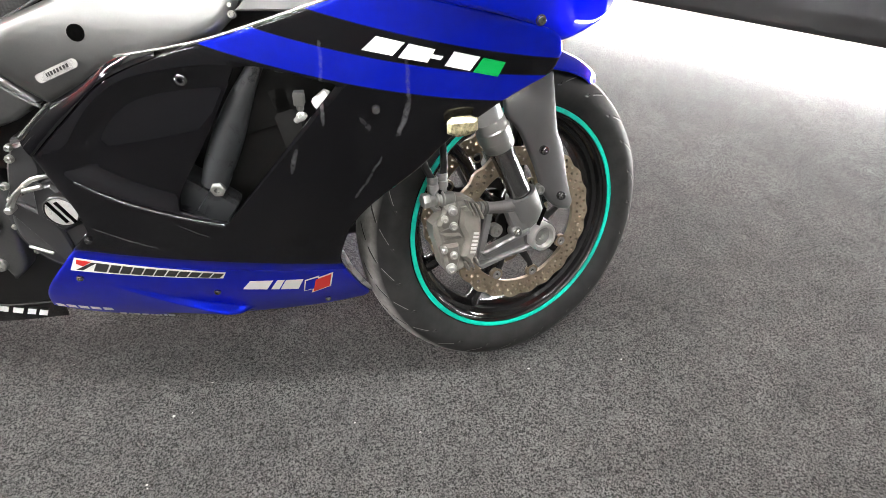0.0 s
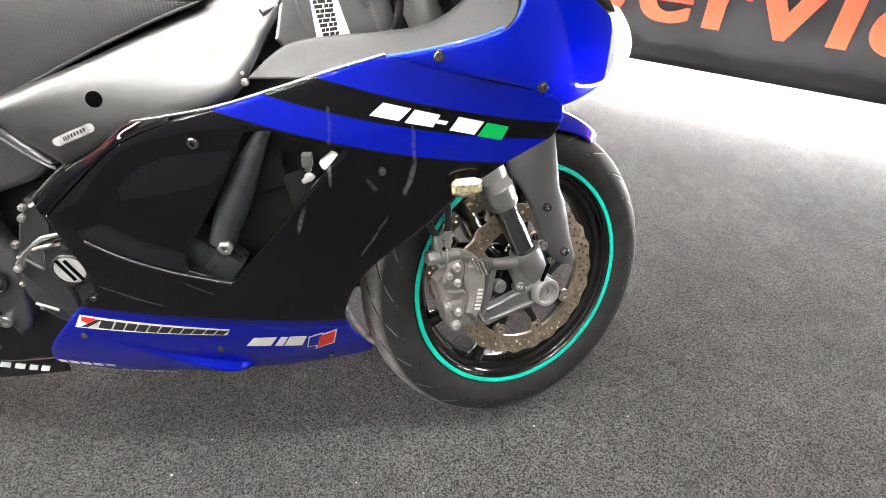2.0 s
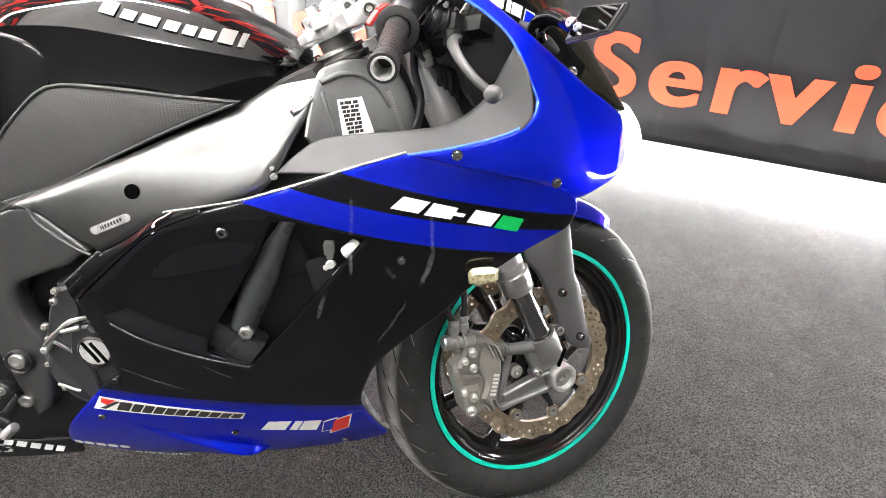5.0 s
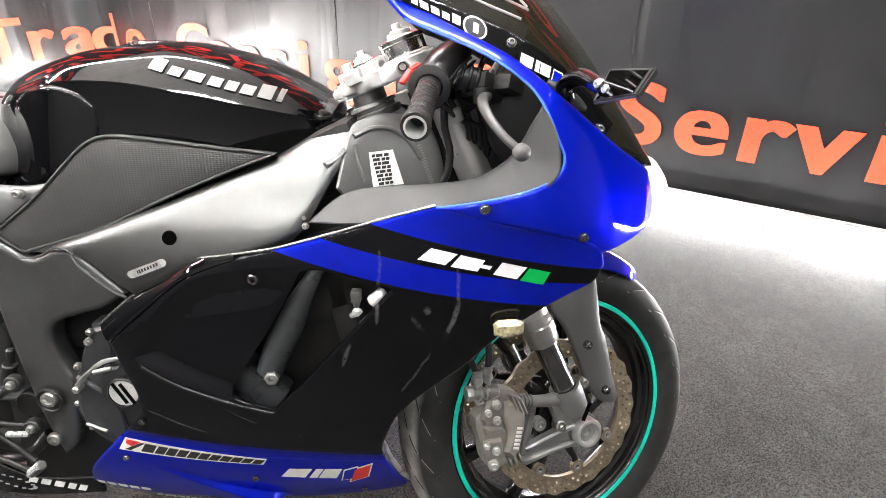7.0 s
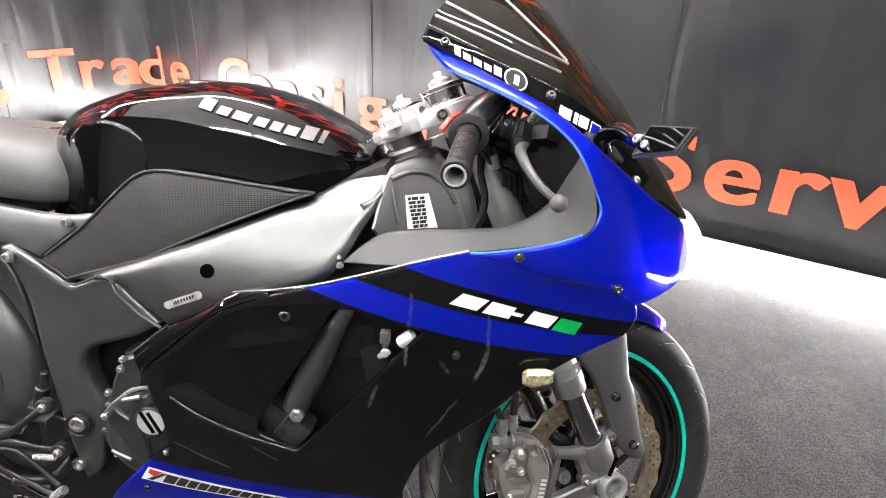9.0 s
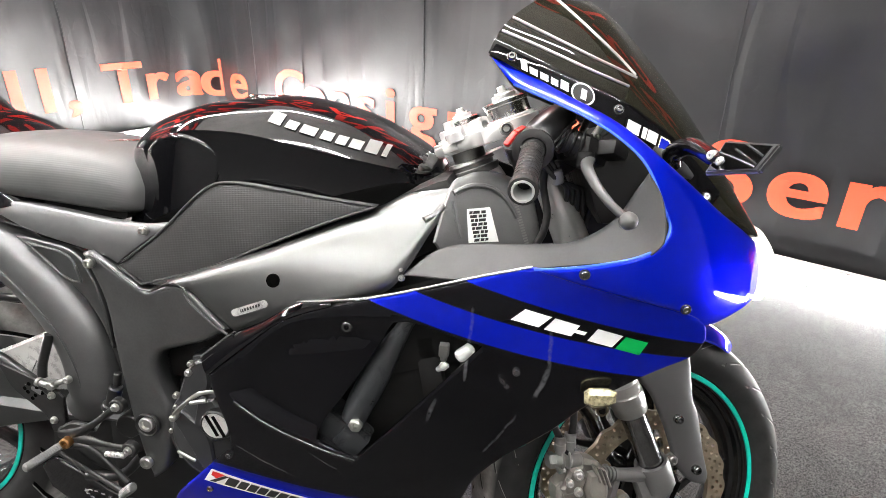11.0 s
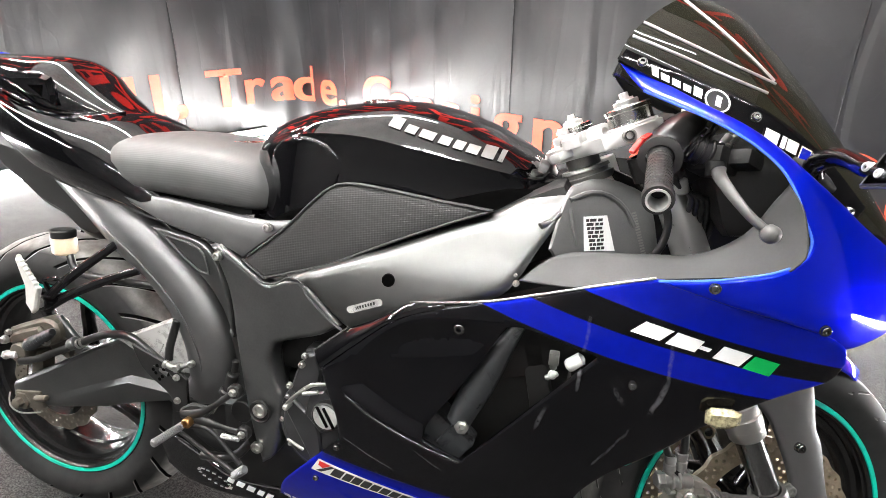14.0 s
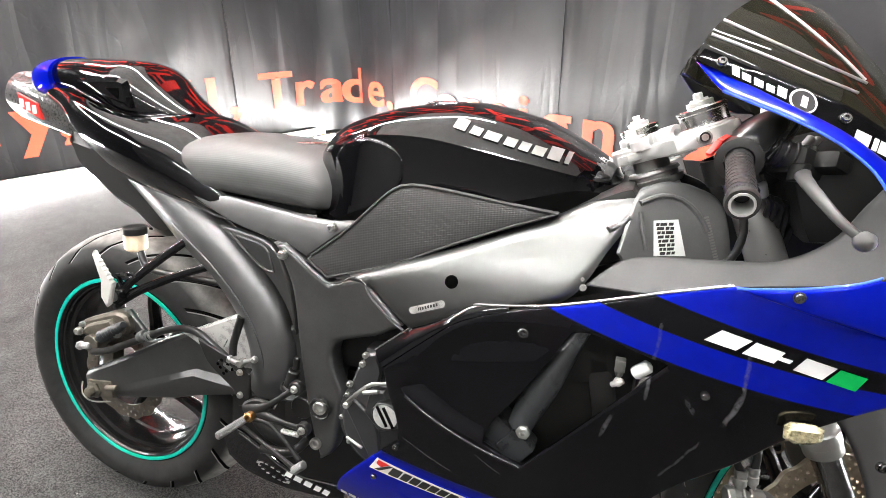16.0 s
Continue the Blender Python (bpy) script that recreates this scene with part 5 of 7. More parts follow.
# ---- upper cowl, headlight and screen
COWL = [(-0.221, -0.240, 0.754), (-0.147, -0.254, 0.770), (-0.098, -0.260, 0.782), (-0.072, -0.262, 0.795), (-0.063, -0.261, 0.815), (-0.071, -0.257, 0.836), (-0.084, -0.248, 0.866), (-0.101, -0.238, 0.892), (-0.127, -0.225, 0.914), (-0.157, -0.213, 0.932), (-0.195, -0.202, 0.949), (-0.230, -0.192, 0.962), (-0.264, -0.186, 0.975), (-0.297, -0.180, 1.010),
        (-0.283, -0.166, 1.006), (-0.201, -0.170, 0.967), (-0.128, -0.170, 0.932), (-0.051, -0.158, 0.876), (0.011, -0.138, 0.829), (0.060, -0.112, 0.798), (0.090, -0.090, 0.778), (0.100, -0.098, 0.752), (0.103, -0.112, 0.725), (0.092, -0.132, 0.700), (0.046, -0.170, 0.688), (0.000, -0.206, 0.684), (-0.026, -0.232, 0.704), (-0.083, -0.251, 0.724), (-0.153, -0.252, 0.740)]
b, COWL_SH = panel(COWL, [(-0.03, -0.232, 0.80), (0.03, -0.190, 0.755), (-0.05, -0.250, 0.755), (0.045, -0.177, 0.722), (0.075, -0.144, 0.722), (-0.06, -0.208, 0.885)], thick=0.004, step=0.011)
b2 = mirrored(b)
cowl = part("upper_cowl", b, "blue_gloss", BIKE, "gloss blue upper nose cowl", 50)
part("upper_cowl", b2, "blue_gloss", BIKE, "gloss blue upper nose cowl", 50)
# edge highlight drawn as a paler blue line on the blue cowl
part("cowl_edge_glint", tube([(x, float(COWL_SH.y((x, z))[0]) + 0.002, z) for x, y, z in smooth_line(COWL[:13], 0.006)], 0.0018, 8), "blue_glint", cowl, "pale blue line painted for the highlight on the cowl's edge")
bolt((-0.162, float(COWL_SH.y((-0.162, 0.758))[0]) - 0.001, 0.758), (0, -1, 0), 0.0065, cowl, "steel_dark")
bolt((-0.031, float(COWL_SH.y((-0.031, 0.714))[0]) - 0.001, 0.714), (0.2, -1, 0), 0.0065, cowl, "steel_dark")


def nose_lens():
    bm, rows = bmesh.new(), []
    prof = [(0.086, 0.092, 0.782), (0.098, 0.098, 0.755), (0.101, 0.112, 0.727), (0.088, 0.132, 0.700)]
    for x, y, z in smooth_line(prof, 0.008):
        rows.append([bm.verts.new((x + 0.046 * math.cos(v * math.pi / 2) ** 0.8 * (0.75 + 0.25 * math.sin((z - 0.69) / 0.1 * 3.1)), y * math.sin(v * math.pi / 2), z)) for v in np.linspace(-1, 1, 25)])
    for a, b in zip(rows, rows[1:]):
        for i in range(24):
            bm.faces.new((a[i], a[i + 1], b[i + 1], b[i]))
    return bm


# plate added to keep the lens glow out of the cockpit
part("lens_glow_blocker", box((0.062, 0, 0.742), (0.012, 0.19, 0.12), soft=0.004), "engine_black", BIKE)
part("headlight", nose_lens(), "lamp_white", BIKE, "bright white headlight lens in the nose")
SCREEN = [((-0.296, 0.172, 1.012), (-0.200, 1.113)), ((-0.201, 0.172, 0.969), (-0.140, 1.087)), ((-0.128, 0.170, 0.934), (-0.076, 1.027)), ((-0.051, 0.158, 0.878), (-0.003, 0.944)), ((0.011, 0.138, 0.831), (0.061, 0.858)), ((0.060, 0.112, 0.800), (0.105, 0.797)), ((0.088, 0.092, 0.781), (0.128, 0.766))]


def screen():
    st = smooth_line([(*r, *c) for r, c in SCREEN], 0.014)
    bm, grid = bmesh.new(), []
    for q in st:
        row = []
        for v in np.linspace(-1, 1, 41):
            k = (1 - abs(v) ** 2.1) ** (1 / 1.75)
            lag = k ** (1 + 0.85 * max(0.0, (-0.03 - q[0]) / 0.266))
            y = v * q[1] * (0.94 + 0.06 * abs(v))
            row.append((q[0] + (q[3] - q[0]) * lag, y, q[2] + (q[4] - q[2]) * k))
        grid.append(row)
    out = [[bm.verts.new(p) for p in row] for row in grid]
    inn = [[bm.verts.new((p[0] - 0.002, p[1] * 0.985, p[2] - 0.003)) for p in row] for row in grid]
    for g in (out, inn):
        for a, b in zip(g, g[1:]):
            for i in range(40):
                bm.faces.new((a[i], a[i + 1], b[i + 1], b[i]))
    for k in (0, -1):
        for i in range(40):
            bm.faces.new((out[k][i], out[k][i + 1], inn[k][i + 1], inn[k][i]))
    for a, b, c, d in zip(out, out[1:], inn, inn[1:]):
        for i in (0, -1):
            bm.faces.new((a[i], b[i], d[i], c[i]))
    return bm


glass = part("windscreen", screen(), "smoked", BIKE, "dark smoked double-bubble windscreen")
GLASS = Skin(glass)
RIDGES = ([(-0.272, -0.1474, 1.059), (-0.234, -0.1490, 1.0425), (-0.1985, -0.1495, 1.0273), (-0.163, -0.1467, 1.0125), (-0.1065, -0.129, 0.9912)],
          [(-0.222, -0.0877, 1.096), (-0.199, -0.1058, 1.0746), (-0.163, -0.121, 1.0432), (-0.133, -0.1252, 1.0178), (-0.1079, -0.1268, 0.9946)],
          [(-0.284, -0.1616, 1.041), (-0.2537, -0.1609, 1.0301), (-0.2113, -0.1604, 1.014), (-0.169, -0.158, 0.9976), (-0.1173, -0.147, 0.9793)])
# silver, not smoked plastic: the ridges' reflected light put into the colour
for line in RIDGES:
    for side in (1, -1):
        part("screen_ridge_glint", tube([(x, (float(GLASS.y((x, z))[0]) - 0.0004) * side, z) for x, z in smooth_line([(x, z) for x, y, z in line], 0.012)], 0.0019, 10), "fork_silver", glass, "silver line painted for the highlight on a screen ridge")
BAND = [(-0.299, -0.181, 1.012), (-0.292, -0.172, 1.030), (-0.200, -0.172, 0.992), (-0.125, -0.168, 0.962), (-0.045, -0.157, 0.910), (0.020, -0.134, 0.848), (0.011, -0.141, 0.828), (-0.051, -0.162, 0.874), (-0.128, -0.174, 0.930), (-0.201, -0.174, 0.965), (-0.283, -0.176, 1.004)]
b, BAND_SH = panel(BAND, thick=0.003, step=0.008, roll=0.001)
b2 = mirrored(b)
band = part("screen_edge", b, "black_gloss", BIKE, "gloss black lower edge of the windscreen")
part("screen_edge", b2, "black_gloss", BIKE)
for x, z in ((-0.269, 1.008), (-0.130, 0.950), (0.0, 0.842)):
    bolt((x, float(BAND_SH.y((x, z))[0]) - 0.001, z), (0, -1, 0.4), 0.006, band, "steel_dark")
mark_row(BAND_SH, [(-0.258, 1.005), (-0.192, 0.977), (-0.192, 0.967), (-0.256, 0.994)], (0.8, 1, 1, 0.9, 1), band, "white", gap=0.24, lift=0.003, tall=(1.1, 0.78, 0.78, 0.78, 1.1))
for r, c, up in ((0.0125, "white", 0.003), (0.0105, "sticker_dark", 0.0038)):
    bm = bmesh.new()
    bm.faces.new([bm.verts.new((-0.177 + x, float(BAND_SH.y((-0.177 + x, 0.967 + z))[0]) - up, 0.967 + z)) for x, z in [(1.35 * r * math.cos(a) * 0.90 + 0.2 * r * math.sin(a), r * math.sin(a) - 0.5 * r * math.cos(a)) for a in np.linspace(0, 2 * math.pi, 24, endpoint=False)]])
    part("sticker_disc", bm, c, band)
decal(BAND_SH, [(-0.179, 0.974), (-0.172, 0.971), (-0.173, 0.959), (-0.180, 0.962)], band, "white", "sticker_bar", 0.0046, nu=3)
mark_row(BAND_SH, [(-0.117, 0.939), (-0.074, 0.921), (-0.076, 0.907), (-0.119, 0.926)], (1.2, 0.42, 0.95), band, "white", gap=0.16, lift=0.004)
for q, c in (([(-0.073, 0.920), (-0.060, 0.914), (-0.064, 0.892), (-0.077, 0.899)], "blue_gloss"), ([(-0.064, 0.911), (-0.050, 0.902), (-0.054, 0.880), (-0.068, 0.890)], "red")):
    decal(BAND_SH, q, band, "white", "sticker", 0.0036 + 0.0008 * (c == "red"), nu=4)
    decal(BAND_SH, [np.array(p) * 0.84 + np.mean(q, 0) * 0.16 for p in q], band, c, "sticker_bar", 0.0046 + 0.0008 * (c == "red"), nu=4)

INCOWL = [(-0.393, -0.214, 0.720), (-0.365, -0.196, 0.744), (-0.340, -0.190, 0.757), (-0.303, -0.188, 0.764), (-0.230, -0.192, 0.772), (-0.170, -0.196, 0.784), (-0.125, -0.198, 0.815), (-0.100, -0.206, 0.860), (-0.092, -0.222, 0.878), (-0.076, -0.240, 0.850), (-0.070, -0.250, 0.815), (-0.076, -0.251, 0.793), (-0.108, -0.250, 0.772), (-0.223, -0.233, 0.745), (-0.300, -0.225, 0.725)]
b, _ = panel(INCOWL, [(-0.16, -0.226, 0.778), (-0.28, -0.212, 0.750), (-0.098, -0.236, 0.815)], thick=0.003, step=0.012)
b2 = mirrored(b)
part("inner_cowl", b, "inner_grey", BIKE, "satin dark grey inner cowl panel")
part("inner_cowl", b2, "engine_black", BIKE)
# added black panel that blocks the floor strip's glint through the cockpit
part("glint_blocker", box((-0.15, 0.165, 0.73), (0.28, 0.012, 0.27), soft=0.004), "engine_black", BIKE)
part("instrument_pod", merge(box((-0.20, 0, 0.90), (0.05, 0.20, 0.10), (0, -40, 0), 0.015), box((-0.10, 0, 0.86), (0.12, 0.30, 0.12), (0, -20, 0), 0.03)), "engine_black", BIKE, "black instrument pod behind the screen")

# ---- turn signal
SIG = [(-0.020, 0.006), (-0.014, 0.012), (0.011, 0.014), (0.021, 0.011), (0.021, -0.004), (0.012, -0.010), (-0.006, -0.014), (-0.019, -0.009)]
sig = part("turn_signal", slab([(-0.122 + x, 0.584 + z) for x, z in SIG], -0.250, -0.234, 0.006, 60), "signal_lens", BIKE, "clear faceted turn signal under the nose, unlit")
part("signal_stalk", bar((-0.112, -0.200, 0.582), (-0.114, -0.236, 0.581), 0.008), "satin_black", sig)

# ---- frame
SPAR = [(-0.792, -0.192, 0.662), (-0.731, -0.201, 0.684), (-0.654, -0.204, 0.713), (-0.585, -0.196, 0.739), (-0.505, -0.178, 0.773), (-0.447, -0.152, 0.798), (-0.398, -0.138, 0.822), (-0.356, -0.132, 0.836), (-0.338, -0.148, 0.834), (-0.340, -0.156, 0.812), (-0.372, -0.188, 0.760), (-0.393, -0.206, 0.722), (-0.420, -0.219, 0.692), (-0.483, -0.221, 0.668), (-0.557, -0.218, 0.648), (-0.592, -0.212, 0.630), (-0.645, -0.210, 0.603), (-0.690, -0.208, 0.640), (-0.724, -0.200, 0.664)]
b, SPAR_SH = panel(SPAR, [(-0.50, -0.210, 0.716), (-0.43, -0.190, 0.752), (-0.45, -0.214, 0.708), (-0.60, -0.219, 0.690), (-0.67, -0.216, 0.660)], thick=0.030, step=0.009, roll=0.009, inset=0.016)
b2 = mirrored(b)
spar = part("frame_spar", b, "frame_grey", BIKE, "brushed dark silver aluminium frame spar", 50)
part("frame_spar", b2, "frame_grey", BIKE, "brushed dark silver aluminium frame spar", 50)
y = float(SPAR_SH.y((-0.580, 0.696))[0])
# flush black disc: the hole's shade is colour, not depth
part("frame_hole", lathe([(-0.002, 0.0102), (0.0016, 0.0098), (0.0016, 0)], (-0.580, y, 0.696), (0, -1, 0.25), 24), "shade_black", spar)
bolt((-0.396, -0.212, 0.716), (0, -1, 0.2), 0.0045, spar, "bolt_steel")
bolt((-0.398, -0.208, 0.726), (0, -1, 0.2), 0.0025, spar, "bolt_steel")
capsule = [(0.025 * k + 0.0055 * math.cos(q), 0.0055 * math.sin(q)) for k, r in ((1, -90), (-1, 90)) for q in [radians(r + 15 * i) for i in range(13)]]
bm = bmesh.new()
bm.faces.new([bm.verts.new((-0.614 + u * 0.925 - v * 0.38, float(SPAR_SH.y((-0.614 + u * 0.925 - v * 0.38, 0.6535 + u * 0.38 + v * 0.925))[0]) - 0.0025, 0.6535 + u * 0.38 + v * 0.925)) for u, v in capsule])
part("badge", bm, "silver_paint", spar, "small brushed silver capsule badge")
mark_row(SPAR_SH, [(-0.628, 0.6505), (-0.596, 0.6640), (-0.595, 0.6600), (-0.627, 0.6460)], (0.6, 0.8, 1, 1, 1, 1, 1, 1), spar, "sticker_dark", "badge_bar", gap=0.35, lift=0.0032)
part("weld_bead", tube([(-0.374, -0.172, 0.790), (-0.360, -0.160, 0.796), (-0.350, -0.156, 0.806), (-0.340, -0.150, 0.802)], 0.005, 8), "frame_grey", spar)
HEADP = [(-0.345, -0.145, 0.832), (-0.328, -0.130, 0.846), (-0.300, -0.112, 0.852), (-0.266, -0.100, 0.846), (-0.228, -0.096, 0.822), (-0.205, -0.105, 0.740), (-0.330, -0.165, 0.735), (-0.360, -0.185, 0.760)]
b, HEAD_SH = panel(HEADP, [(-0.28, -0.128, 0.79)], thick=0.02, step=0.012, roll=0.006, inset=0.010)
b2 = mirrored(b)
headp = part("steering_head", b, "cast_dark", BIKE, "satin cast grey steering head")
part("steering_head", b2, "cast_dark", BIKE)
decal(HEAD_SH, [(-0.318, 0.804), (-0.286, 0.806), (-0.270, 0.757), (-0.312, 0.757)], headp, "white", "label", 0.0015, "white printed data label")
for r in range(8):
    z0 = 0.801 - 0.0055 * r
    a = -0.314 + 0.0014 * r
    mark_row(HEAD_SH, [(a, z0), (a + 0.024 - 0.0005 * r, z0 + 0.001), (a + 0.024 - 0.0005 * r, z0 - 0.003), (a, z0 - 0.004)], ((1, 2, 1.4), (2, 1, 1), (1, 1, 2.2), (1.6, 1.2, 1))[r % 4], headp, "sticker_dark", "label_bar", gap=0.2, lift=0.0022)
mark_row(HEAD_SH, [(-0.247, 0.812), (-0.224, 0.748), (-0.230, 0.746), (-0.253, 0.810)], (1,) * 17, headp, "cast", "stamped_bar", gap=0.35, lift=0.0012)
for line, r in (([(-0.338, 0.826), (-0.312, 0.836), (-0.285, 0.832), (-0.262, 0.815), (-0.246, 0.790)], 0.004), ([(-0.336, 0.815), (-0.330, 0.790), (-0.322, 0.765)], 0.003)):
    part("casting_ridge", tube([(x, float(HEAD_SH.y((x, z))[0]) - 0.001, z) for x, z in line], r, 8), "cast_dark", headp)
part("frame_cross", box((-0.38, 0, 0.78), (0.12, 0.28, 0.10), (0, -25, 0), 0.02), "engine_black", BIKE)

PLATE = [(-0.900, -0.184, 0.703), (-0.884, -0.186, 0.708), (-0.868, -0.186, 0.698), (-0.797, -0.188, 0.652), (-0.740, -0.194, 0.672), (-0.722, -0.198, 0.664), (-0.660, -0.203, 0.608), (-0.700, -0.196, 0.582), (-0.745, -0.188, 0.565), (-0.784, -0.184, 0.548), (-0.798, -0.181, 0.515), (-0.790, -0.180, 0.475), (-0.778, -0.178, 0.445), (-0.786, -0.175, 0.397), (-0.800, -0.171, 0.330), (-0.830, -0.169, 0.300), (-0.842, -0.170, 0.350), (-0.854, -0.175, 0.431), (-0.864, -0.180, 0.539), (-0.872, -0.183, 0.630)]
b, _ = panel(PLATE, [(-0.82, -0.188, 0.60), (-0.82, -0.182, 0.45)], thick=0.028, step=0.012, roll=0.007, inset=0.010)
b2 = mirrored(b)
plate = part("pivot_plate", b, "plate_grey", BIKE, "satin dark grey cast pivot plate of the frame", 50)
part("pivot_plate", b2, "frame_satin", BIKE)
# shallow ring coloured black for the recess's shade round the bolt
part("pivot_recess", lathe([(-0.004, 0.0205), (0.0015, 0.0205), (0.0025, 0.0190), (0.0005, 0.0170), (-0.0005, 0)], (-0.819, -0.184, 0.417), (0, -1, 0), 28), "under_black", plate, "recess of the swingarm pivot, blackened for its shade")
part("pivot_bolt", lathe([(-0.002, 0.0125), (0.006, 0.0125), (0.0075, 0.0110), (0.0075, 0.0075), (0.003, 0.0065), (0.003, 0)], (-0.817, -0.184, 0.421), (0, -1, 0), 26), "collar", plate, "bright pivot bolt")
part("frame_bolt", lathe([(-0.002, 0.0110), (0.004, 0.0110), (0.006, 0.0090), (0.006, 0.0055), (0.002, 0.0050), (0.002, 0)], (-0.834, -0.174, 0.338), (0, -1, 0), 20), "bolt_steel", plate)
bolt((-0.883, -0.188, 0.690), (0, -1, 0), 0.008, plate, "collar")
part("frame_edge", tube([(-0.722, -0.204, 0.664), (-0.716, -0.206, 0.652), (-0.680, -0.208, 0.620), (-0.655, -0.210, 0.606)], 0.0024, 8), "frame_grey", plate)
part("frame_edge", tube([(-0.880, -0.190, 0.704), (-0.866, -0.191, 0.699), (-0.797, -0.192, 0.656), (-0.744, -0.198, 0.675), (-0.722, -0.202, 0.666)], 0.0018, 8), "frame_grey", plate)

# ---- tank
TANK = [  # x, z top, crease half width, crease z, foot half width, foot z
    (-0.884, 0.852, 0.058, 0.838, 0.080, 0.735), (-0.868, 0.880, 0.082, 0.852, 0.112, 0.715), (-0.840, 0.902, 0.100, 0.866, 0.134, 0.702), (-0.800, 0.918, 0.114, 0.880, 0.148, 0.700), (-0.740, 0.935, 0.130, 0.892, 0.158, 0.715), (-0.660, 0.945, 0.142, 0.893, 0.166, 0.738), (-0.590, 0.946, 0.147, 0.884, 0.170, 0.730), (-0.500, 0.926, 0.140, 0.867, 0.162, 0.745), (-0.430, 0.894, 0.120, 0.852, 0.146, 0.775), (-0.385, 0.866, 0.090, 0.842, 0.112, 0.800), (-0.366, 0.850, 0.060, 0.836, 0.075, 0.815)]


def tank():
    bm, rings = bmesh.new(), []
    for x, zt, yc, zc, yb, zb in smooth_line(TANK, 0.012):
        half = []
        for k in np.linspace(0, 1, 11):
            half.append((yc * k, zt - (zt - zc) * (0.35 * k ** 2 + 0.65 * k ** 4.5)))
        for k in np.linspace(0.06, 1, 11):
            sag = 0.016 * math.sin(k * math.pi) * (1 if -0.78 < x < -0.42 else 0.5)
            half.append((yc + (yb - yc) * k + 0.004 * math.sin(k * 3.1) - sag, zc + (zb - zc) * k))
        ring = [(x, -y, z) for y, z in reversed(half)] + [(x, y, z) for y, z in half[1:]]
        rings.append([bm.verts.new(p) for p in ring])
    for a, b in zip(rings, rings[1:]):
        for i in range(len(a) - 1):
            bm.faces.new((a[i], a[i + 1], b[i + 1], b[i]))
    for r in (rings[0], rings[-1]):
        bm.faces.new(r)
    for a, b in zip(rings, rings[1:]):
        bm.faces.new((a[0], b[0], b[-1], a[-1]))
    return bm


tank_ob = part("fuel_tank", tank(), "black_gloss", BIKE, "gloss black fuel tank", 42)
TANK_SKIN = Skin(tank_ob)
mark_row(TANK_SKIN, [(-0.617, 0.926), (-0.440, 0.884), (-0.440, 0.867), (-0.617, 0.911)], (1.25, 1.05, 1.4, 1.05, 0.9, 1.05, 1.1, 0.45), tank_ob, "silver_mark", "tank_mark", slant=0.004, gap=0.24, lift=0.0030, tall=(1.05, 0.74, 0.74, 0.74, 0.74, 0.74, 1.05, 1.0))
cap = part("fuel_cap", lathe([(-0.002, 0.046), (0.003, 0.046), (0.005, 0.043), (0.005, 0.034), (0.009, 0.032), (0.011, 0.026), (0.011, 0)], (-0.665, 0, 0.937), (0, 0, 1), 36), "steel_dark", BIKE, "round dark fuel cap on the tank")
for k in range(6):
    bolt((-0.665 + 0.039 * math.cos(k * 1.047), 0.039 * math.sin(k * 1.047), 0.942), (0, 0, 1), 0.0035, cap)


def tank_side(x, z):
    """Half width of the tank's flank."""
    t = np.array(TANK)
    yc, zc, yb, zb = (np.interp(x, t[:, 0], t[:, i]) for i in (2, 3, 4, 5))
    k = (zc - z) / (zc - zb)
    return yc + (yb - yc) * k - 0.013 * math.sin(max(0, min(1, k)) * math.pi)


HIP = [(x, -tank_side(x, z) - 0.003, z) for x, z in ((-0.769, 0.886), (-0.725, 0.880), (-0.699, 0.863), (-0.692, 0.838), (-0.704, 0.800), (-0.748, 0.762), (-0.800, 0.742), (-0.832, 0.775), (-0.842, 0.845), (-0.812, 0.872))]
b, _ = panel(HIP, [(-0.760, -tank_side(-0.76, 0.82) - 0.014, 0.820), (-0.775, -tank_side(-0.775, 0.78) - 0.012, 0.780)], thick=0.010, step=0.012, roll=0.003, inset=0.006)
b2 = mirrored(b)
part("tank_hip", b, "black_gloss", BIKE, "gloss black rear corner of the tank")
part("tank_hip", b2, "black_gloss", BIKE)
PAD = [(-0.842, -0.181, 0.687), (-0.803, -0.183, 0.662), (-0.741, -0.183, 0.681), (-0.683, -0.182, 0.701), (-0.592, -0.180, 0.743), (-0.510, -0.174, 0.778), (-0.444, -0.166, 0.803), (-0.520, -0.170, 0.811), (-0.609, -0.175, 0.822), (-0.662, -0.175, 0.825), (-0.690, -0.177, 0.816), (-0.720, -0.180, 0.790), (-0.770, -0.182, 0.742)]
b, _ = panel(PAD, [(-0.66, -0.188, 0.76)], thick=0.012, step=0.013, roll=0.004)
b2 = mirrored(b)
kp = part("knee_pad", b, "pad", BIKE, "textured dark grey rubber knee pad on the tank side")
# paler grey line paints the edge highlight round the pad
part("pad_edge_glint", tube([(q[0], q[1] - 0.001, q[2]) for q in smooth_line(PAD, 0.012, True)], 0.0022, 8, closed=True), "inner_grey", kp, "thin paler line for the highlight on the pad's bevelled edge")
part("knee_pad", b2, "pad", BIKE)
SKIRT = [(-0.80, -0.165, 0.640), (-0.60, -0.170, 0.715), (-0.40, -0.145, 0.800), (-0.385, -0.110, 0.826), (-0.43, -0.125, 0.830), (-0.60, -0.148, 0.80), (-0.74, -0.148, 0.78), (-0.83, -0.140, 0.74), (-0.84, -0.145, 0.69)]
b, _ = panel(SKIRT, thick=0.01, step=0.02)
b2 = mirrored(b)
# near side in dead black, the shaded gap under the tank as colour
part("tank_skirt", b, "shade_black", BIKE)
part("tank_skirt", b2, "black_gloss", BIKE)

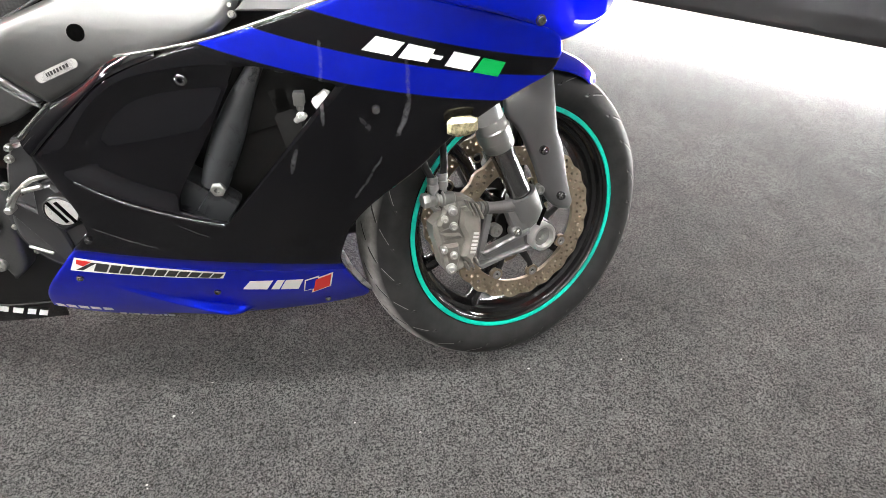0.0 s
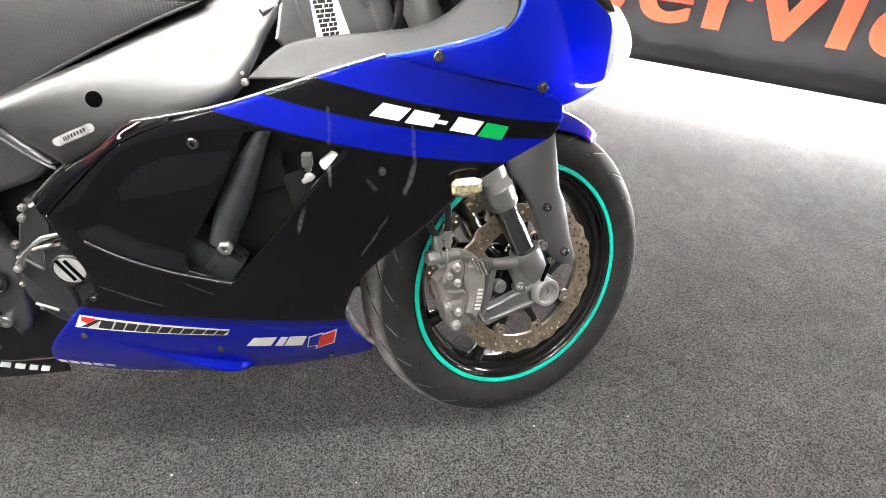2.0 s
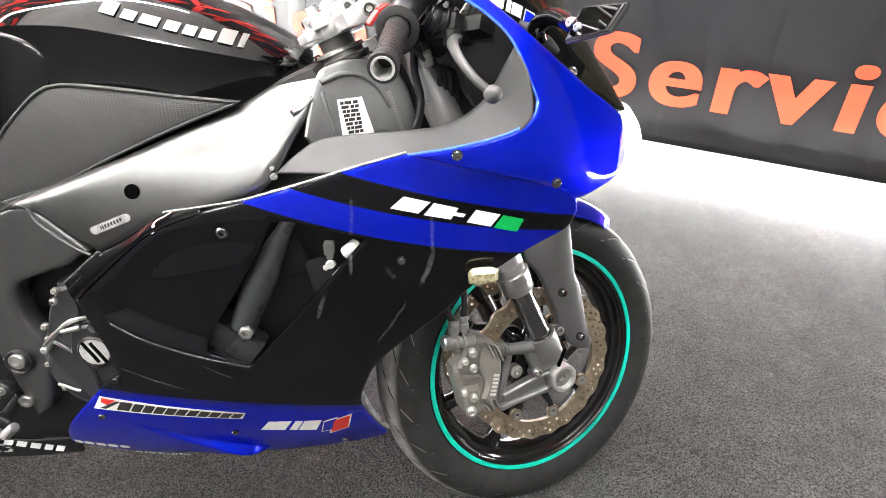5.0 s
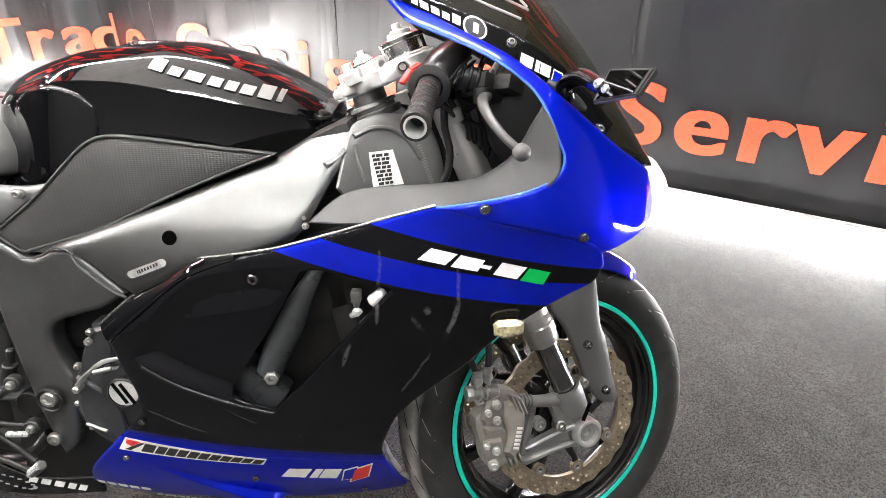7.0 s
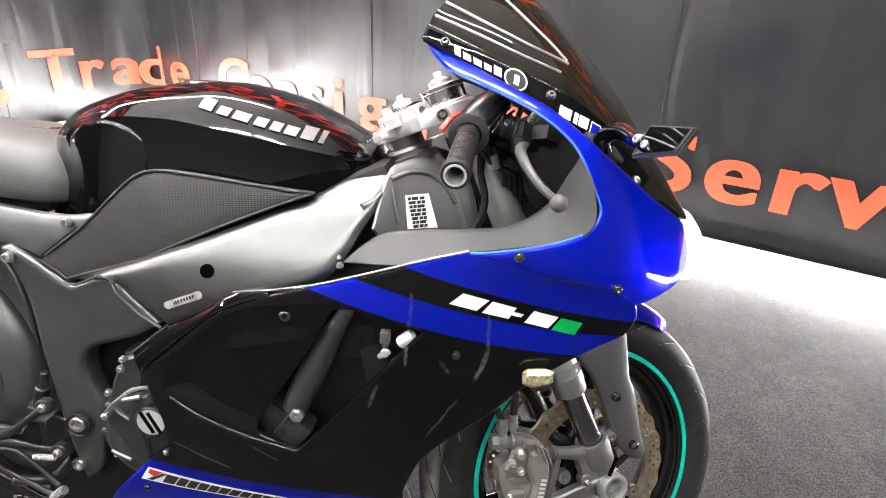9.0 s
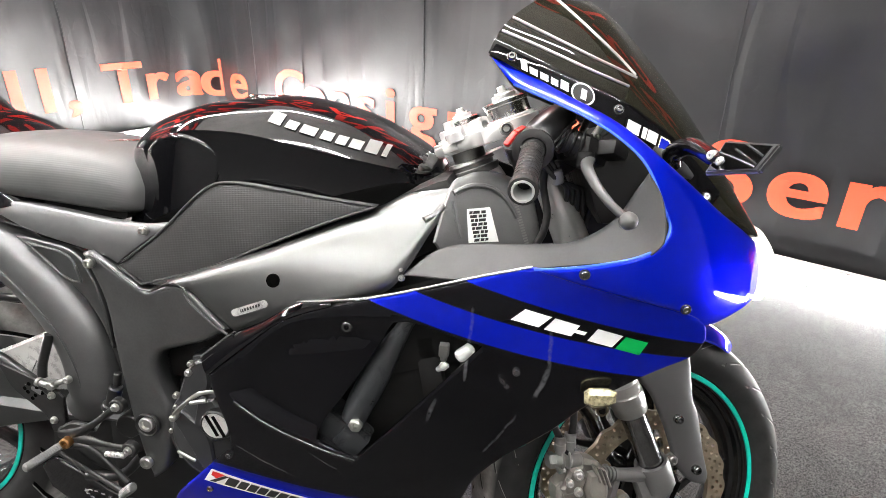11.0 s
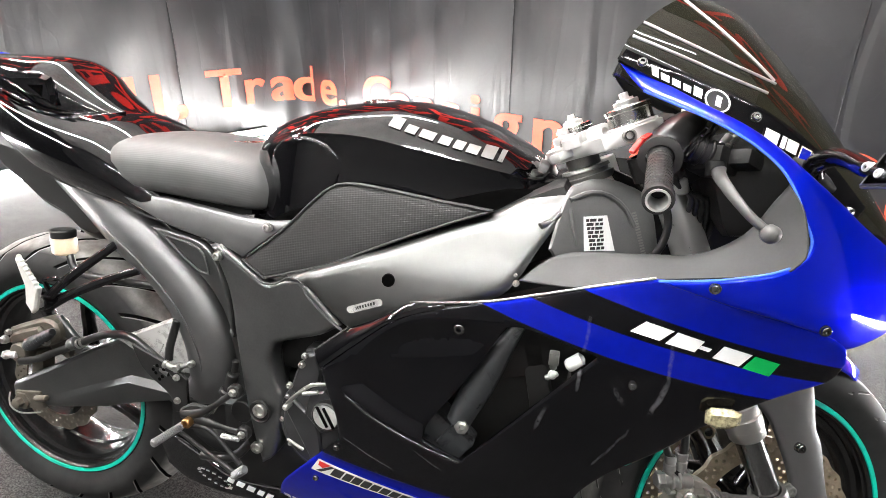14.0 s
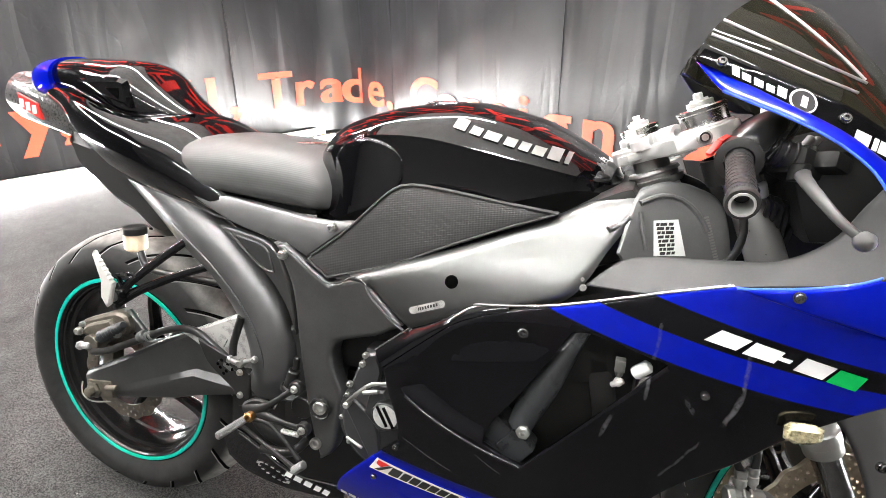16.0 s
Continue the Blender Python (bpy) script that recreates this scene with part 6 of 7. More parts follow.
# ---- seat, side cover and tail
part("seat", loft([(-1.236, 0.070, 0.797, 0.826, 0.806, 0.1), (-1.222, 0.102, 0.786, 0.845, 0.802, 0.05), (-1.185, 0.128, 0.779, 0.860, 0.800, 0.02), (-1.090, 0.152, 0.771, 0.868, 0.798, 0.0), (-1.000, 0.157, 0.765, 0.866, 0.794, 0.0), (-0.920, 0.153, 0.757, 0.856, 0.788, 0.0), (-0.870, 0.146, 0.752, 0.843, 0.780, 0.0), (-0.848, 0.140, 0.752, 0.830, 0.777, 0.0), (-0.834, 0.126, 0.755, 0.812, 0.776, 0.0), (-0.827, 0.104, 0.760, 0.796, 0.776, 0.0)], 16, 3.0), "seat_ribs", BIKE, "black grained vinyl rider seat", 60)
part("seat_base", box((-1.005, 0, 0.758), (0.30, 0.26, 0.02), soft=0.006), "engine_black", BIKE)
COVER = [(-1.122, -0.150, 0.774), (-1.000, -0.158, 0.768), (-0.830, -0.158, 0.752), (-0.762, -0.174, 0.756), (-0.766, -0.178, 0.746), (-0.785, -0.180, 0.734), (-0.843, -0.180, 0.689), (-0.880, -0.176, 0.702), (-0.992, -0.166, 0.724), (-1.060, -0.158, 0.748)]
b, _ = panel(COVER, [(-0.92, -0.172, 0.735)], thick=0.008, step=0.012, roll=0.004)
b2 = mirrored(b)
cover = part("seat_side_cover", b, "cover_grey", BIKE, "satin grey side cover under the seat")
part("seat_side_cover", b2, "satin_black", BIKE)
bolt((-0.795, -0.180, 0.745), (0, -1, 0), 0.007, cover, "collar")
part("tail_fairing", loft([(-1.625, 0.020, 0.936, 0.962, 0.950, 0.1), (-1.575, 0.055, 0.908, 0.968, 0.942, 0.1), (-1.500, 0.080, 0.872, 0.966, 0.915, 0.12), (-1.430, 0.106, 0.805, 0.952, 0.885, 0.15), (-1.360, 0.124, 0.762, 0.934, 0.858, 0.15), (-1.300, 0.135, 0.745, 0.920, 0.838, 0.12), (-1.230, 0.145, 0.730, 0.908, 0.820, 0.08), (-1.170, 0.151, 0.722, 0.894, 0.805, 0.05), (-1.110, 0.155, 0.715, 0.866, 0.782, 0.05), (-1.050, 0.157, 0.708, 0.835, 0.755, 0.03), (-0.985, 0.158, 0.705, 0.765, 0.735, 0.02)], 20, 2.2), "black_gloss", BIKE, "gloss black tail fairing", 60)
part("seat_cowl", loft([(-1.590, 0.030, 0.955, 0.984, 0.964, 0.1), (-1.550, 0.060, 0.940, 0.997, 0.962, 0.1), (-1.450, 0.080, 0.920, 1.001, 0.952, 0.05), (-1.380, 0.092, 0.900, 1.000, 0.934, 0.05), (-1.338, 0.100, 0.888, 0.998, 0.925, 0.02), (-1.312, 0.101, 0.880, 0.990, 0.915, 0.02), (-1.298, 0.100, 0.876, 0.981, 0.910, 0.02), (-1.286, 0.093, 0.872, 0.970, 0.906, 0.02), (-1.268, 0.085, 0.868, 0.955, 0.900, 0.02), (-1.240, 0.075, 0.864, 0.934, 0.893, 0.02), (-1.210, 0.062, 0.860, 0.914, 0.886, 0.02), (-1.185, 0.044, 0.858, 0.898, 0.879, 0.02), (-1.165, 0.020, 0.856, 0.884, 0.872, 0.02)], 28, 2.6), "black_gloss", BIKE, "gloss black single-seat cowl with a hump", 60)
part("cowl_seam", tube([(-1.400, -0.100, 0.926), (-1.360, -0.106, 0.912), (-1.290, -0.106, 0.897), (-1.245, -0.092, 0.891), (-1.212, -0.070, 0.890), (-1.185, -0.036, 0.899)], 0.0025, 8), "shade_black", BIKE)
vent = part("tail_vent", slab([(-1.415, 0.958), (-1.300, 0.962), (-1.284, 0.952), (-1.278, 0.906), (-1.340, 0.922)], -0.105, -0.088, 0.008), "black_gloss", BIKE, "gloss black side vent of the tail")
# raised black triangle paints the shaded inside of the vent
part("vent_hole", slab([(-1.334, 0.942), (-1.298, 0.943), (-1.303, 0.921)], -0.1062, -0.103, 0.001), "shade_black", vent)
part("tail_tip", loft([(-1.640, 0.014, 0.944, 0.962, 0.953, 0.1), (-1.622, 0.040, 0.926, 0.978, 0.950, 0.1), (-1.585, 0.064, 0.915, 0.994, 0.952, 0.1), (-1.545, 0.076, 0.912, 1.001, 0.956, 0.1), (-1.520, 0.078, 0.914, 1.003, 0.958, 0.1)], 18, 2.4), "blue_gloss", BIKE, "gloss blue tip of the tail", 60)
part("undertail", slab([(-1.470, 0.850), (-1.468, 0.815), (-1.450, 0.778), (-1.411, 0.752), (-1.362, 0.716), (-1.312, 0.694), (-1.270, 0.662), (-1.225, 0.655), (-1.160, 0.690), (-1.140, 0.760), (-1.250, 0.800)], -0.092, 0.092, 0.016), "under_black", BIKE, "black undertail and pipe shroud")
# bright metal line drawn for the highlight along the seat's seam
part("seat_seam_glint", tube([(-1.03, -0.150, 0.780), (-1.02, -0.12, 0.842), (-0.94, -0.02, 0.858), (-0.90, 0.08, 0.850)], 0.003, 8), "alu", BIKE)
muf = part("silencer", lathe([(0, 0.030), (0.004, 0.050), (0.03, 0.056), (0.24, 0.056), (0.30, 0.040)], (-1.700, 0.0, 0.922), (1, 0, -0.22), 32), "carbon", BIKE, "carbon under-tail exhaust silencer")
part("silencer_badge", slab([(-1.645, 0.922), (-1.588, 0.902), (-1.580, 0.868), (-1.634, 0.888)], -0.060, -0.052, 0.001), "red", muf)
for k in range(3):
    part("badge_bar", box((-1.632 + 0.018 * k, -0.0612, 0.901 - 0.006 * k), (0.012, 0.001, 0.018), soft=0.0003), "white", muf)

# ---- exhaust pipe cover, swingarm and rear hardware
part("exhaust_cover", tube([(-1.300, -0.070, 0.790), (-1.200, -0.092, 0.738), (-1.120, -0.110, 0.690), (-1.040, -0.122, 0.640), (-0.975, -0.130, 0.570), (-0.945, -0.134, 0.500), (-0.950, -0.134, 0.430), (-0.985, -0.130, 0.400)], [0.040, 0.048, 0.052, 0.052, 0.052, 0.051, 0.045, 0.030], 24, flat=0.72), "cover_grey", BIKE, "satin dark grey curved exhaust cover", 60)
part("cover_seam", tube([(-1.160, -0.140, 0.700), (-1.060, -0.158, 0.640), (-0.985, -0.167, 0.570), (-0.948, -0.171, 0.500), (-0.944, -0.166, 0.440)], 0.0016, 6), "satin_black", BIKE)
SUBF = [(-1.040, -0.158, 0.716), (-0.985, -0.166, 0.712), (-0.922, -0.176, 0.702), (-0.892, -0.180, 0.668), (-0.874, -0.181, 0.610), (-0.868, -0.180, 0.545), (-0.890, -0.178, 0.600), (-0.935, -0.174, 0.650)]
b, _ = panel(SUBF, thick=0.012, step=0.012)
part("subframe_plate", b, "frame_satin", BIKE, "satin dark grey subframe gusset")
part("gusset_rib", tube([(-1.005, -0.166, 0.707), (-0.925, -0.180, 0.695), (-0.905, -0.183, 0.655), (-0.935, -0.179, 0.660), (-1.005, -0.166, 0.707)], 0.0022, 8), "frame_satin", BIKE)
ARM = [(-1.452, 0.318), (-1.430, 0.345), (-1.364, 0.378), (-1.250, 0.440), (-1.146, 0.486), (-1.050, 0.530), (-0.960, 0.545), (-0.800, 0.520), (-0.790, 0.410), (-0.900, 0.400), (-1.031, 0.372), (-1.150, 0.325), (-1.311, 0.286), (-1.430, 0.285)]


def swingarm():
    """A box-section arm: its outer face is hollowed above a sharp lip that deepens towards the pivot."""
    ln = np.array([(-1.450, 0.330, 0.312, 0.0, 0.292), (-1.400, 0.356, 0.314, 0.0, 0.285), (-1.316, 0.398, 0.332, 0.001, 0.297), (-1.200, 0.460, 0.378, 0.003, 0.322), (-1.135, 0.488, 0.405, 0.007, 0.343), (-1.034, 0.532, 0.402, 0.008, 0.368), (-0.900, 0.545, 0.405, 0.008, 0.385), (-0.800, 0.520, 0.410, 0.010, 0.390)])
    bm, rows = bmesh.new(), []
    for x in np.linspace(-1.450, -0.800, 40):
        zt, zc, dep, zb = (float(np.interp(x, ln[:, 0], ln[:, k])) for k in (1, 2, 3, 4))
        end = 0.012 * smooth_step((-1.42 - x) / 0.03)
        sec = [(-0.096, zt - 0.006), (-0.130, zt), (-0.138, zt - 0.003), (-0.142, zt - 0.010), (-0.142 + dep * 0.5, (zt + zc) / 2), (-0.142 + dep, zc + 0.002), (-0.142 + dep, zc), (-0.142 - 0.5 * dep, zc - 0.010 - 0.2 * dep), (-0.142 - 0.4 * dep, zc - 0.014 - 0.2 * dep), (-0.140, zb + 0.010), (-0.136, zb + 0.003), (-0.130, zb), (-0.096, zb + 0.002)]
        rows.append([bm.verts.new((x, y + end, z)) for y, z in sec])
    for a, b in zip(rows, rows[1:]):
        for i in range(len(a)):
            bm.faces.new((a[i], b[i], b[(i + 1) % len(a)], a[(i + 1) % len(a)]))
    bm.faces.new(rows[0]), bm.faces.new(rows[-1][::-1])
    bmesh.ops.recalc_face_normals(bm, faces=bm.faces[:])
    return bm


arm = part("swingarm", swingarm(), "frame_satin", BIKE, "satin dark grey braced swingarm", 30)
part("swingarm", merge(slab(ARM, 0.096, 0.142, 0.010), box((-0.93, 0, 0.46), (0.10, 0.22, 0.10), soft=0.02)), "frame_satin", BIKE, "satin dark grey braced swingarm")
part("chain_adjuster", merge(box((-1.392, -0.122, 0.306), (0.070, 0.050, 0.040), (0, -8, 0), 0.006), bar((-1.432, -0.128, 0.303), (-1.400, -0.128, 0.306), 0.014), lathe([(0, 0.020), (0.008, 0.020), (0.010, 0.016), (0.010, 0.011), (0.022, 0.011), (0.024, 0.008), (0.024, 0)], (-1.408, -0.142, 0.302), (0, -1, 0), 6), bar((-1.368, -0.150, 0.316), (-1.338, -0.150, 0.322), 0.0065)), "bronze", arm, "worn metal axle nut and adjuster")
part("split_pin", tube([(-1.436, -0.150, 0.318), (-1.428, -0.160, 0.296), (-1.400, -0.162, 0.284), (-1.350, -0.158, 0.292)], 0.0016, 6), "bolt_steel", arm)
part("swingarm_brace", slab([(-1.150, 0.483), (-1.090, 0.510), (-1.020, 0.542), (-0.985, 0.545), (-0.972, 0.440), (-1.050, 0.440)], -0.147, -0.120, 0.004), "silver_paint", arm, "pale brushed brace on the swingarm")
for k in range(2):
    part("stamped_bar", box((-1.048 + 0.016 * k, -0.1465, 0.478 + 0.004 * k), (0.003, 0.001, 0.030), (0, 30, 0), 0.0003), "sticker_dark", arm)
rc = part("rear_caliper", merge(slab([(-1.448, 0.415), (-1.446, 0.446), (-1.430, 0.456), (-1.345, 0.486), (-1.318, 0.478), (-1.312, 0.452), (-1.330, 0.432), (-1.400, 0.410)], -0.128, -0.092, 0.006, 60),
                                  slab([(-1.440, 0.424), (-1.424, 0.446), (-1.352, 0.472), (-1.340, 0.456), (-1.400, 0.428)], -0.138, -0.124, 0.005), bar((-1.404, -0.100, 0.408), (-1.404, -0.146, 0.408), 0.022), box((-1.385, -0.110, 0.372), (0.030, 0.030, 0.070), (0, 12, 0), 0.006)), "bronze", BIKE, "weathered bronze-grey rear brake caliper")
part("slide_pin_boot", lathe([(0, 0.010)] + [(0.008 + 0.009 * k + d, 0.012 + 0.0025 * (d > 0.002) - 0.0006 * k) for k in range(8) for d in (0, 0.004)] + [(0.084, 0.007), (0.084, 0)], (-1.376, -0.146, 0.430), (0.86, 0, 0.50), 16), "hose_grey", rc, "ribbed rubber slide pin boot")
part("bleed_nipple", merge(bar((-1.432, -0.146, 0.402), (-1.405, -0.146, 0.406), 0.0075), bar((-1.440, -0.146, 0.401), (-1.428, -0.146, 0.402), 0.0095, seg=6)), "silver_paint", rc)
for x, z, r in ((-1.440, 0.432, 0.009), (-1.428, 0.450, 0.006), (-1.392, 0.390, 0.007), (-1.330, 0.445, 0.008), (-1.312, 0.470, 0.006)):
    bolt((x, -0.140, z), (0, -1, 0), r, rc, "bolt_steel")
part("caliper_bracket", slab([(-1.345, 0.485), (-1.325, 0.490), (-1.270, 0.430), (-1.240, 0.440), (-1.235, 0.420), (-1.285, 0.402)], -0.112, -0.100, 0.003), "frame_satin", rc)
part("rear_brake_hose", tube([(-1.392, -0.150, 0.396), (-1.340, -0.152, 0.412), (-1.311, -0.152, 0.426), (-1.237, -0.152, 0.460), (-1.189, -0.154, 0.484), (-1.139, -0.156, 0.499), (-1.095, -0.162, 0.500), (-1.050, -0.172, 0.484), (-1.01, -0.178, 0.466), (-0.985, -0.182, 0.455)], 0.0075, 12), "hose", BIKE, "black rear brake hose")
part("hose_clip", merge(*[lathe([(-0.002, 0.0078), (-0.002, 0.0102), (0.002, 0.0102), (0.002, 0.0078)], (-1.232 + 0.010 * k, -0.152, 0.4625 + 0.005 * k), (0.88, 0, 0.45), 14) for k in (0, 1)]), "bolt_steel", BIKE)
for p, q in (((-1.255, -0.152, 0.456), (-1.240, -0.152, 0.465)), ((-1.045, -0.174, 0.474), (-1.025, -0.176, 0.467)), ((-1.02, -0.176, 0.464), (-1.0, -0.177, 0.455))):
    part("hose_collar", bar(p, q, 0.0115), "cast_dark", BIKE)
HEEL = [(-1.074, 0.503), (-1.058, 0.498), (-1.021, 0.484), (-0.984, 0.470), (-0.962, 0.452), (-0.966, 0.415), (-0.962, 0.388), (-0.990, 0.383), (-1.000, 0.413), (-1.018, 0.428), (-1.056, 0.460)]
hg = part("heel_guard", slab(HEEL, -0.187, -0.181, 0.002), "inner_dark", BIKE, "satin dark heel guard plate with drilled holes")
# drilled holes are black discs, their shade put into the colour
for x, z in ((-1.022, 0.470), (-1.009, 0.463), (-1.026, 0.455), (-1.013, 0.450), (-1.031, 0.461), (-1.000, 0.456), (-1.019, 0.444)):
    part("guard_hole", lathe([(0.0003, 0.0036), (0.0006, 0.0034), (0.0006, 0)], (x, -0.187, z), (0, -1, 0), 10), "shade_black", hg)
for x, z, y in ((-0.982, 0.454, -0.187), (-0.984, 0.408, -0.187), (-0.952, 0.484, -0.184)):
    bolt((x, y, z), (0, -1, 0), 0.0062, hg, "collar")
part("brake_union", merge(bar((-1.008, -0.186, 0.476), (-0.978, -0.186, 0.468), 0.0055), bar((-0.978, -0.178, 0.474), (-0.978, -0.196, 0.474), 0.0080, seg=6), bar((-0.978, -0.186, 0.474), (-0.955, -0.184, 0.482), 0.0045), lathe([(0, 0.0058), (0.001, 0.0074), (0.006, 0.0074), (0.007, 0.0058)], (-1.008, -0.186, 0.476), (0.97, 0, -0.25), 12)), "cast", hg, "steel brake hose union")
hang = part("peg_hanger", merge(tube([(-0.972, -0.190, 0.388), (-0.945, -0.194, 0.392), (-0.909, -0.195, 0.413), (-0.859, -0.195, 0.454)], [0.011, 0.011, 0.0055, 0.006], 12, flat=0.7), tube([(-0.955, -0.193, 0.385), (-0.922, -0.195, 0.383), (-0.886, -0.195, 0.379), (-0.846, -0.195, 0.376)], [0.011, 0.009, 0.0045, 0.006], 12, flat=0.7), bar((-0.859, -0.186, 0.454), (-0.859, -0.200, 0.454), 0.0130), bar((-0.846, -0.186, 0.376), (-0.846, -0.200, 0.376), 0.0130), slab([(-0.972, 0.398), (-0.950, 0.412), (-0.925, 0.412), (-0.910, 0.400), (-0.930, 0.380), (-0.962, 0.378)], -0.196, -0.186, 0.003)), "under_black", BIKE, "dark cast footpeg hanger with two slim arms")
for x, z in ((-0.859, 0.454), (-0.846, 0.376)):
    bolt((x, -0.199, z), (0, -1, 0), 0.0070, hang, "collar")
part("peg_pivot", lathe([(-0.012, 0.0095), (0.004, 0.0095), (0.006, 0.0075), (0.006, 0.0045), (0.000, 0.004), (0.000, 0)], (-0.951, -0.206, 0.381), (0, -1, 0), 20), "gold", hang, "small brass pivot bush")


def knurled_peg(p0, p1, r, name, label, material="fork_grey"):
    """A footpeg with rows of small teeth."""
    v = Vector(p1) - Vector(p0)
    b = bar(p0, p1, r * 0.9, r)
    d = v.normalized()
    u = d.cross(Vector((0, 0, 1))).normalized()
    w = u.cross(d)
    for i in range(16):
        for k in range(8):
            a = radians(-90 + 26 * k + 13 * (i % 2))
            c = Vector(p0) + v * ((i + 0.6) / 16.6) + (w * math.cos(a) + u * math.sin(a)) * r * 0.98
            bb = bmesh.new()
            bmesh.ops.create_cone(bb, cap_ends=True, segments=4, radius1=0.0024, radius2=0.0006, depth=0.0024, matrix=axis_matrix(c, w * math.cos(a) + u * math.sin(a)))
            b = merge(b, bb)
    return part(name, b, material, BIKE, label)


knurled_peg((-0.960, -0.206, 0.374), (-0.970, -0.268, 0.373), 0.0068, "footpeg", "knurled grey metal rider footpeg")
knurled_peg((-0.862, -0.203, 0.292), (-0.838, -0.208, 0.314), 0.0078, "brake_pedal_tip", "knurled brake pedal tip")
part("brake_pedal", merge(tube([(-0.950, -0.198, 0.372), (-0.916, -0.198, 0.372), (-0.880, -0.199, 0.343), (-0.853, -0.200, 0.315)], [0.006, 0.0042, 0.0036, 0.005], 10), tube([(-0.985, -0.192, 0.352), (-0.960, -0.193, 0.338), (-0.907, -0.196, 0.313), (-0.862, -0.200, 0.294)], [0.003, 0.004, 0.004, 0.005], 8)), "under_black", BIKE, "black brake pedal arm")
part("return_spring", lathe([(0.0022 * k, 0.0042 + 0.0010 * (k % 2)) for k in range(17)], (-0.890, -0.196, 0.362), (1, 0, 0.03), 12), "silver_paint", BIKE)
part("master_cylinder", merge(bar((-0.888, -0.172, 0.440), (-0.876, -0.172, 0.474), 0.011), bar((-0.874, -0.172, 0.476), (-0.870, -0.172, 0.500), 0.006), bar((-0.892, -0.172, 0.432), (-0.888, -0.172, 0.442), 0.014)), "hose", BIKE, "small rear brake master cylinder")
part("pedal_rod", bar((-0.892, -0.175, 0.436), (-0.915, -0.185, 0.395), 0.0035), "chrome", BIKE)
part("fluid_hose", tube([(-0.992, -0.165, 0.552), (-0.998, -0.168, 0.530), (-1.006, -0.172, 0.500), (-1.006, -0.176, 0.478)], 0.0075, 10), "hose", BIKE)
# passenger peg, its bracket and the fluid reservoir
part("passenger_bracket", merge(tube([(-1.252, -0.196, 0.556), (-1.232, -0.190, 0.582), (-1.200, -0.178, 0.612), (-1.150, -0.150, 0.655), (-1.115, -0.130, 0.685)], [0.013, 0.009, 0.009, 0.008, 0.008], 12, flat=0.6), tube([(-1.255, -0.194, 0.548), (-1.210, -0.180, 0.574), (-1.141, -0.160, 0.606), (-1.085, -0.140, 0.627), (-1.04, -0.12, 0.640)], [0.012, 0.009, 0.008, 0.008, 0.008], 12, flat=0.6), tube([(-1.240, -0.192, 0.580), (-1.248, -0.194, 0.602), (-1.222, -0.188, 0.606), (-1.214, -0.184, 0.600)], 0.0045, 8), bar((-1.245, -0.185, 0.562), (-1.245, -0.210, 0.562), 0.014)), "black_gloss", BIKE, "black forked passenger peg bracket")
PEG = [(-1.244, 0.549), (-1.236, 0.556), (-1.222, 0.598)] + [q for k in range(7) for q in ((-1.222 - 0.0052 * k, 0.600 + 0.0078 * k), (-1.229 - 0.0052 * k, 0.6035 + 0.0078 * k))] + [(-1.262, 0.656), (-1.266, 0.648), (-1.252, 0.600), (-1.256, 0.568)]
pp = part("passenger_peg", slab(PEG, -0.228, -0.217, 0.003, 20, 0.006), "peg_silver", BIKE, "bright silver serrated passenger footpeg, folded up")
bolt((-1.243, -0.212, 0.565), (0, -1, 0), 0.009, pp, "bolt_steel")
res = part("fluid_reservoir", lathe([(0, 0.018), (0.004, 0.022), (0.030, 0.022), (0.034, 0.020)], (-1.282, -0.115, 0.628), (0, 0, 1), 24), "fluid", BIKE, "amber brake fluid reservoir with black cap")
part("reservoir_cap", lathe([(0, 0.0225), (0.012, 0.0225), (0.015, 0.020), (0.015, 0)], (-1.282, -0.115, 0.662), (0, 0, 1), 20), "engine_black", res)
part("reservoir_hose", tube([(-1.27, -0.118, 0.63), (-1.24, -0.13, 0.60), (-1.16, -0.14, 0.60), (-1.05, -0.14, 0.60)], 0.007, 10), "hose", BIKE)
part("inner_mudguard", box((-1.17, 0, 0.70), (0.26, 0.17, 0.03), (0, 22, 0), 0.012), "engine_black", BIKE)
part("tail_underside", box((-1.20, 0, 0.765), (0.26, 0.18, 0.05), (0, 8, 0), 0.02), "engine_black", BIKE)
part("shock_absorber", bar((-0.90, 0, 0.42), (-0.86, 0, 0.66), 0.035), "engine_black", BIKE)

# ---- clutch cover, lower engine and belly lip
cc = part("clutch_cover", lathe([(-0.06, 0.090), (0.0, 0.090), (0.004, 0.088), (0.006, 0.080), (0.014, 0.076), (0.018, 0.068), (0.020, 0.040), (0.020, 0)], (-0.690, -0.182, 0.418), (0, -1, 0), 48), "clutch_black", BIKE, "satin black round clutch cover")
part("cover_boss", merge(slab([(-0.718, 0.450), (-0.709, 0.492), (-0.683, 0.497), (-0.668, 0.474), (-0.654, 0.436), (-0.690, 0.420)], -0.214, -0.196, 0.004), slab([(-0.760, 0.455), (-0.742, 0.470), (-0.700, 0.430), (-0.690, 0.370), (-0.712, 0.366)], -0.208, -0.192, 0.003)), "clutch_black", cc)
for k in range(5):
    q = radians(150 + 32 * k)
    bolt((-0.690 + 0.084 * math.cos(q), -0.187, 0.418 + 0.084 * math.sin(q)), (0, -1, 0), 0.0042, cc, "bolt_steel")
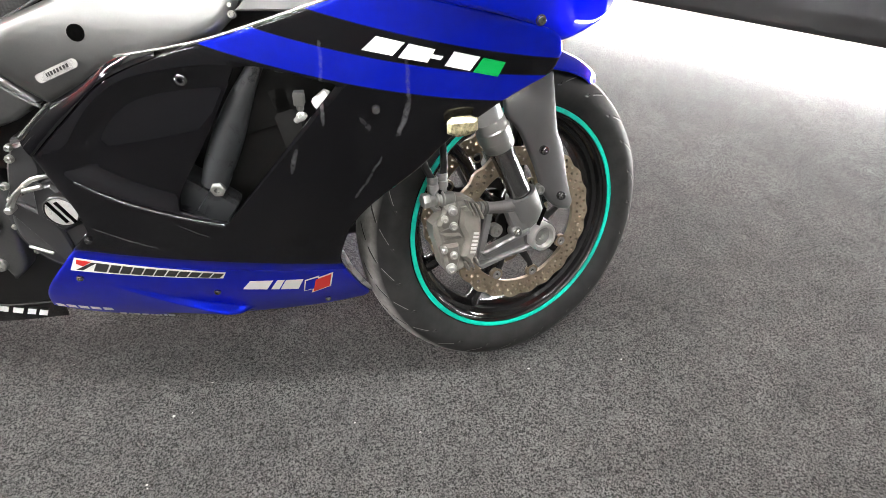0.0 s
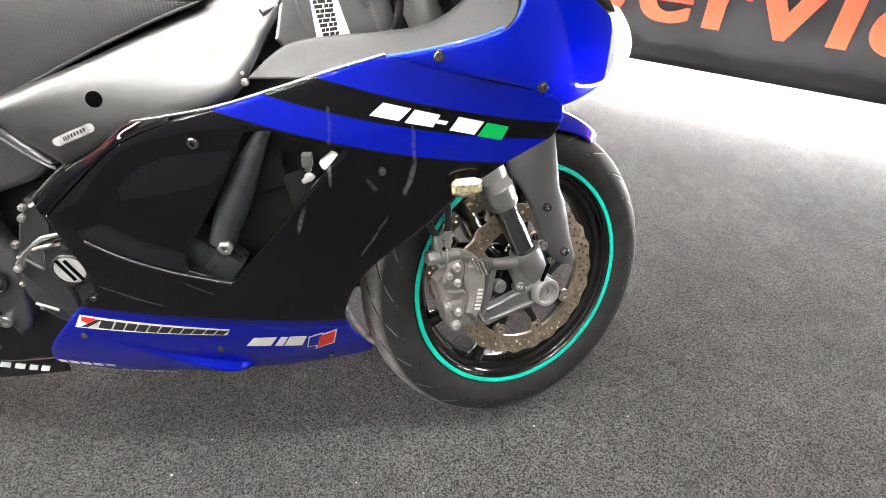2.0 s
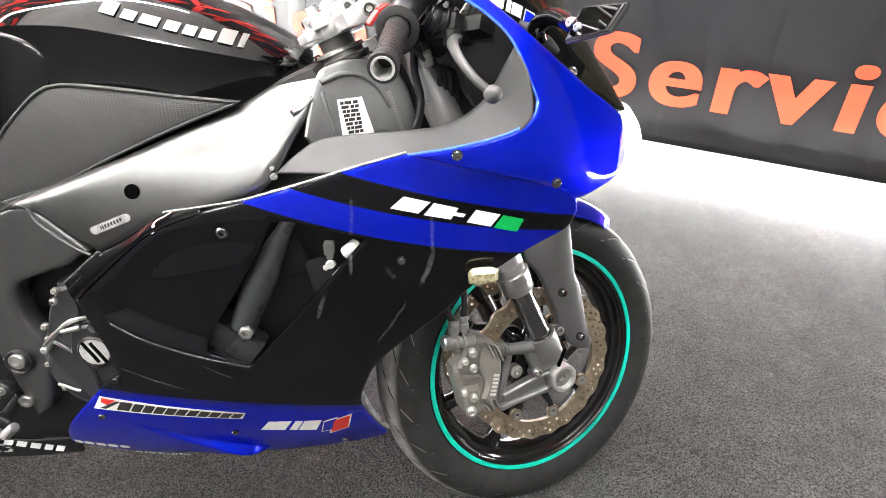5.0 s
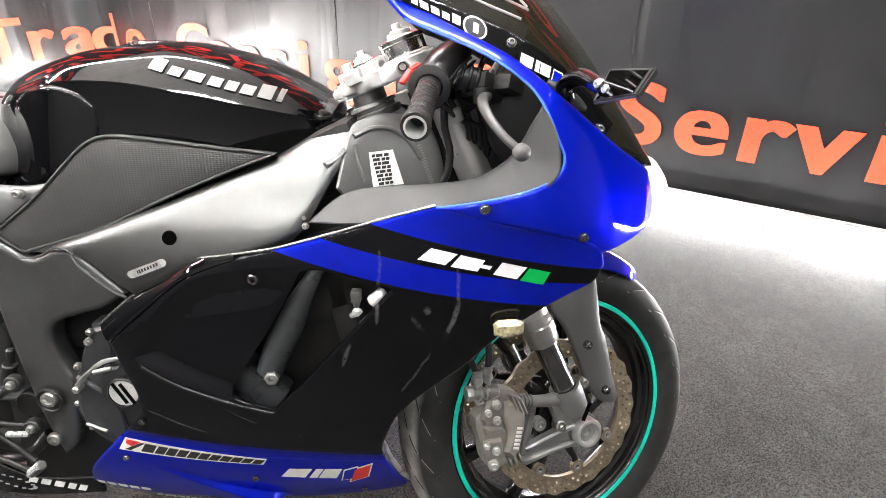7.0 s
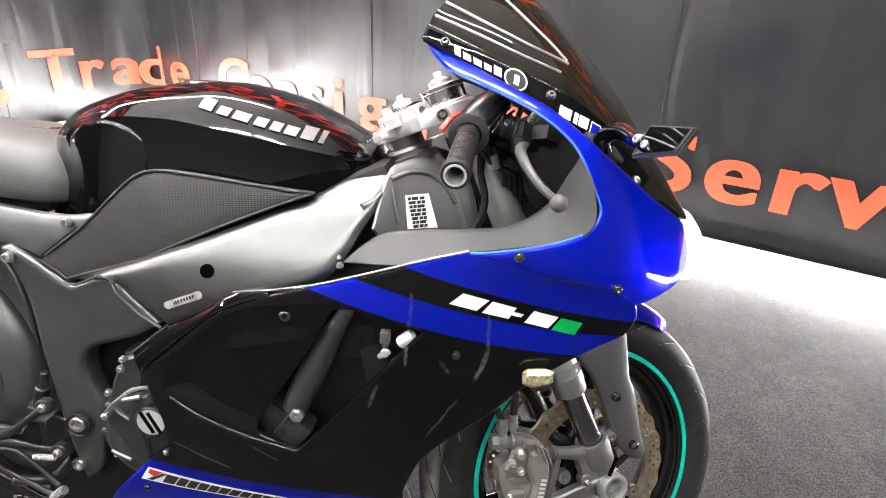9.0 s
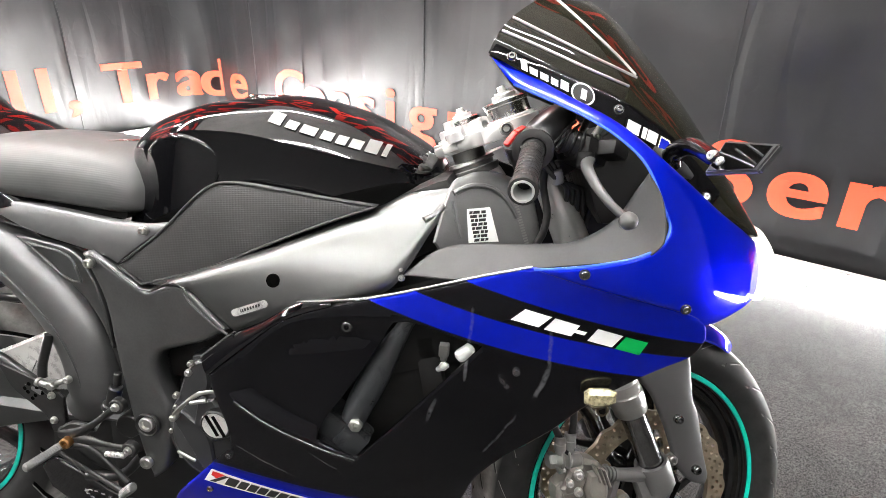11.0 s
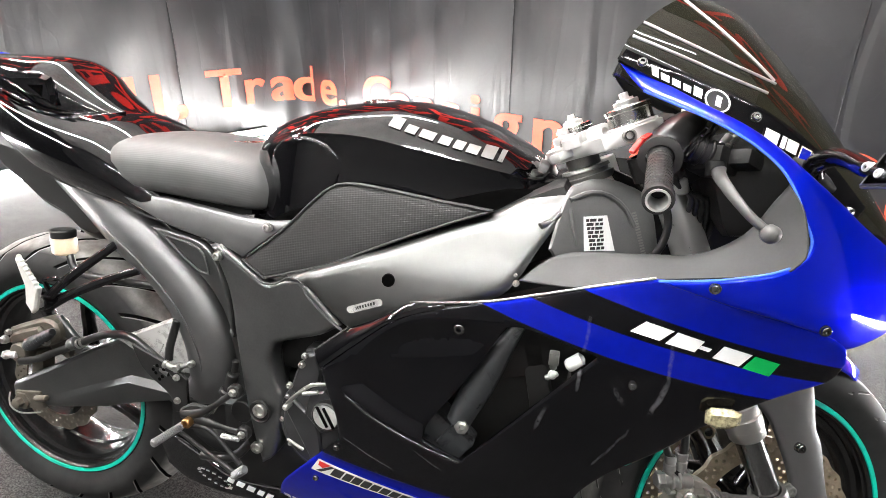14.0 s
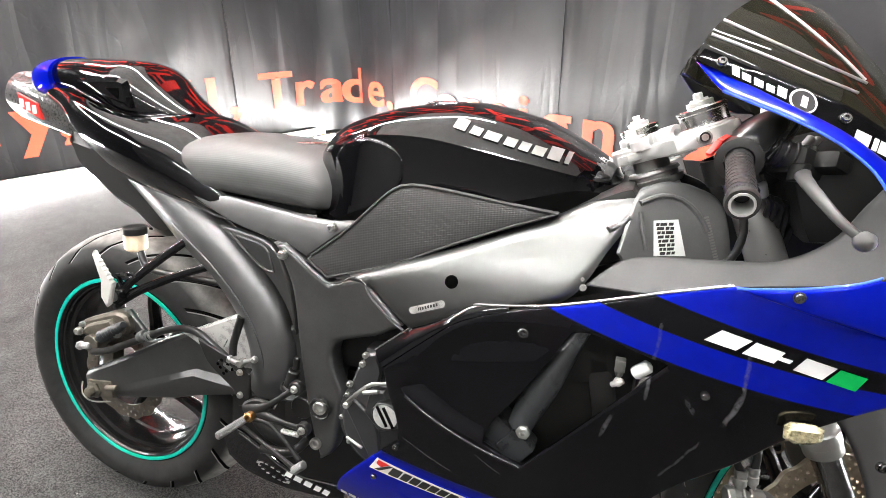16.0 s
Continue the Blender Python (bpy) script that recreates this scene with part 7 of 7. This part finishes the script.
# ribs in steel colour, the thin highlight along them painted in
for p, q in (((-0.756, 0.390), (-0.726, 0.376)), ((-0.700, 0.352), (-0.690, 0.338))):
    part("cover_rib_glint", bar((p[0], -0.203, p[1]), (q[0], -0.203, q[1]), 0.0026), "bolt_steel", cc)
oc = part("filler_cap", lathe([(-0.01, 0.0245), (0.012, 0.0245), (0.014, 0.0225), (0.014, 0.0215), (0.012, 0.021)], (-0.675, -0.212, 0.460), (0, -1, 0), 32), "hose", cc, "round oil filler cap with a black rim")
part("cap_face", lathe([(0.0125, 0.0215), (0.0135, 0.0205), (0.0135, 0)], (-0.675, -0.212, 0.460), (0, -1, 0), 32), "silver_paint", oc)
for dx in (-0.005, 0.006):
    part("cap_slot", box((-0.675 + dx, -0.2262, 0.460), (0.0050, 0.0016, 0.037), (0, -28, 0), 0.0004), "shade_black", oc)
part("engine_bracket", merge(slab([(-0.752, 0.480), (-0.738, 0.520), (-0.722, 0.548), (-0.704, 0.552), (-0.694, 0.520), (-0.704, 0.488), (-0.735, 0.470)], -0.200, -0.184, 0.004), box((-0.70, -0.17, 0.52), (0.06, 0.04, 0.07), soft=0.01)), "clutch_black", BIKE, "black cast engine casing with bolts")
part("clutch_lever", merge(tube([(-0.748, -0.215, 0.460), (-0.738, -0.217, 0.474), (-0.724, -0.217, 0.490), (-0.704, -0.214, 0.505), (-0.680, -0.208, 0.508)], [0.0045, 0.0034, 0.0032, 0.0036, 0.003], 10, flat=0.6), tube([(-0.744, -0.222, 0.470), (-0.728, -0.224, 0.488), (-0.712, -0.220, 0.500)], 0.0022, 8), bar((-0.747, -0.224, 0.461), (-0.747, -0.206, 0.461), 0.0055), bar((-0.716, -0.222, 0.492), (-0.690, -0.218, 0.497), 0.0035)), "collar", BIKE, "bright clutch release lever with a cable clip")
for x, z, r in ((-0.727, 0.531, 0.0055), (-0.750, 0.490, 0.0052), (-0.722, 0.547, 0.0048)):
    bolt((x, -0.202, z), (0, -1, 0), r, BIKE, "bolt_steel")
part("lower_engine", box((-0.82, 0, 0.305), (0.22, 0.28, 0.19), soft=0.02), "engine_black", BIKE, "black lower engine casing")
part("gearbox_casing", box((-0.86, 0, 0.50), (0.14, 0.22, 0.22), soft=0.02), "engine_black", BIKE)
part("upper_casing", box((-0.72, 0, 0.54), (0.18, 0.28, 0.12), soft=0.02), "engine_black", BIKE)
# rear end carried further back, as black over the tyre's shaded front
LIP = [(-1.085, -0.128, 0.262), (-1.060, -0.134, 0.284), (-1.029, -0.140, 0.290), (-0.970, -0.140, 0.261), (-0.925, -0.141, 0.238), (-0.874, -0.142, 0.232), (-0.795, -0.144, 0.238), (-0.800, -0.138, 0.196), (-0.880, -0.134, 0.186), (-0.950, -0.130, 0.182), (-1.030, -0.126, 0.190), (-1.075, -0.124, 0.215)]
b, LIP_SH = panel(LIP, thick=0.004, step=0.012)
lip = part("belly_tail", b, "black_gloss", BIKE, "gloss black rear end of the belly fairing with white marks, lengthened for the tyre's shade")
# steel line stands for the highlight on the black panel's top edge
part("belly_tail_glint", tube([(x, y - 0.002, z) for x, y, z in LIP[2:7]], 0.0022, 8), "steel_dark", lip)
mark_row(LIP_SH, [(-0.921, 0.232), (-0.818, 0.2137), (-0.826, 0.200), (-0.929, 0.2187)], (0.9, 1, 1, 0.8, 0.8), lip, "white", gap=0.3)
for k in range(16):
    q = 2 * math.pi * k / 16
    decal(LIP_SH, [(-0.957 + 0.036 * math.cos(q) + dx, 0.216 + 0.012 * math.sin(q) - 0.3 * 0.036 * math.cos(q) + dz) for dx, dz in ((-0.004, 0.0018), (0.004, 0.0018), (0.004, -0.0018), (-0.004, -0.0018))], lip, "silver_paint", "sticker_bar", 0.0016, nu=3)
part("exhaust_collector", merge(box((-0.955, -0.01, 0.320), (0.25, 0.20, 0.17), soft=0.03), tube([(-0.84, -0.08, 0.30), (-0.92, -0.10, 0.285), (-1.00, -0.09, 0.300), (-1.05, -0.06, 0.350)], 0.030, 14)), "engine_black", BIKE, "black exhaust collector under the swingarm pivot")
part("shock_linkage", merge(tube([(-0.86, -0.15, 0.330), (-0.90, -0.155, 0.290), (-0.97, -0.150, 0.275)], 0.009, 10), bar((-0.87, -0.165, 0.395), (-0.87, -0.10, 0.395), 0.022)), "hose", BIKE)
part("side_stand", merge(bar((-0.72, 0.16, 0.22), (-0.70, 0.30, 0.050), 0.012), box((-0.70, 0.305, 0.055), (0.05, 0.04, 0.012), (-9, 0, 0), 0.003)), "satin_black", BIKE, "black side stand propping the motorcycle")

# ---- bars, levers and top clamp (turned with the fork)
GR0, GR1 = Vector((-0.377, -0.333, 0.796)), Vector((-0.306, -0.195, 0.862))
gd = (GR0 - GR1).normalized()
grip = part("handgrip", lathe([(0, 0.0160)] + [(0.012 + 0.011 * k + dh, 0.0152 - 0.0010 * (dh > 0.008)) for k in range(11) for dh in (0, 0.008, 0.0085, 0.0105)] + [(0.138, 0.0150), (0.140, 0.013)], GR1, gd, 24), "grip", BIKE, "black ribbed rubber handgrip", m=STEER)
part("grip_flange", lathe([(-0.001, 0.018), (-0.001, 0.0265), (0.001, 0.0275), (0.004, 0.0275), (0.006, 0.024), (0.007, 0.0175)], GR1, gd, 28), "rubber", grip)
part("grip_end", lathe([(0.134, 0.0150), (0.137, 0.0170), (0.146, 0.0170), (0.149, 0.0160), (0.149, 0.0125)], GR1, gd, 28), "rubber", grip)
part("bar_end", lathe([(0.0090, 0.0130), (0.0112, 0.0127), (0.0112, 0.0104), (-0.020, 0.0088)], GR1 + gd * 0.139, gd, 28), "clamp_silver", grip, "hollow chrome bar end")
part("bar_bore", lathe([(-0.018, 0.0095), (-0.018, 0)], GR1 + gd * 0.139, gd, 20), "engine_black", grip)
part("clip_on_bar", bar(GR1, on_fork(0.880) + Vector((0.0, 0, 0)), 0.011), "satin_black", BIKE, "black clip-on handlebar", m=STEER)
perch = part("throttle_housing", merge(lathe([(-0.030, 0.021), (-0.026, 0.026), (-0.004, 0.026), (0, 0.024)], GR1, gd, 24), tube([GR1 - gd * 0.016, (-0.285, -0.180, 0.886), (-0.262, -0.172, 0.906), (-0.245, -0.160, 0.918)], [0.024, 0.024, 0.021, 0.014], 16, flat=1.25)), "hose", BIKE, "black glossy throttle and switch housing", m=STEER)
for k in range(3):
    part("housing_rib", tube([(-0.290 + 0.006 * k, -0.206, 0.872 - 0.004 * k), (-0.272 + 0.006 * k, -0.203, 0.892 - 0.004 * k), (-0.252 + 0.006 * k, -0.192, 0.905 - 0.004 * k)], 0.002, 6), "hose", perch)
part("kill_switch", merge(box((-0.334, -0.186, 0.874), (0.024, 0.008, 0.006), (20, -48, 20), 0.002), box((-0.320, -0.182, 0.887), (0.016, 0.008, 0.005), (20, -28, 20), 0.001)), "red", BIKE, "small red kill switch", m=STEER)
part("switch_plug", merge(bar((-0.268, -0.185, 0.880), (-0.225, -0.195, 0.866), 0.017), *[bar((-0.262 + 0.010 * k, -0.1865 - 0.0023 * k, 0.878 - 0.0033 * k), (-0.258 + 0.010 * k, -0.1874 - 0.0023 * k, 0.8767 - 0.0033 * k), 0.0195) for k in range(4)]), "hose", BIKE, "black ribbed switch plug", m=STEER)
part("brake_master", merge(box((-0.228, -0.185, 0.862), (0.045, 0.050, 0.034), (0, 12, 24), 0.008), box((-0.206, -0.205, 0.864), (0.034, 0.05, 0.022), (0, 14, 24), 0.007), bar((-0.236, -0.205, 0.862), (-0.236, -0.205, 0.840), 0.012)), "engine_black", BIKE, "black front brake master cylinder", m=STEER)
for x, z in ((-0.235, 0.886), (-0.214, 0.884), (-0.200, 0.876)):
    bolt((x, -0.195, z - 0.002), (0, -0.4, 1), 0.0045, BIKE, "bolt_steel", m=STEER)
for k in range(4):
    part("handlebar_wire", tube([(-0.285 + 0.008 * k, -0.17, 0.850), (-0.262 + 0.010 * k, -0.172 + 0.006 * k, 0.828 - 0.004 * k), (-0.235 + 0.008 * k, -0.155, 0.815), (-0.21 + 0.01 * k, -0.10, 0.78 - 0.01 * k)], 0.0042 - 0.0006 * (k % 2), 8), "hose", BIKE, m=STEER)
part("wire_clip", bar((-0.262, -0.170, 0.838), (-0.254, -0.166, 0.820), 0.009), "bolt_steel", BIKE, m=STEER)
part("brake_lever", tube([(-0.232, -0.205, 0.850), (-0.250, -0.235, 0.842), (-0.262, -0.262, 0.832), (-0.268, -0.292, 0.815), (-0.262, -0.316, 0.793), (-0.250, -0.330, 0.778)], [0.0075, 0.0062, 0.0056, 0.0052, 0.0048, 0.0046], 12, flat=1.3), "lever_grey", BIKE, "dark grey brake lever", m=STEER)
part("lever_ball", lathe([(-0.0105, 0.0005), (-0.0095, 0.005), (-0.006, 0.0088), (0, 0.0105), (0.006, 0.0088), (0.0095, 0.005), (0.0105, 0.0005)], (-0.249, -0.332, 0.776), (0, -1, 0), 18), "lever_grey", BIKE, m=STEER)
rsv = part("brake_reservoir", lathe([(0, 0.012), (0.004, 0.015), (0.022, 0.015), (0.025, 0.013)], (-0.238, -0.145, 0.922), (0, 0, 1), 22), "white", BIKE, "white front brake fluid reservoir", m=STEER)
part("reservoir_cap", lathe([(0, 0.016), (0.006, 0.016), (0.008, 0.014), (0.008, 0)], (-0.238, -0.145, 0.947), (0, 0, 1), 22), "bolt_steel", rsv)
part("reservoir_clip", merge(bar((-0.196, -0.140, 0.880), (-0.178, -0.140, 0.905), 0.006), bar((-0.186, -0.140, 0.880), (-0.168, -0.140, 0.905), 0.005)), "white", BIKE, "pale plastic cable guide", m=STEER)
part("throttle_cable", tube([(-0.275, -0.180, 0.885), (-0.24, -0.18, 0.93), (-0.20, -0.14, 0.92), (-0.20, -0.08, 0.86)], 0.0045, 8), "hose", BIKE, m=STEER)
part("brake_line", tube([(-0.268, -0.150, 0.840), (-0.264, -0.140, 0.814), (-0.257, -0.140, 0.786), (-0.258, -0.140, 0.762), (-0.266, -0.132, 0.735), (-0.285, -0.110, 0.715)], 0.0055, 10), "hose", BIKE, m=STEER)
part("brake_line", tube([(-0.225, -0.19, 0.862), (-0.19, -0.18, 0.85), (-0.18, -0.13, 0.80), (-0.19, -0.10, 0.70)], 0.005, 8), "hose", BIKE, m=STEER)
clampm = Matrix.Translation((-0.300, 0, 0.902)) @ pose(0, 0, 0, 0, -22, 0)


def clamp_local(b):
    for v in b.verts:
        v.co = clampm @ v.co
    return b


def clamp_plate(side):
    """Half of the top clamp: the fork ring and the tapering arm to the stem, in plan, thickened."""
    ring = [(0.041 * math.cos(radians(a)), -0.105 + 0.041 * math.sin(radians(a))) for a in range(-150, 75, 15)]
    out = ring + [(-0.004, -0.066), (-0.022, -0.030), (-0.030, 0.0), (-0.092, 0.0), (-0.090, -0.022), (-0.074, -0.040), (-0.062, -0.070), (-0.060, -0.098), (-0.054, -0.118)]
    bm, lay = bmesh.new(), []
    c = np.mean(out, 0)
    for z, k in ((-0.011, 0.96), (-0.009, 1.0), (0.009, 1.0), (0.011, 0.96)):
        lay.append([bm.verts.new((c[0] + (x - c[0]) * k, (c[1] + (y - c[1]) * k) * side, z)) for x, y in out])
    for p, q in zip(lay, lay[1:]):
        for i in range(len(out)):
            bm.faces.new((p[i], p[(i + 1) % len(out)], q[(i + 1) % len(out)], q[i]))
    bmesh.ops.triangulate(bm, faces=[bm.faces.new(lay[0]), bm.faces.new(lay[-1])])
    return bm


tc = part("top_clamp", clamp_local(merge(clamp_plate(1), clamp_plate(-1), lathe([(0.008, 0.036), (0.013, 0.036), (0.015, 0.034)], (0, -0.105, 0), (0, 0, 1), 36), lathe([(-0.014, 0.012), (0.014, 0.012), (0.014, 0.006)], (-0.040, -0.082, 0.016), (0.3, -1, 0), 20))), "clamp_silver", BIKE, "machined silver top fork clamp", m=STEER)
for y in (-0.105, 0.105):
    fc = part("fork_cap", clamp_local(lathe([(0.010, 0.0325), (0.016, 0.0325), (0.017, 0.0310), (0.032, 0.0310), (0.033, 0.0322), (0.038, 0.0322), (0.040, 0.0300), (0.040, 0.0175), (0.041, 0.0170)], (0, y, 0), (0, 0, 1), 40)), "alu", tc, "round brushed silver fork cap")
    part("adjuster_knob", clamp_local(lathe([(0.040, 0.0175), (0.047, 0.0175), (0.048, 0.0160), (0.048, 0.0120), (0.051, 0.0115), (0.051, 0.0062), (0.058, 0.0062), (0.059, 0.0052), (0.059, 0)], (0, y, 0), (0, 0, 1), 12)), "clamp_silver", fc)
part("stem_nut", clamp_local(lathe([(0.008, 0.026), (0.014, 0.026), (0.015, 0.020), (0.026, 0.020), (0.028, 0.017), (0.028, 0.009), (0.040, 0.008), (0.040, 0)], (-0.060, 0, 0), (0, 0, 1), 12)), "clamp_silver", tc)
part("ignition_barrel", clamp_local(merge(lathe([(0.006, 0.021), (0.020, 0.021), (0.023, 0.018), (0.023, 0.008), (0.019, 0.007), (0.019, 0)], (-0.062, -0.045, 0), (0, 0, 1), 24), box((-0.082, -0.040, 0.0), (0.05, 0.020, 0.012), (0, 0, 30), 0.003), box((-0.050, -0.062, 0.018), (0.030, 0.010, 0.016), (0, 0, 25), 0.003))), "clamp_silver", tc, "bright silver ignition barrel and brackets")
bolt(clampm @ Vector((-0.024, -0.138, 0)), clampm.to_3x3() @ Vector((-0.4, -1, 0.1)), 0.0095, tc, "bolt_steel")
part("bolt_well", clamp_local(lathe([(0.0, 0.0068), (0.0105, 0.0068), (0.0105, 0.0045)], (-0.024, -0.138, 0), (-0.4, -1, 0.1), 14)), "hose", tc)
for k, (x, y, z) in enumerate(((-0.066, -0.058, 0.016), (-0.072, -0.020, 0.016), (-0.035, -0.052, 0.014))):
    bolt(clampm @ Vector((x, y, z)), STEER_AXIS, 0.006, tc, "bolt_steel")
part("steering_stem", clamp_local(merge(lathe([(-0.052, 0.037), (-0.046, 0.041), (-0.041, 0.041), (-0.040, 0.034), (-0.034, 0.034), (-0.033, 0.038), (-0.028, 0.036), (-0.027, 0.026), (-0.010, 0.026)], (-0.050, -0.02, 0), (0, 0, 1), 36))), "cast", BIKE, "silver steering stem with bearing rings", m=STEER)
part("fork_clamp_ring", lathe([(-0.018, 0.0275), (-0.018, 0.034), (0.018, 0.034), (0.018, 0.0275)], on_fork(0.862), STEER_AXIS, 24), "engine_black", BIKE, m=STEER)

# ---- mirror on its stalk
MR = [Vector((-0.0251, -0.262, 0.9223)), Vector((-0.0064, -0.352, 0.9259)), Vector((-0.0213, -0.350, 0.8987)), Vector((-0.0424, -0.262, 0.8839))]


def mirror_shell(shrink, back, fwd):
    bm = bmesh.new()
    c = sum(MR, Vector()) / 4
    q = [c + (p - c) * shrink for p in MR]
    n = (MR[1] - MR[0]).cross(MR[3] - MR[0]).normalized()
    if n.x > 0:
        n = -n
    a = [bm.verts.new(p + n * back) for p in q]
    b = [bm.verts.new(p - n * fwd) for p in q]
    bm.faces.new(a), bm.faces.new(b)
    for i in range(4):
        bm.faces.new((a[i], a[(i + 1) % 4], b[(i + 1) % 4], b[i]))
    bmesh.ops.bevel(bm, geom=bm.edges[:], offset=min(0.004, (back + fwd) * 0.3), segments=2, affect="EDGES")
    return bm


mir = part("mirror", mirror_shell(1.0, 0.003, 0.004), "satin_black", BIKE, "black clip-on side mirror")
part("mirror_stalk", tube([(-0.0524, -0.158, 0.884), (-0.0580, -0.172, 0.899), (-0.0495, -0.200, 0.9105), (-0.0414, -0.225, 0.9095), (-0.0353, -0.255, 0.9035), (-0.0300, -0.275, 0.901)], [0.013, 0.0125, 0.0115, 0.0105, 0.0095, 0.007], 14, flat=0.9), "black_gloss", mir, "arched black mirror stalk")
part("stalk_base", tube([(-0.0800, -0.166, 0.9035), (-0.0670, -0.164, 0.8955), (-0.0524, -0.160, 0.8861), (-0.0380, -0.155, 0.8770), (-0.0240, -0.150, 0.8680)], [0.004, 0.0085, 0.0100, 0.0085, 0.004], 14, flat=0.8), "satin_black", mir, "black rubber foot of the mirror stalk")
part("mirror_glass", mirror_shell(0.88, 0.0042, 0.0), "mirror_tint", mir)
bolt((-0.0375, -0.262, 0.906), (-1, -0.4, 0.1), 0.0058, mir, "clamp_silver")
# this head is the first bolt's reflection in the glass, built solid
bolt((-0.0340, -0.281, 0.9015), (-1, -0.4, 0.1), 0.0052, mir, "clamp_silver")
